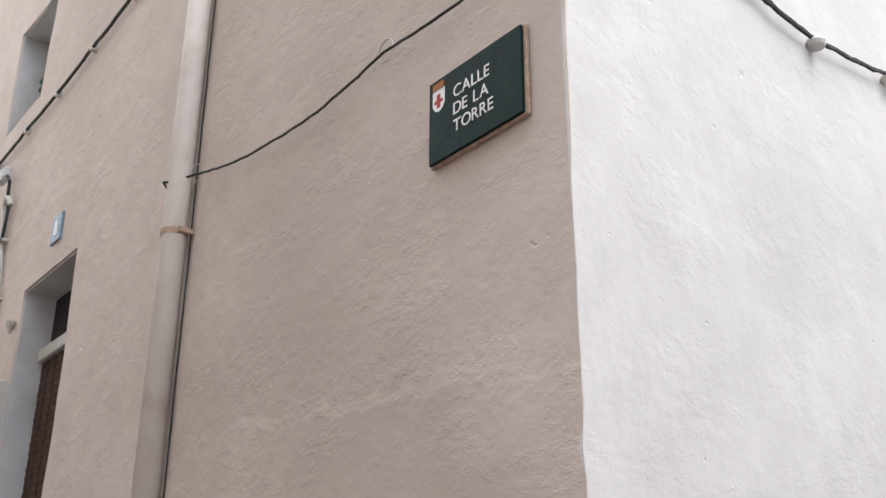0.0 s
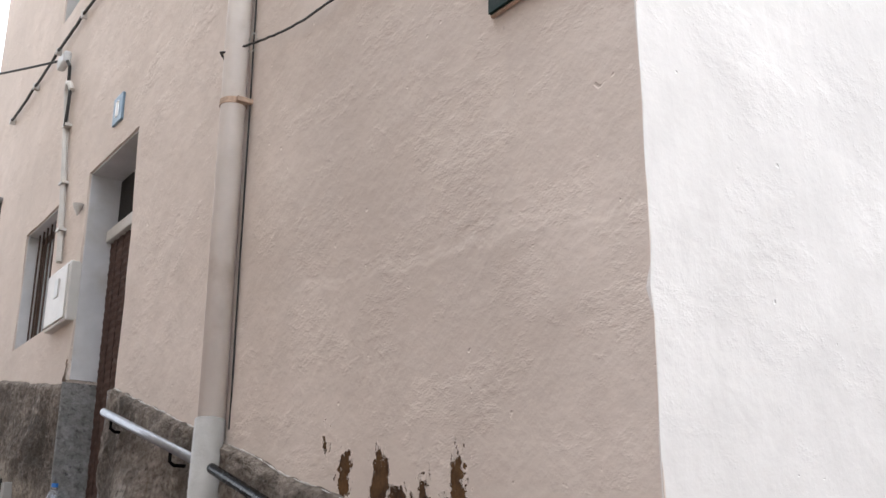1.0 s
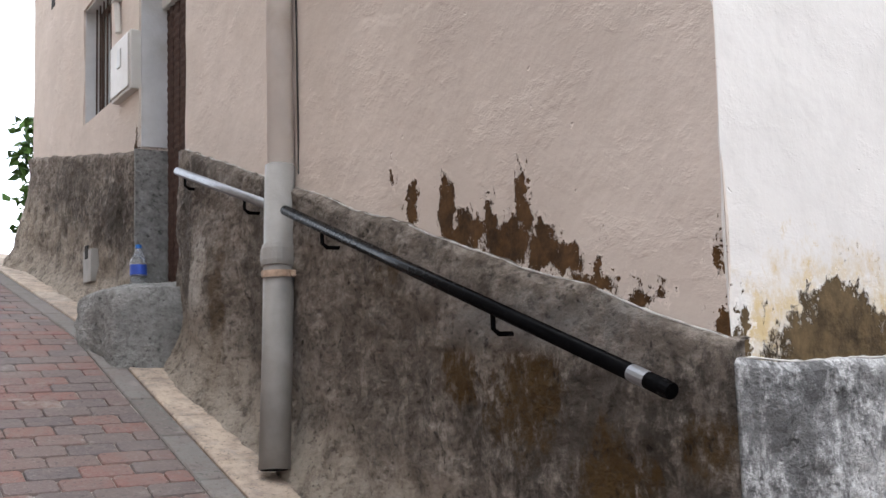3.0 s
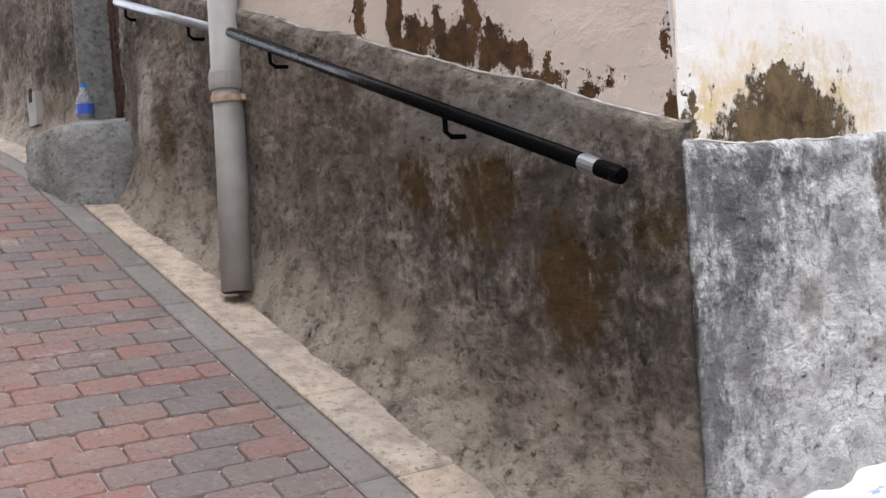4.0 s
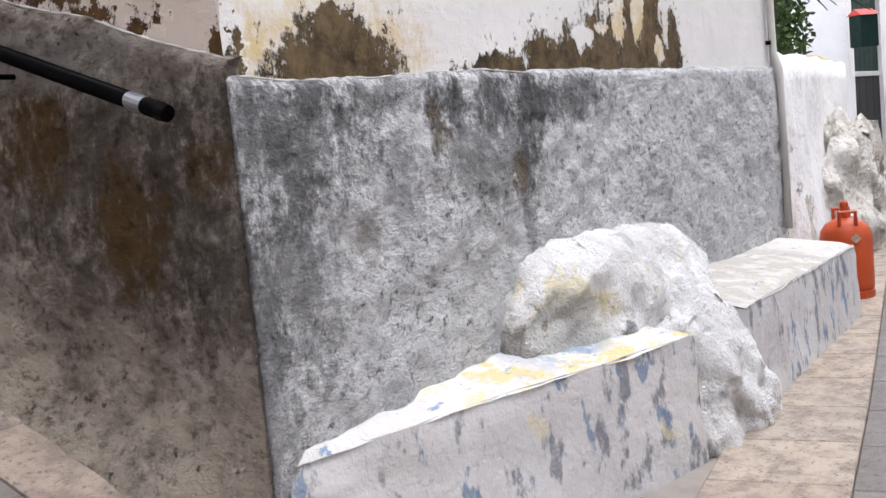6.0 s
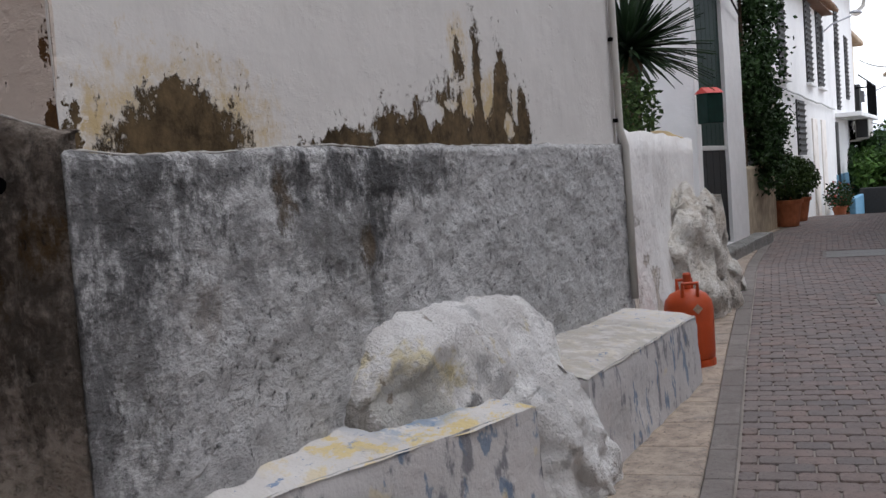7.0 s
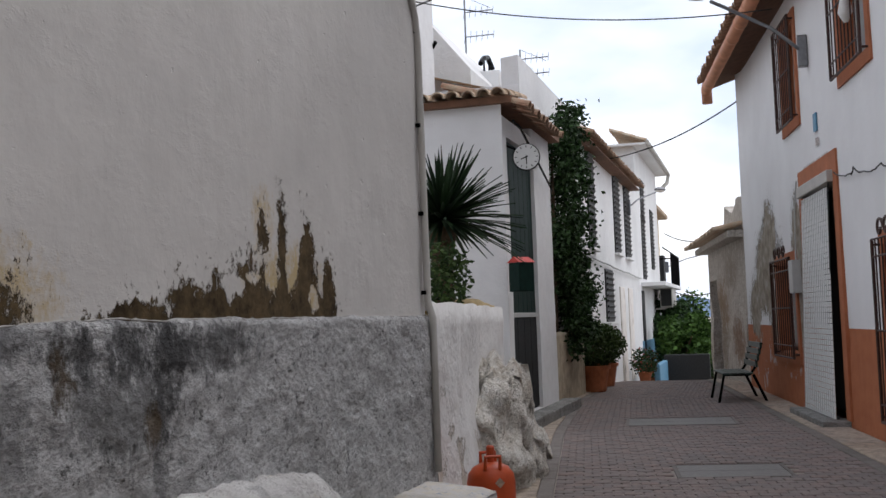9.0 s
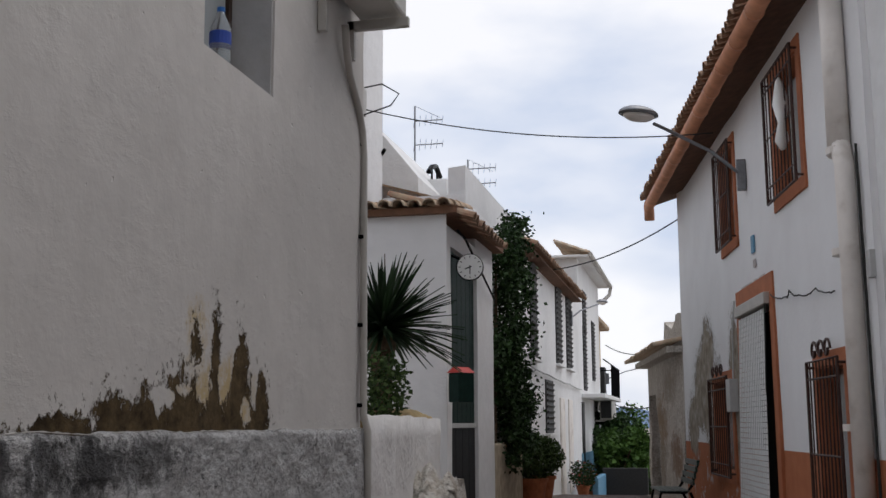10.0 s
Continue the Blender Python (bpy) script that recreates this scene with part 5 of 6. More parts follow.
part("stack", box(-0.3, 0.3, -0.3, 0.3, -0.6, 0.75, 0.02), FAR_WHITE, root)
part("cowl", tube([(-0.45, 0, 0.85), (-0.2, 0, 1.0), (0.1, 0, 1.08), (0.45, 0, 0.95)], 0.05, 6), BLACK, root)
for x in (-0.2, 0.2):
    part("cowl_post", tube([(x, 0, 0.7), (x, 0, 1.02)], 0.02, 6), BLACK, root)
house = thing("end_house", Matrix.Translation((0, Y2, 0)), "white three-storey end house with a balcony and moulded eaves", "house")
part("wall", box(30.2, 37.2, 0.0, 6.0, -3.0, 6.45, 0.02), FAR_WHITE, house)
part("roof_overhang", box(29.9, 37.6, -0.36, 6.2, 6.42, 6.5, 0.02), FAR_WHITE, house)
part("gutter", tube([(29.9, -0.42, 6.5), (37.8, -0.42, 6.5), (37.8, -0.36, 6.2), (37.5, -0.1, 5.9)], 0.07, 8), OFFWHITE, house)
eave_tiles(house, Matrix.Translation((29.9, -0.38, 6.52)), 7.6, 3, True, -20)
for x0, x1, z0, z1 in ((31.4, 32.2, 4.3, 5.6), (34.2, 35.0, 3.0, 4.9), (31.3, 32.1, 2.6, 4.5), (34.8, 35.4, 0.9, 1.7)):
    shuttered(house, x0, x1, z0, z1, 0.0, False)
balcony = part("balcony", box(30.6, 37.4, -0.7, 0.0, 2.32, 2.45, 0.02), FAR_WHITE, house, "white balcony slab")
for i in range(24):
    x = 33.6 + 3.75 * i / 23
    part("baluster", tube([(x, -0.66, 2.45), (x, -0.66, 3.45)], 0.014, 5), BLACK, balcony)
part("handrail", tube([(30.7, -0.66, 3.45), (37.4, -0.66, 3.45), (37.4, 0, 3.45)], 0.025, 6), BLACK, balcony)
part("plinth", box(30.2, 37.2, -0.03, 0.0, -1.5, 0.72), BLUE_PAINT, house, "faded blue painted plinth")
part("door", box(30.5, 31.1, -0.03, 0.02, -0.6, 2.2), SHUTTER, house)
root = thing("air_conditioner", Matrix.Translation((35.3, Y2 - 0.4, 1.8)), "outdoor air conditioner unit under a balcony", "air conditioner")
part("body", box(-0.9, 0.9, -0.2, 0.2, -0.1, 0.55, 0.02), OFFWHITE, root)
part("grille", box(-0.95, -0.91, -0.17, 0.17, -0.05, 0.5), SHUTTER, root)
for x in (-0.7, 0.7):
    part("bracket", box(x - 0.03, x + 0.03, -0.2, 0.42, -0.16, -0.1), OFFWHITE, root)
house = thing("far_house", Matrix.Translation((38.5, 1.75, 0)), "cream far house with an overhanging roof edge", "house")
part("wall", box(0, 4, 0, 5, -4, 5.4), CREAM, house)
part("roof_overhang", box(-0.3, 4.4, -0.35, 5, 5.3, 5.5, 0.06), TILE_PALE, house)
part("railing", box(-0.6, 0.1, -0.5, 0, 2.5, 3.6), SHUTTER, house)


def street_lamp(base, tip, label, head_r=0.16):
    root = thing("street_lamp", Matrix.Translation(base), label, "lamp")
    d = Vector(tip) - Vector(base)
    h = Vector((d.x, d.y, 0)).normalized()
    part("arm", tube([(0, 0, 0), d * 0.3 + Vector((0, 0, 0.08)), d * 0.75 + Vector((0, 0, 0.02)), d * 0.86], 0.022, 8), STEEL, root)
    part("wall_plate", box(-0.06, 0.06, -0.06, 0.06, -0.2, 0.2, 0.01), STEEL, root)
    side = Vector((-h.y, h.x, 0))
    m = Matrix((side, h, (0, 0, 1))).transposed().to_4x4()
    m.translation = d
    bm = bmesh.new()
    bmesh.ops.create_uvsphere(bm, u_segments=18, v_segments=10, radius=1)
    for v in bm.verts:
        v.co = Vector((v.co.x * head_r, v.co.y * head_r * 1.75, v.co.z * head_r * (0.6 if v.co.z > 0 else 0.12)))
    head = part("head", bm, STEEL, root, "grey oval lamp head", True, m)
    bm = bmesh.new()
    bmesh.ops.create_uvsphere(bm, u_segments=16, v_segments=8, radius=1)
    for v in bm.verts:
        v.co = Vector((v.co.x * head_r * 0.8, v.co.y * head_r * 1.35, min(v.co.z, 0) * head_r * 0.42 - head_r * 0.08))
    part("glass", bm, PVC, head, "milky lamp glass", True)
    return root


street_lamp((12.5, -2.62, 4.73), (11.17, -1.39, 5.25), "oval grey street lamp on a long curved wall arm", 0.17)
street_lamp((27.6, Y2 - 0.05, 4.38), (29.9, 0.62, 5.06), "grey street lamp on a wall arm of the row house", 0.15)
street_lamp((38.6, 1.2, 3.2), (42.5, -0.8, 4.0), "distant grey street lamp on a wall arm", 0.2)

# ---- creeper, stone wall and pots ----
ivy = thing("creeper", Matrix.Translation((15.2, 1.2, 0.2)), "dense dark green creeper climbing the white house", "plant")
part("stem", tube([(0.4, 0.05, 0), (0.5, 0.05, 1.5), (0.7, 0.05, 3.2), (0.8, 0.05, 4.4)], [0.05, 0.04, 0.03, 0.015], 7), BARK, ivy)


IVY_RNG = random.Random(12)
IVY_CLUMPS = []
for q in range(70):
    z = IVY_RNG.uniform(0.95, 4.75)
    lo, hi = 0.15 + 0.25 * math.sin(z * 2.1), 2.6 + 0.5 * math.sin(z * 1.3 + 0.6) - 1.1 * max(0.0, z - 3.4) - 1.3 * max(0.0, 2.0 - z)
    IVY_CLUMPS.append((IVY_RNG.uniform(lo, max(hi, lo + 0.3)), IVY_RNG.uniform(-0.3, 0.0), z, IVY_RNG.uniform(0.18, 0.42)))


def ivy_place(r):
    x, y, z, size = IVY_CLUMPS[r.randrange(len(IVY_CLUMPS))]
    p = Vector((r.gauss(0, 0.5), r.gauss(0, 0.35), max(-1.0, min(0.6, r.gauss(0, 0.55))))) * size
    return (x + p.x, min(0.1, y + p.y), z + p.z - 0.15 * abs(p.x))


foliage("leaf_mass", leaves(12000, ivy_place, 0.085, 12, 0.5), LEAF, ivy)
foliage("blossom", leaves(14, lambda r: (r.uniform(0.3, 1.6), -0.42, r.uniform(1.8, 4.2)), 0.09, 19), LETTER, ivy)["kind"] = "stuff"
root = tagged(mesh_ob("low_stone_wall", box(14.6, 17.6, 1.1, 1.36, 0.0, 1.25, 0.05), STONE_WALL), "low buff stone wall at the foot of the creeper", "wall")


def topiary(x, y, scale, seed, label):
    root = thing("potted_shrub", Matrix.Translation((x, y, ground_z(x, y))) @ Matrix.Scale(scale, 4), label, "potted plant")
    part("pot", lathe([(0.2, 0.0), (0.22, 0.01), (0.285, 0.40), (0.315, 0.405), (0.32, 0.47), (0.29, 0.475), (0.27, 0.42), (0.05, 0.41)], 24), TERRACOTTA, root, "terracotta pot")
    part("soil", lathe([(0.27, 0.41), (0.27, 0.425)], 20), SOIL, root)
    part("stem", tube([(0, 0, 0.4), (0, 0, 0.9)], [0.03, 0.02], 8), BARK, root)
    foliage("crown", leaves(3200, lambda r: in_blob((0, 0, 0.86), (0.5, 0.48, 0.42), r, 0.6), 0.06, seed), LEAF_MID, root)
    return root


topiary(18.0, 1.02, 1.0, 3, "clipped round shrub in a terracotta pot at the street edge")
topiary(19.5, 1.05, 0.95, 4, "second clipped shrub in a terracotta pot behind the first")
for i, (x, y, s) in enumerate(((25.5, 0.85, 0.7), (26.6, 0.95, 0.6), (27.6, 0.9, 0.55))):
    root = thing("flower_pot", Matrix.Translation((x, y, ground_z(x, y))) @ Matrix.Scale(s, 4), "small potted plant with red flowers by the white house", "potted plant", "pots along the row house")
    part("pot", lathe([(0.16, 0.0), (0.24, 0.36), (0.26, 0.4), (0.2, 0.38)], 18), TERRACOTTA, root)
    foliage("crown", leaves(700, lambda r: in_blob((0, 0, 0.8), (0.6, 0.5, 0.5), r, 0.2), 0.1, 30 + i), LEAF, root)
    foliage("flowers", leaves(60, lambda r: in_blob((0, 0, 0.85), (0.6, 0.5, 0.5), r, 0.7), 0.07, 60 + i), RED, root)["kind"] = "stuff"

# ---- trees, plain and hills past the crest ----
def tree(x, y, z, r, h, seed, mat, label):
    root = thing("tree", Matrix.Translation((x, y, z)), label, "tree")
    rng = random.Random(seed)
    part("trunk", tube([(0, 0, -0.5), (0.05, 0, h * 0.35), (0, 0.05, h * 0.7)], [0.12, 0.09, 0.05], 8), BARK, root)
    for k in range(4):
        a = k * 1.6 + seed
        part("limb", tube([(0, 0, h * 0.3), (math.cos(a) * r * 0.4, math.sin(a) * r * 0.4, h * 0.6), (math.cos(a) * r * 0.7, math.sin(a) * r * 0.7, h * 0.75)], [0.05, 0.035, 0.015], 6), BARK, root)
    blobs = [(rng.uniform(-0.7, 0.7) * r, rng.uniform(-0.7, 0.7) * r, h * rng.uniform(0.35, 0.9)) for _ in range(9)]
    foliage("crown", leaves(4200, lambda q: in_blob(blobs[q.randrange(9)], (r * 0.45, r * 0.45, h * 0.2), q, 0.4), 0.17, seed), mat, root)
    return root


for i, (x, y, r, top) in enumerate(((31.5, 0.35, 0.9, 1.35), (34.5, 0.75, 1.2, 1.9), (36.5, 0.0, 1.2, 1.35), (33.0, -0.5, 0.9, 0.85), (39.5, 1.2, 1.4, 2.1), (38.0, -0.8, 1.2, 0.8))):
    z = ground_z(x, y)
    tree(x, y, z, r, top - z, 21 + i, LEAF_LIGHT if i % 2 == 0 else LEAF, "leafy green tree rising past the end of the street")
root = thing("low_barrier", Matrix.Translation((29.5, 0.35, ground_z(29.5, 0.35))), "dark low fence at the end of the street", "fence")
part("panel", box(-0.1, 0.1, -0.9, 0.35, 0, 0.95, 0.02), SHUTTER, root)
part("ramp_edge", box(-2.6, -0.1, 0.25, 0.4, 0.1, 0.8, 0.03), BLUE_PAINT, root)
rng = random.Random(4)
for i in range(7):
    root = thing("town_house", Matrix.Translation((150 + rng.uniform(0, 40), 1 + i * 1.9 - 4, -13)), "distant pale town house on the plain", "house", "distant town")
    h = rng.uniform(9.5, 12.5)
    part("wall", box(-1.4, 1.4, -0.9, 0.9, 0, h), [FAR_WHITE, CREAM, TERRACOTTA, FAR_WHITE][i % 4], root)
    part("roof", box(-1.5, 1.5, -1.0, 1.0, h, h + 0.3), TILE_PALE, root)
# Horizon hills, tinted with painted haze.
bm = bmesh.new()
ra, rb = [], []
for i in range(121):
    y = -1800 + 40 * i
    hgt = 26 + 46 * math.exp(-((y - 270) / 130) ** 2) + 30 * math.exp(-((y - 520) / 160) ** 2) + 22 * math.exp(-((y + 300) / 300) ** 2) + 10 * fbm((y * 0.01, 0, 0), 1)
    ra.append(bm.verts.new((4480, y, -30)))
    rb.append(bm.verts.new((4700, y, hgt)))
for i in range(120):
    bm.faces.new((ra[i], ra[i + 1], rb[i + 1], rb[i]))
tagged(mesh_ob("backdrop", bm, BACK_HILL), "hills on the horizon with blue haze painted in", "hill", kind="structure")

# ---- house across the street ----
def rx(x):
    return (11.0 - x) / 0.989


def street_house_material():
    k = Mat("white_and_ochre_plaster", 0.85, spec=0.2)
    c = k.ramp(k.noise(1.2, 5), [(0.3, (0.72, 0.715, 0.72)), (0.7, (0.78, 0.78, 0.785))])
    rag = k.noise(3, 6)
    low = (k.z * -1.0 + 1.24).step(-0.004, 0.004)
    c = k.mix(low, c, k.ramp(k.noise(5, 5), [(0.3, (0.36, 0.125, 0.06)), (0.7, (0.43, 0.16, 0.075))]))
    flaked = bumps_mask(k, [(-4.2, 1.2, 1.2, 1.3), (-5.2, 2.5, 0.7, 0.7), (-5.9, 2.0, 0.9, 0.8), (-6.6, 1.5, 1.0, 0.6), (-2.9, 2.3, 0.42, 0.75), (-3.1, 1.3, 0.5, 1.0)], [(-4.5, 1.9, 0.5, 0.2), (-6.0, 1.2, 0.5, 0.3), (-3.7, 2.5, 0.3, 0.3)], 0.9, 2.0, 0.2)
    flaked = flaked * (k.z + (rag - 0.5) * 1.4).step(0.75, 1.25)
    raw = k.ramp(k.noise(5, 6, shift=2), [(0.28, (0.16, 0.13, 0.095)), (0.5, (0.28, 0.24, 0.19)), (0.75, (0.45, 0.42, 0.38))])
    c = k.mix(low * k.noise(2.2, 7, rough=0.7, shift=9).step(0.56, 0.6) * (k.x * -1.0).step(2.0, 3.2) * 0.8, c, (0.5, 0.47, 0.45))
    c = k.mix(flaked, c, raw)
    return k.done(c, [(k.noise(2, 6), 0.01), (k.noise(20, 5), 0.004), (flaked, -0.015)])


RH_MAT = street_house_material()
RDOOR = (-2.25, -0.42, 0.2, 2.95)
RW1, RW2 = (-3.28, -2.3, 4.05, 5.35), (0.2, 1.36, 4.05, 5.4)
RG1, RG2 = (-4.5, -3.12, 0.85, 2.15), (1.5, 2.42, 0.4, 2.08)
wall_panel("wall_street_house", RHOUSE, -7.95, rx(7.6), -0.3, 5.75, [RDOOR, RW1, RW2, RG1, RG2], RH_MAT, 0.28, 0.35, 0.012, "white house wall with an ochre plinth and crumbling plaster")
wall_panel("wall_street_house_end", wall_frame(RHOUSE @ Vector((-7.95, 0, 0)), (-0.148, 0.989)), -6.0, 0.0, -0.5, 5.9, [], RH_MAT, 0.2, 0.6, 0.01, "white end wall of the street house")
# Seen only at its far end; unseen run made tall to shade the street.
wall_panel("wall_next_house", RHOUSE @ Matrix.Translation((0, 0.06, 0)), rx(7.6), rx(-4.0), -0.3, 8.5, [], FAR_WHITE, 0.3, 0.8, 0.01, "plain whitewashed wall of the next house, with an added unseen run")


def grille_window(name, h, label, crest=False):
    x0, x1, z0, z1 = h
    root = thing(name, RHOUSE, label, "window")
    root["kind"] = "structure"
    fr = bmesh.new()
    for a in ((x0 - 0.14, x0, z0 - 0.14, z1 + 0.14), (x1, x1 + 0.14, z0 - 0.14, z1 + 0.14), (x0, x1, z1, z1 + 0.14), (x0, x1, z0 - 0.14, z0)):
        box(a[0], a[1], -0.025, 0.05, a[2], a[3], 0, fr)
    part("surround", fr, OCHRE, root, "orange-ochre painted surround")
    part("backing", box(x0, x1, 0.18, 0.2, z0, z1), WOOD_DARK, root)
    part("pane", box(x0 + 0.08, x1 - 0.08, 0.14, 0.15, z0 + 0.08, z1 - 0.08), PANE, root)
    for a in ((x0 - 0.001, x0 + 0.015, z0, z1), (x1 - 0.015, x1 + 0.001, z0, z1), (x0 + 0.015, x1 - 0.015, z0 - 0.001, z0 + 0.015), (x0 + 0.015, x1 - 0.015, z1 - 0.015, z1 + 0.001)):
        part("reveal", box(a[0], a[1], 0.0, 0.18, a[2], a[3]), OCHRE, root)
    GP = 0.1
    gr = part("grille", tube([(x0 - 0.08, -GP, z0 - 0.05), (x1 + 0.08, -GP, z0 - 0.05), (x1 + 0.08, -GP, z1 + 0.05), (x0 - 0.08, -GP, z1 + 0.05), (x0 - 0.08, -GP, z0 - 0.05)], 0.018, 6), IRON, root, "brown iron grille")
    n = 9
    for i in range(1, n):
        x = x0 - 0.08 + (x1 - x0 + 0.16) * i / n
        part("bar", tube([(x, -GP, z0 - 0.05), (x, -GP, z1 + 0.05)], 0.009, 6), IRON, gr)
    for z in (z0 + 0.12, (z0 + z1) / 2, z1 - 0.12):
        part("cross_bar", tube([(x0 - 0.08, -GP, z), (x1 + 0.08, -GP, z)], 0.011, 6), IRON, gr)
    for x in (x0 - 0.08, x1 + 0.08):
        for z in (z0, z1):
            part("stay", tube([(x, -GP, z), (x, 0.0, z)], 0.014, 6), IRON, gr)
    if crest:
        for k in (0.25, 0.5, 0.75):
            x = x0 + (x1 - x0) * k
            part("scroll", tube([(x + 0.12 * math.cos(a) * (1 - a / 9), -GP, z1 + 0.14 + 0.11 * math.sin(a) * (1 - a / 9)) for a in [q * 0.5 for q in range(14)]], 0.014, 6), IRON, gr)
    return root


grille_window("window_4", RW1, "upper window with orange surround and brown iron grille")
grille_window("window_5", RW2, "upper window with orange surround, grille and hanging cloth")
grille_window("window_6", RG1, "ground-floor window with a brown grille in crumbling plaster", crest=True)
grille_window("window_7", RG2, "tall ground-floor window with a crested brown grille", crest=True)
root = thing("hanging_cloth", RHOUSE, "white cloth knotted to an upper window grille", "cloth")
bm = lathe([(0.02, 0.0), (0.07, 0.1), (0.05, 0.3), (0.08, 0.5), (0.04, 0.75), (0.01, 0.8)], 10)
for v in bm.verts:
    v.co += Vector((0.03 * noise.noise(v.co * 9), 0.03 * noise.noise(v.co * 7), 0))
part("cloth", bm, LETTER, root, smooth=True, m=Matrix.Translation(((RW2[0] + RW2[1]) / 2 + 0.3, -0.13, 4.4)))
root = thing("door_3", RHOUSE, "doorway with an orange surround hung with a white strip curtain", "door")
root["kind"] = "structure"
x0, x1, z0, z1 = RDOOR
fr = bmesh.new()
box(x0 - 0.2, x0, -0.03, 0.05, 1.24, z1 + 0.1, 0, fr)
box(x1, x1 + 0.2, -0.03, 0.05, z0, z1 + 0.1, 0, fr)
box(x0 - 0.2, x1 + 0.2, -0.03, 0.05, z1 + 0.1, z1 + 0.34, 0, fr)
part("surround", fr, OCHRE, root, "orange-ochre surround")
# Dark sheet in place of the unlit hall behind the slats.
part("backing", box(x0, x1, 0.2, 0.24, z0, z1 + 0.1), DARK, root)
part("header", box(x0, x1 + 0.02, -0.1, 0.1, z1 - 0.02, z1 + 0.12, 0.01), OFFWHITE, root, "white curtain box")
n = 42
for i in range(n):
    z = z1 - 0.05 - (z1 - z0 - 0.05) * i / n
    lean = 0.10 * (i / n)
    part("slat", box(x0 + 0.03 + lean * 0.3, x1 - 0.03 - 0.25 * (1 - i / n), -0.05 - lean, -0.035 - lean, z - 0.058, z, 0.003), BLIND, root)
part("cord", tube([(x1 - 0.1, -0.06, z1), (x1 - 0.35, -0.1, z0)], 0.008, 5), CABLE, root)
for i in range(15):
    f = (i + 0.5) / 15
    part("cord", tube([(x0 + 0.04 + (x1 - x0 - 0.32) * f, -0.054, z1 - 0.06), (x0 + 0.06 + (x1 - x0 - 0.1) * f, -0.154, z0 + 0.02)], 0.0035, 4), GREY_PLASTIC, root)
tagged(mesh_ob("door_step", box(x0 - 0.1, x1 + 0.1, -0.32, 0.2, 0.0, 0.2, 0.02), CEMENT, RHOUSE), "low cement step under the curtained door", "step")
root = thing("house_lettering", RHOUSE, "faded painted words above the curtained door", "lettering")
for i, (a, w) in enumerate(((12.95, 0.09), (12.83, 0.09), (12.71, 0.09), (12.59, 0.09), (12.47, 0.09), (12.35, 0.09), (12.15, 0.09), (12.03, 0.09), (11.85, 0.09), (11.73, 0.09), (11.61, 0.09))):
    part("letter_bar", box(rx(a) - 0.12, rx(a) - 0.12 + w, -0.016, -0.012, 3.2, 3.32), DARKBAR, root)
root = thing("wall_plaque", RHOUSE, "small blue plaque above faded marks on the white wall", "plaque")
part("plate", box(-1.32, -1.17, -0.025, 0.0, 3.66, 3.88, 0.005), BLUE_PAINT, root)
part("mark", box(-1.27, -1.21, -0.016, -0.012, 3.47, 3.57), DARKBAR, root)
part("mark", box(-1.18, -1.12, -0.016, -0.012, 3.47, 3.57), DARKBAR, root)
root = thing("meter_box", RHOUSE, "grey meter box with a cable on crumbling plaster", "box")
part("body", box(-3.0, -2.72, -0.12, 0.0, 1.7, 2.15, 0.01), GREY_PLASTIC, root)
part("cable", tube(cable([(-2.85, -0.04, 2.15), (-2.8, -0.03, 2.8), (-2.55, -0.03, 3.2)], 0, 8, 0.015), 0.012, 5), GREY_PLASTIC, root)
root = thing("drainpipe", RHOUSE @ Matrix.Translation((2.98, -0.1, 0)), "white painted drainpipe on the street house", "pipe")
part("pipe", tube([(0.12, 0, 0.0), (0.12, 0, 3.75), (0.02, 0, 3.95)], 0.085, 14), PVC, root, smooth=True)
part("upper_pipe", tube([(0, 0, 3.85), (0, 0, 5.7)], 0.1, 14), PVC, root, smooth=True)
for z in (1.5, 3.0, 3.9):
    part("collar", tube([(0, 0, z - 0.03), (0, 0, z + 0.03)], 0.115, 14), PVC, root)
root = thing("wall_cable", RHOUSE, "black cable looping along the white house wall", "cable")
part("line", tube(cable([(-0.3, -0.04, 3.02), (0.5, -0.04, 2.9), (0.62, -0.04, 2.96), (1.0, -0.04, 2.86), (1.7, -0.04, 2.84), (2.35, -0.04, 2.74)], 0.03, 10, 0.008), 0.008, 5), CABLE, root)
root = thing("wall_cable", RHOUSE, "black cable running down the white house wall beside the pipe", "cable")
part("line", tube(cable([(3.22, -0.03, 3.9), (3.24, -0.03, 2.2), (3.28, -0.03, 0.15)], 0, 14, 0.006), 0.013, 5), CABLE, root)
part("junction", box(3.36, 3.46, -0.05, 0.0, 2.72, 2.95, 0.006), GREY_PLASTIC, root, "small grey junction box")
root = thing("street_house_roof", RHOUSE, "barrel-tiled roof edge with a round brown gutter", "roof")
root["kind"] = "structure"
L0, L1 = rx(19.4), rx(7.6)
bm = bmesh.new()
vs = [bm.verts.new(q) for q in ((L0, -0.36, 5.74), (L1, -0.36, 5.74), (L1, 4.0, 7.2), (L0, 4.0, 7.2))]
bm.faces.new(vs)
bmesh.ops.solidify(bm, geom=bm.faces[:], thickness=0.08)
part("soffit", bm, SOFFIT, root, "brown boarded soffit")
part("gutter", tube([(L0, -0.46, 5.46), (L0, -0.46, 5.62), (L0 + 0.12, -0.48, 5.71), (L1, -0.48, 5.74)], 0.1, 14), GUTTER, root, "round copper-brown gutter", True)
for i in range(14):
    x = L0 + 0.3 + (L1 - L0 - 0.3) * i / 13
    part("gutter_joint", tube([(x, -0.48, 5.725), (x + 0.04, -0.48, 5.725)], 0.108, 14), GUTTER, root)
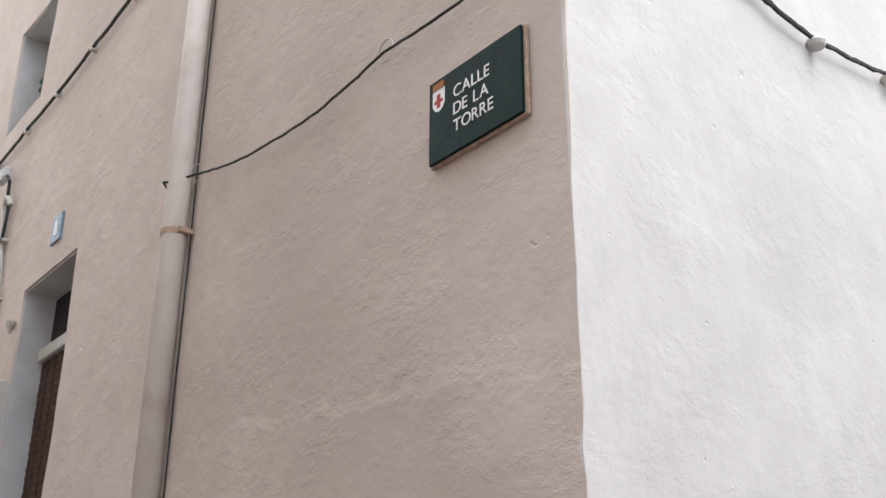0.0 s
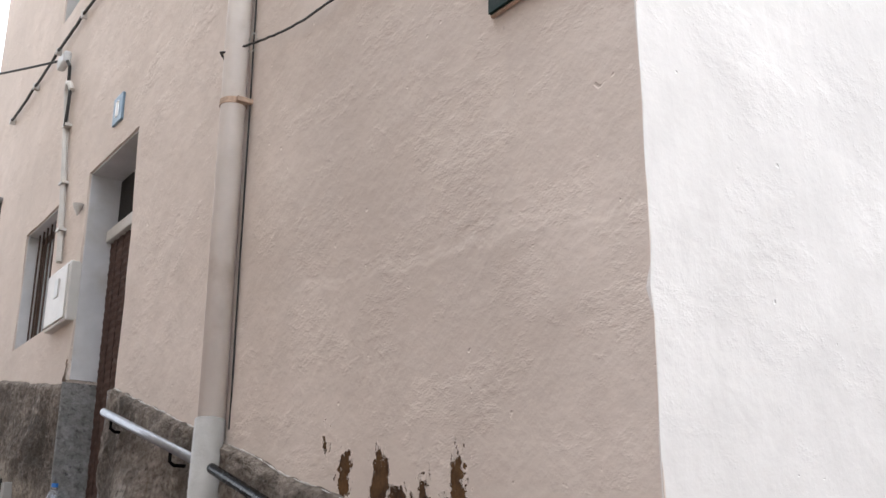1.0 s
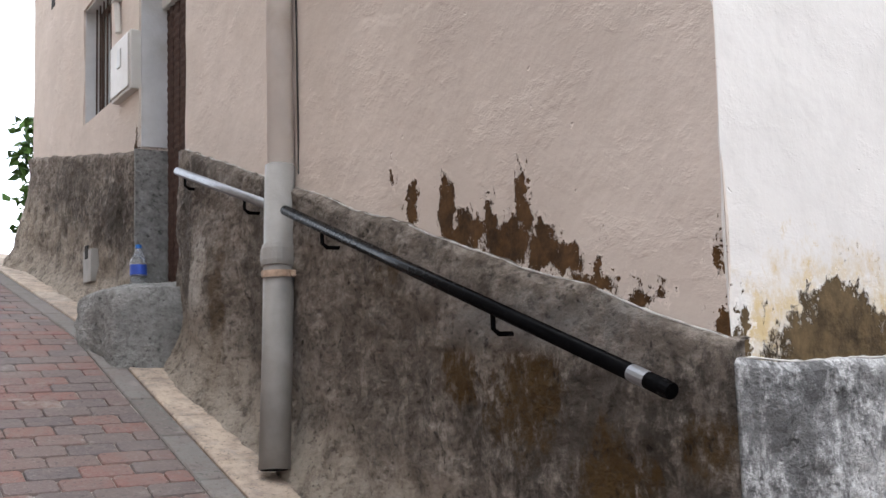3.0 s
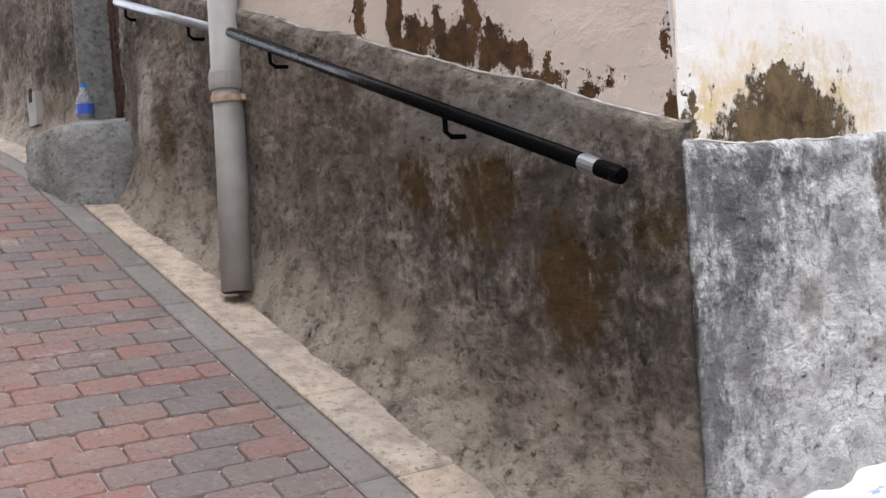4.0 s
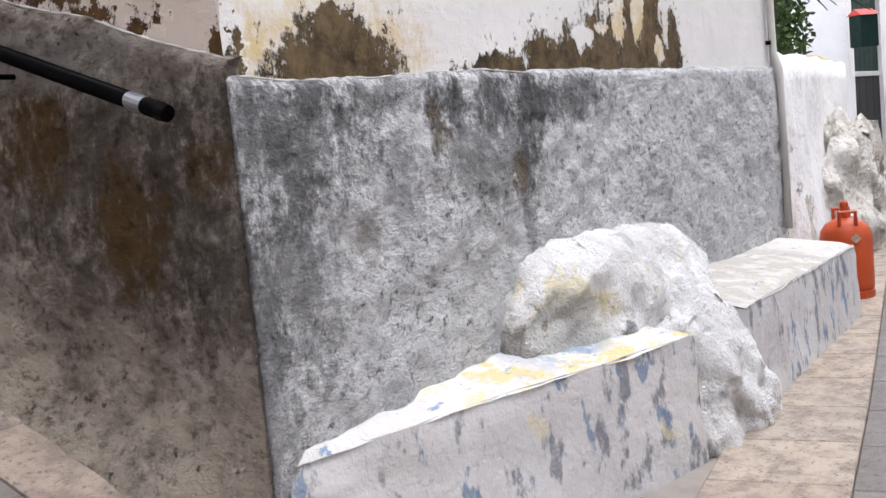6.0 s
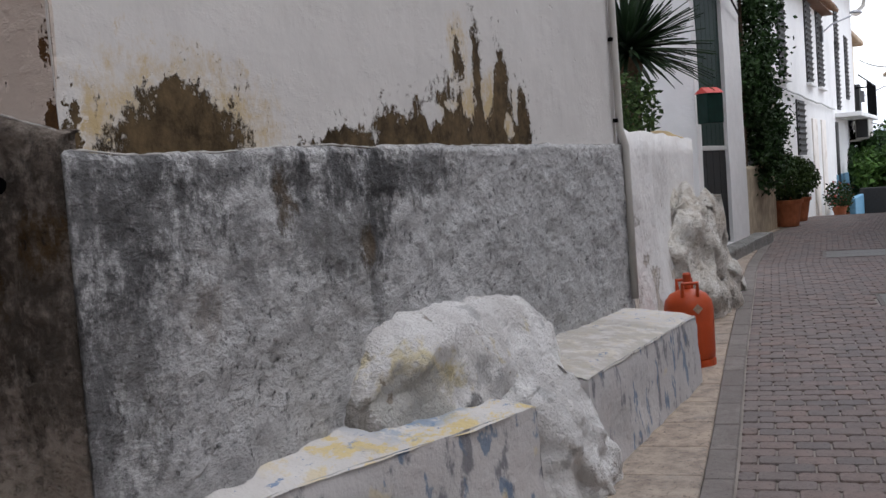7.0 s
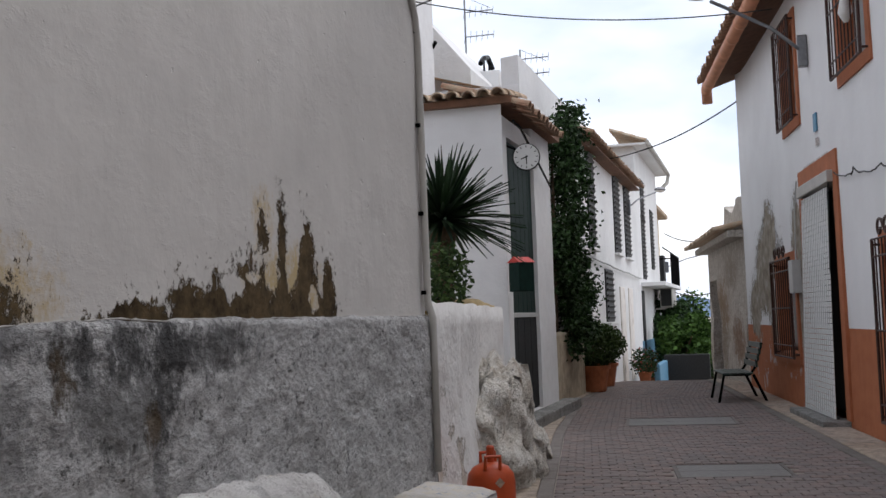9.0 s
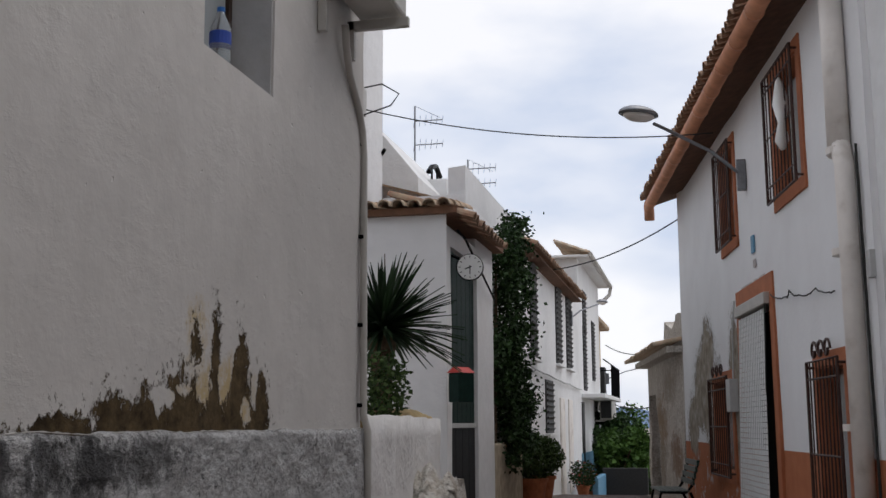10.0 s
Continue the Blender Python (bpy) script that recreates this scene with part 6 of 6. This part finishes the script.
eave_tiles(root, Matrix.Translation((L0, -0.62, 5.85)), L1 - L0, 3, False, -17)

# ---- ruined annex ----
HOLE = (-13.75, -12.2, -0.2, 2.2)


def ruin_top(x):
    return 3.05 + 0.22 * noise.noise(Vector((x * 0.9, 5, 0))) + (0.5 if x > rx(21.5) else 0)


RUIN = cement("crumbling_plaster", ((0.4, 0.35, 0.29), (0.58, 0.53, 0.47), (0.72, 0.68, 0.63)), ((0.3, 0.25, 0.2), (0.24, 0.15, 0.08), (0.5, 0.47, 0.43)),
              [(rx(20.2), 0.9, 0.9, 0.5, (0.24, 0.13, 0.07), 0.8), (rx(22.5), 0.8, 0.8, 0.9, (0.27, 0.21, 0.15), 0.8), (rx(21), 2.3, 1.2, 0.4, (0.36, 0.30, 0.24), 0.7), (-11.5, 1.6, 1.0, 0.6, (0.30, 0.20, 0.12), 0.8), (-13.0, 0.6, 0.9, 0.7, (0.3, 0.24, 0.18), 0.8)])
wall_panel("wall_ruin", RHOUSE, -14.05, -7.97, -1.2, 3.1, [HOLE], RUIN, 0.5, 0.3, 0.05, "crumbling plastered wall of a ruined annex", top=ruin_top)
wall_panel("wall_ruin_end", wall_frame(RHOUSE @ Vector((-14.05, 0, 0)), (-0.148, 0.989)), -4, 0, -1.5, 3.2, [], RUIN, 0.3, 0.4, 0.05, "crumbling end wall of the ruined annex")
root = thing("ruin_roof", RHOUSE, "broken tiled roof edge on the ruined annex", "roof")
root["kind"] = "structure"
eave_tiles(root, Matrix.Translation((-14.3, -0.5, 2.98)), 6.2, 4, True, -12)
part("slab", box(-14.2, -8.0, -0.28, 3, 2.86, 2.98), RUIN, root)
part("upper_wall", box(-13.6, -8.0, 0.7, 1.0, 2.9, 3.75, 0.05), RUIN, root, "broken upper wall of pale plaster")
bm = box(HOLE[0], HOLE[1], 0.3, 0.36, HOLE[2], HOLE[3])
tagged(mesh_ob("door_4", bm, WOOD_DARK, RHOUSE), "dark weathered door set in the ruined annex", "door", kind="structure")

# ---- street bench ----
root = thing("street_bench", Matrix.Translation((15.65, -1.62, ground_z(15.6, -1.6))) @ pose(0, 0, 0, 0, 0, 8.5), "dark green slatted street bench on iron legs", "bench")
for i in range(4):
    part("seat_slat", box(-0.62, 0.62, -0.08 + i * 0.115, 0.02 + i * 0.115, 0.42, 0.445, 0.006), BENCH_GREEN, root)
for i in range(4):
    y = -0.13 - i * 0.025
    part("back_slat", box(-0.62, 0.62, y - 0.025, y + 0.01, 0.52 + i * 0.095, 0.6 + i * 0.095, 0.006), BENCH_GREEN, root)
for x in (-0.5, 0.5):
    part("leg", tube([(x, 0.42, 0.0), (x, 0.33, 0.41), (x, -0.05, 0.41), (x, -0.12, 0.5), (x, -0.24, 0.88)], 0.022, 8), BLACK, root)
    part("leg", tube([(x, -0.1, 0.41), (x, -0.28, 0.0)], 0.022, 8), BLACK, root)

# ---- manhole covers ----
IRON_COVER = simple("worn_cover", (0.15, 0.14, 0.13), 0.6, vary=0.25, scale=20)


def cover(x, y, a, b, ang, label):
    root = thing("manhole_cover", Matrix.Translation((x, y, ground_z(x, y))) @ pose(0, 0, 0, 0, 0, ang), label, "manhole")
    fr = bmesh.new()
    for q in ((-a, a, -b, -b + 0.03), (-a, a, b - 0.03, b), (-a, -a + 0.03, -b, b), (a - 0.03, a, -b, b)):
        box(q[0], q[1], q[2], q[3], -0.03, 0.002, 0, fr)
    part("frame", fr, KERBM, root)
    part("lid", box(-a + 0.035, -0.004, -b + 0.035, b - 0.035, -0.03, -0.001), IRON_COVER, root)
    part("lid", box(0.004, a - 0.035, -b + 0.035, b - 0.035, -0.03, -0.001), IRON_COVER, root)


cover(7.9, -1.62, 0.40, 0.48, 8, "square grey utility cover set in the pavers")
cover(12.3, -0.9, 0.48, 0.68, 6, "large flat utility cover set in the pavers")

# ---- buildings behind, aerials and wires ----
house = thing("back_house", Matrix.Translation((0, 0, 0)), "tall plain white house behind the low roof", "house")
part("wall", box(12.2, 14.0, 2.66, 8.0, 3.0, 9.0, 0.02), FAR_WHITE, house)
house = thing("back_house", Matrix.Translation((0, 0, 0)), "white stepped gable behind the low roof", "house")
bm = bmesh.new()
fr = [(0, 3.2, 3.5), (0, 3.2, 6.6), (0, 2.35, 5.55), (0, 2.35, 3.5)]
a = [bm.verts.new((15.0 + 0 * p[0], p[1], p[2])) for p in fr]
b = [bm.verts.new((19.0, p[1], p[2])) for p in fr]
for i in range(4):
    j = (i + 1) % 4
    bm.faces.new((a[i], a[j], b[j], b[i]))
bm.faces.new(a)
bm.faces.new(b[::-1])
part("gable", bm, FAR_WHITE, house)


def aerial(x, y, z0, z1, seed, label):
    root = thing("tv_aerial", Matrix.Translation((x, y, z0)), label, "aerial")
    h = z1 - z0
    part("mast", tube([(0, 0, -0.6), (0, 0, h)], 0.018, 6), STEEL, root)
    rng = random.Random(seed)
    for k, z in enumerate((h * 0.45, h * 0.78)):
        part("boom", tube([(-0.05, 0, z), (0.1, -0.55, z + 0.04)], 0.012, 5), STEEL, root)
        for i in range(6):
            f = i / 5
            p = Vector((-0.05 + 0.15 * f, -0.55 * f, z + 0.04 * f))
            part("element", tube([p + Vector((-0.05, 0, -0.14 + 0.05 * f)), p + Vector((0.05, 0, 0.14 - 0.05 * f))], 0.006, 4), STEEL, root)
    part("rod", tube([(0, 0, h), (0.1, -0.5, h - 0.25)], 0.006, 4), STEEL, root)
    return root


aerial(18.7, 3.36, 6.4, 7.9, 1, "tall television aerial with two booms on a roof")
aerial(19.2, 2.38, 5.9, 6.85, 2, "short television aerial on a roof")
root = thing("wall_lamp_arm", Matrix.Identity(4), "bent black iron arm on the white gable", "bracket")
part("arm", tube([(14.9, 3.1, 5.5), (14.2, 2.95, 5.45), (13.9, 2.6, 5.75)], 0.03, 6), BLACK, root)
root = thing("junction_box", Matrix.Identity(4), "white junction box with a looping cable", "box")
part("body", box(12.3, 12.62, 2.5, 2.66, 5.9, 6.3, 0.02), OFFWHITE, root)
part("cable_loop", tube([(12.5, 2.5, 6.3), (12.7, 2.3, 6.4), (12.9, 2.1, 6.3), (12.8, 2.2, 6.1), (12.5, 2.5, 5.9)], 0.012, 5), CABLE, root)
root = thing("overhead_cable", Matrix.Identity(4), "thin overhead cable slung across the street", "cable")
part("line", tube(cable([(12.6, 2.5, 6.0), (13.0, -2.3, 5.45)], 0.2, 24), 0.009, 5), CABLE, root)
root = thing("overhead_cable", Matrix.Identity(4), "thin overhead cable sagging to the row house", "cable")
part("line", tube(cable([(19.0, -1.75, 5.4), (22.5, 1.2, 5.0)], 0.18, 20), 0.014, 5), CABLE, root)
for z in (3.4, 2.0):
    root = thing("overhead_cable", Matrix.Identity(4), "distant overhead cable crossing the street end", "cable")
    part("line", tube(cable([(27.5, -0.8, z), (38, 1.2, z + 1.0 if z > 3 else z + 0.4)], 0.15, 14), 0.016, 5), CABLE, root)

# ---- unseen walls added to close the place and shade slope and corner ----
MID_SHADE_WALL = simple("pale_render", (0.55, 0.50, 0.44), 0.9, vary=0.2, scale=3, bump=0.004)
# Dark brown so that the unseen wall bounces little light onto the corner.
DARK_SHADE_WALL = simple("low_bounce_brown", (0.26, 0.21, 0.17), 0.9, vary=0.3, scale=3, bump=0.004)
wall_panel("wall_opposite_slope", wall_frame(tuple(UD * 12 + ND * 3.7), (UD.x, UD.y)), -11.6, 1.0, 0.0, 11.5, [], MID_SHADE_WALL, 0.3, 1.5, 0.01, "plain unseen wall of pale render added to shade the sloping street")
wall_panel("wall_behind", wall_frame((-6.2, 0, 0), (0, 1)), -6.0, 0.4, 0.0, 10.0, [], DARK_SHADE_WALL, 0.3, 1.5, 0.01, "plain unseen brown wall added to darken the street corner")
creeper = thing("hanging_creeper", Matrix.Translation(WEST @ Vector((-8.35, 0.25, 2.6))), "bright green creeper hanging at the end of the house", "plant")
part("stem", tube([(0, 0, -0.2), (0.02, 0.05, 0.5), (0, 0, 1.3)], [0.03, 0.02, 0.01], 6), BARK, creeper)
foliage("leaf_mass", leaves(900, lambda r: in_blob((0.0, 0.1 + r.choice((0, 0.2)), r.uniform(0.15, 1.2)), (0.32, 0.35, 0.3), r, 0.1), 0.11, 77), LEAF_LIGHT, creeper)
# ---- paving, laid last ----
def paver_top(l, w, c, h=0.05, gap=0.004):
    """Outline of a wavy-cut paver about its centre, with a worn rim: upper ring, rim and skirt."""
    a, b = l / 2 - gap, w / 2 - gap
    ring = [(-a, -b + c), (-a + c, -b), (a - c, -b), (a, -b + c), (a, b - c), (a - c, b), (-a + c, b), (-a, b - c)]
    return ring


def lay(verts, faces, px, py, ex, ey, ring, z0, rim=0.006):
    """One paver at (px, py) with axes ex, ey, following the ground."""
    base, n = len(verts), len(ring)
    lift = random.uniform(-0.003, 0.003)
    for f, dz in ((0.96, 0.0), (1.0, -rim), (1.0, -0.045)):
        for a, b in ring:
            x, y = px + (a * ex[0] + b * ey[0]) * f, py + (a * ex[1] + b * ey[1]) * f
            verts.append((x, y, ground_z(x, y) + z0 + lift + dz))
    faces.append(tuple(base + i for i in range(n)))
    for k in (0, 1):
        for i in range(n):
            j = (i + 1) % n
            faces.append((base + k * n + i, base + (k + 1) * n + i, base + (k + 1) * n + j, base + k * n + j))


RING = paver_top(0.2, 0.115, 0.014, gap=0.002)


def pave(name, cells, near, material_one, material_all, parent_label, ring=RING, piece="paver"):
    """cells: centre and axes of each piece; those for which near() holds become parts, the rest one field."""
    root = thing(name, Matrix.Identity(4), parent_label, "paving")
    root["kind"] = "structure"
    verts, faces, count = [], [], 0
    for px, py, ex, ey in cells:
        if near(px, py) and count < 290:
            v, f = [], []
            lay(v, f, px, py, ex, ey, ring, 0.0)
            me = bpy.data.meshes.new(piece)
            me.from_pydata([(a - px, b - py, c) for a, b, c in v], [], f)
            me.materials.append(material_one)
            ob = new(piece, me)
            ob.parent, ob.location = root, (px, py, 0)
            count += 1
        else:
            lay(verts, faces, px, py, ex, ey, ring, 0.0)
    if verts:
        me = bpy.data.meshes.new(name + "_field")
        me.from_pydata(verts, [], faces)
        me.materials.append(material_all)
        ob = new("paver_field", me)
        ob.parent = root
        ob["kind"] = "stuff"
    return root


ud, nd = (UD.x, UD.y), (ND.x, ND.y)
cells, halves = [], []
row, s = 0, -0.9
while s < 10.5:
    u = 0.55 + (0.1 if row % 2 else 0.0)
    if row % 2:
        halves.append((ud[0] * s + nd[0] * 0.5, ud[1] * s + nd[1] * 0.5, nd, ud))
    while u < 3.6:
        cells.append((ud[0] * s + nd[0] * u, ud[1] * s + nd[1] * u, nd, ud))
        u += 0.2
    s += 0.115
    row += 1
road = pave("road_slope", cells, lambda x, y: -0.1 < x * UD.x + y * UD.y < 1.9 and x * ND.x + y * ND.y < 1.9, PAVER, PAVERS, "red and grey concrete pavers on the steep street")
HALF = paver_top(0.1, 0.115, 0.014, gap=0.002)
verts, faces = [], []
for c in halves:
    lay(verts, faces, *c, HALF, 0.0)
me = bpy.data.meshes.new("half_pavers")
me.from_pydata(verts, [], faces)
me.materials.append(PAVERS)
ob = new("half_paver_field", me)
ob.parent = road
ob["kind"] = "stuff"
PL, PW = 0.15, 0.12
cells, half_level, row, x = [], [], 0, -4.4
while x < 26:
    ang = 0.14 if x < 11 else 0.1
    ex, ey = (-math.sin(ang), math.cos(ang)), (math.cos(ang), math.sin(ang))
    y = kerb_y(x) - 0.13 - PL / 2 - (PL / 2 if row % 2 else 0.0)
    lim = house_y(x) + 0.6
    if row % 2 and x > 0.3:
        half_level.append((x + (0.13 + PL / 4) * math.tan(ang), kerb_y(x) - 0.13 - PL / 4, ex, ey))
    while y > lim:
        cx, cy = x + (y - kerb_y(x)) * -math.tan(ang), y
        if (x > 1.0 or cx * UD.x + cy * UD.y < -1.0) and not any(abs((cx - a) * ey[0] + (cy - b) * ey[1]) < p and abs((cx - a) * ex[0] + (cy - b) * ex[1]) < q for a, b, p, q in ((7.9, -1.62, 0.42, 0.5), (12.3, -0.9, 0.5, 0.7))):
            cells.append((cx, cy, ex, ey))
        y -= PL
    x += PW
    row += 1
RING_LEVEL = paver_top(PL, PW, 0.014, gap=0.0035)
road = pave("road_level", cells, lambda x, y: 1.9 < x < 3.6, PAVER_L, PAVERS_L, "worn red-grey concrete pavers on the level street", RING_LEVEL)
HALF_LEVEL = paver_top(PL / 2, PW, 0.014, gap=0.0035)
verts, faces = [], []
for c in half_level:
    lay(verts, faces, *c, HALF_LEVEL, 0.0)
me = bpy.data.meshes.new("half_pavers")
me.from_pydata(verts, [], faces)
me.materials.append(PAVERS_L)
ob = new("half_paver_field", me)
ob.parent = road
ob["kind"] = "stuff"


def strip(name, line, width, length, material, label, piece, lift=0.0, bevel=0.006):
    """A row of slabs along a line of (x, y), each a part."""
    root = thing(name, Matrix.Identity(4), label, "paving")
    root["kind"] = "structure"
    pts = [Vector((*p, 0)) for p in line]
    for a, b in zip(pts, pts[1:]):
        d = b - a
        n = max(1, round(d.length / length))
        t = d.normalized()
        w = Vector((-t.y, t.x, 0))
        for i in range(n):
            p0, p1 = a + d * i / n + t * 0.003, a + d * (i + 1) / n - t * 0.003
            v, f, k = [], [], 3
            lift_i = lift + random.uniform(-0.002, 0.002)
            for ins, dz in ((bevel, 0.0), (0.0, -bevel), (0.0, -0.12)):
                q = []
                for e, s0 in ((p0 + t * ins, ins), (p1 - t * ins, ins)):
                    q.append((e + w * s0, e + w * (width - s0)))
                ring = [q[0][0], q[1][0], q[1][1], q[0][1]]
                v += [(c.x, c.y, ground_z(c.x, c.y) + lift_i + dz) for c in ring]
            f.append((0, 1, 2, 3))
            for r in (0, 4):
                for j in range(4):
                    f.append((r + j, r + 4 + j, r + 4 + (j + 1) % 4, r + (j + 1) % 4))
            me = bpy.data.meshes.new(piece)
            me.from_pydata(v, [], f)
            me.materials.append(material)
            ob = new(piece, me)
            ob.parent = root
    return root


P = lambda s, u: tuple((UD * s + ND * u).xy)
strip("pavement_slope", [P(10.3, 0.32), P(-0.25, 0.32)], 0.34, 0.55, SLAB, "pale sandstone slabs along the foot of the sloping wall", "slab", 0.012)
strip("kerb_slope", [P(10.3, 0.445), P(-0.6, 0.445)], 0.122, 0.5, KERBM, "grey concrete edging stones on the slope", "kerb_stone", 0.004)
line = [(-0.3 + i * 0.9, kerb_y(-0.3 + i * 0.9)) for i in range(24)]
strip("pavement_level", line, 0.45, 0.45, SLAB, "pale sandstone slabs along the level street", "slab", 0.012)
strip("kerb_level", [(x, y - 0.125) for x, y in line], 0.122, 0.5, KERB_WORN, "grey concrete edging along the level street", "kerb_stone", 0.004)
line = [(4 + i * 0.9, house_y(4 + i * 0.9) + 0.02) for i in range(21)]
strip("pavement_far", line, 0.42, 0.45, SLAB, "pale slabs along the foot of the opposite house", "slab", 0.012)
strip("kerb_far", [(x, y + 0.425) for x, y in line], 0.122, 0.5, KERBM, "grey edging along the opposite house", "kerb_stone", 0.004)
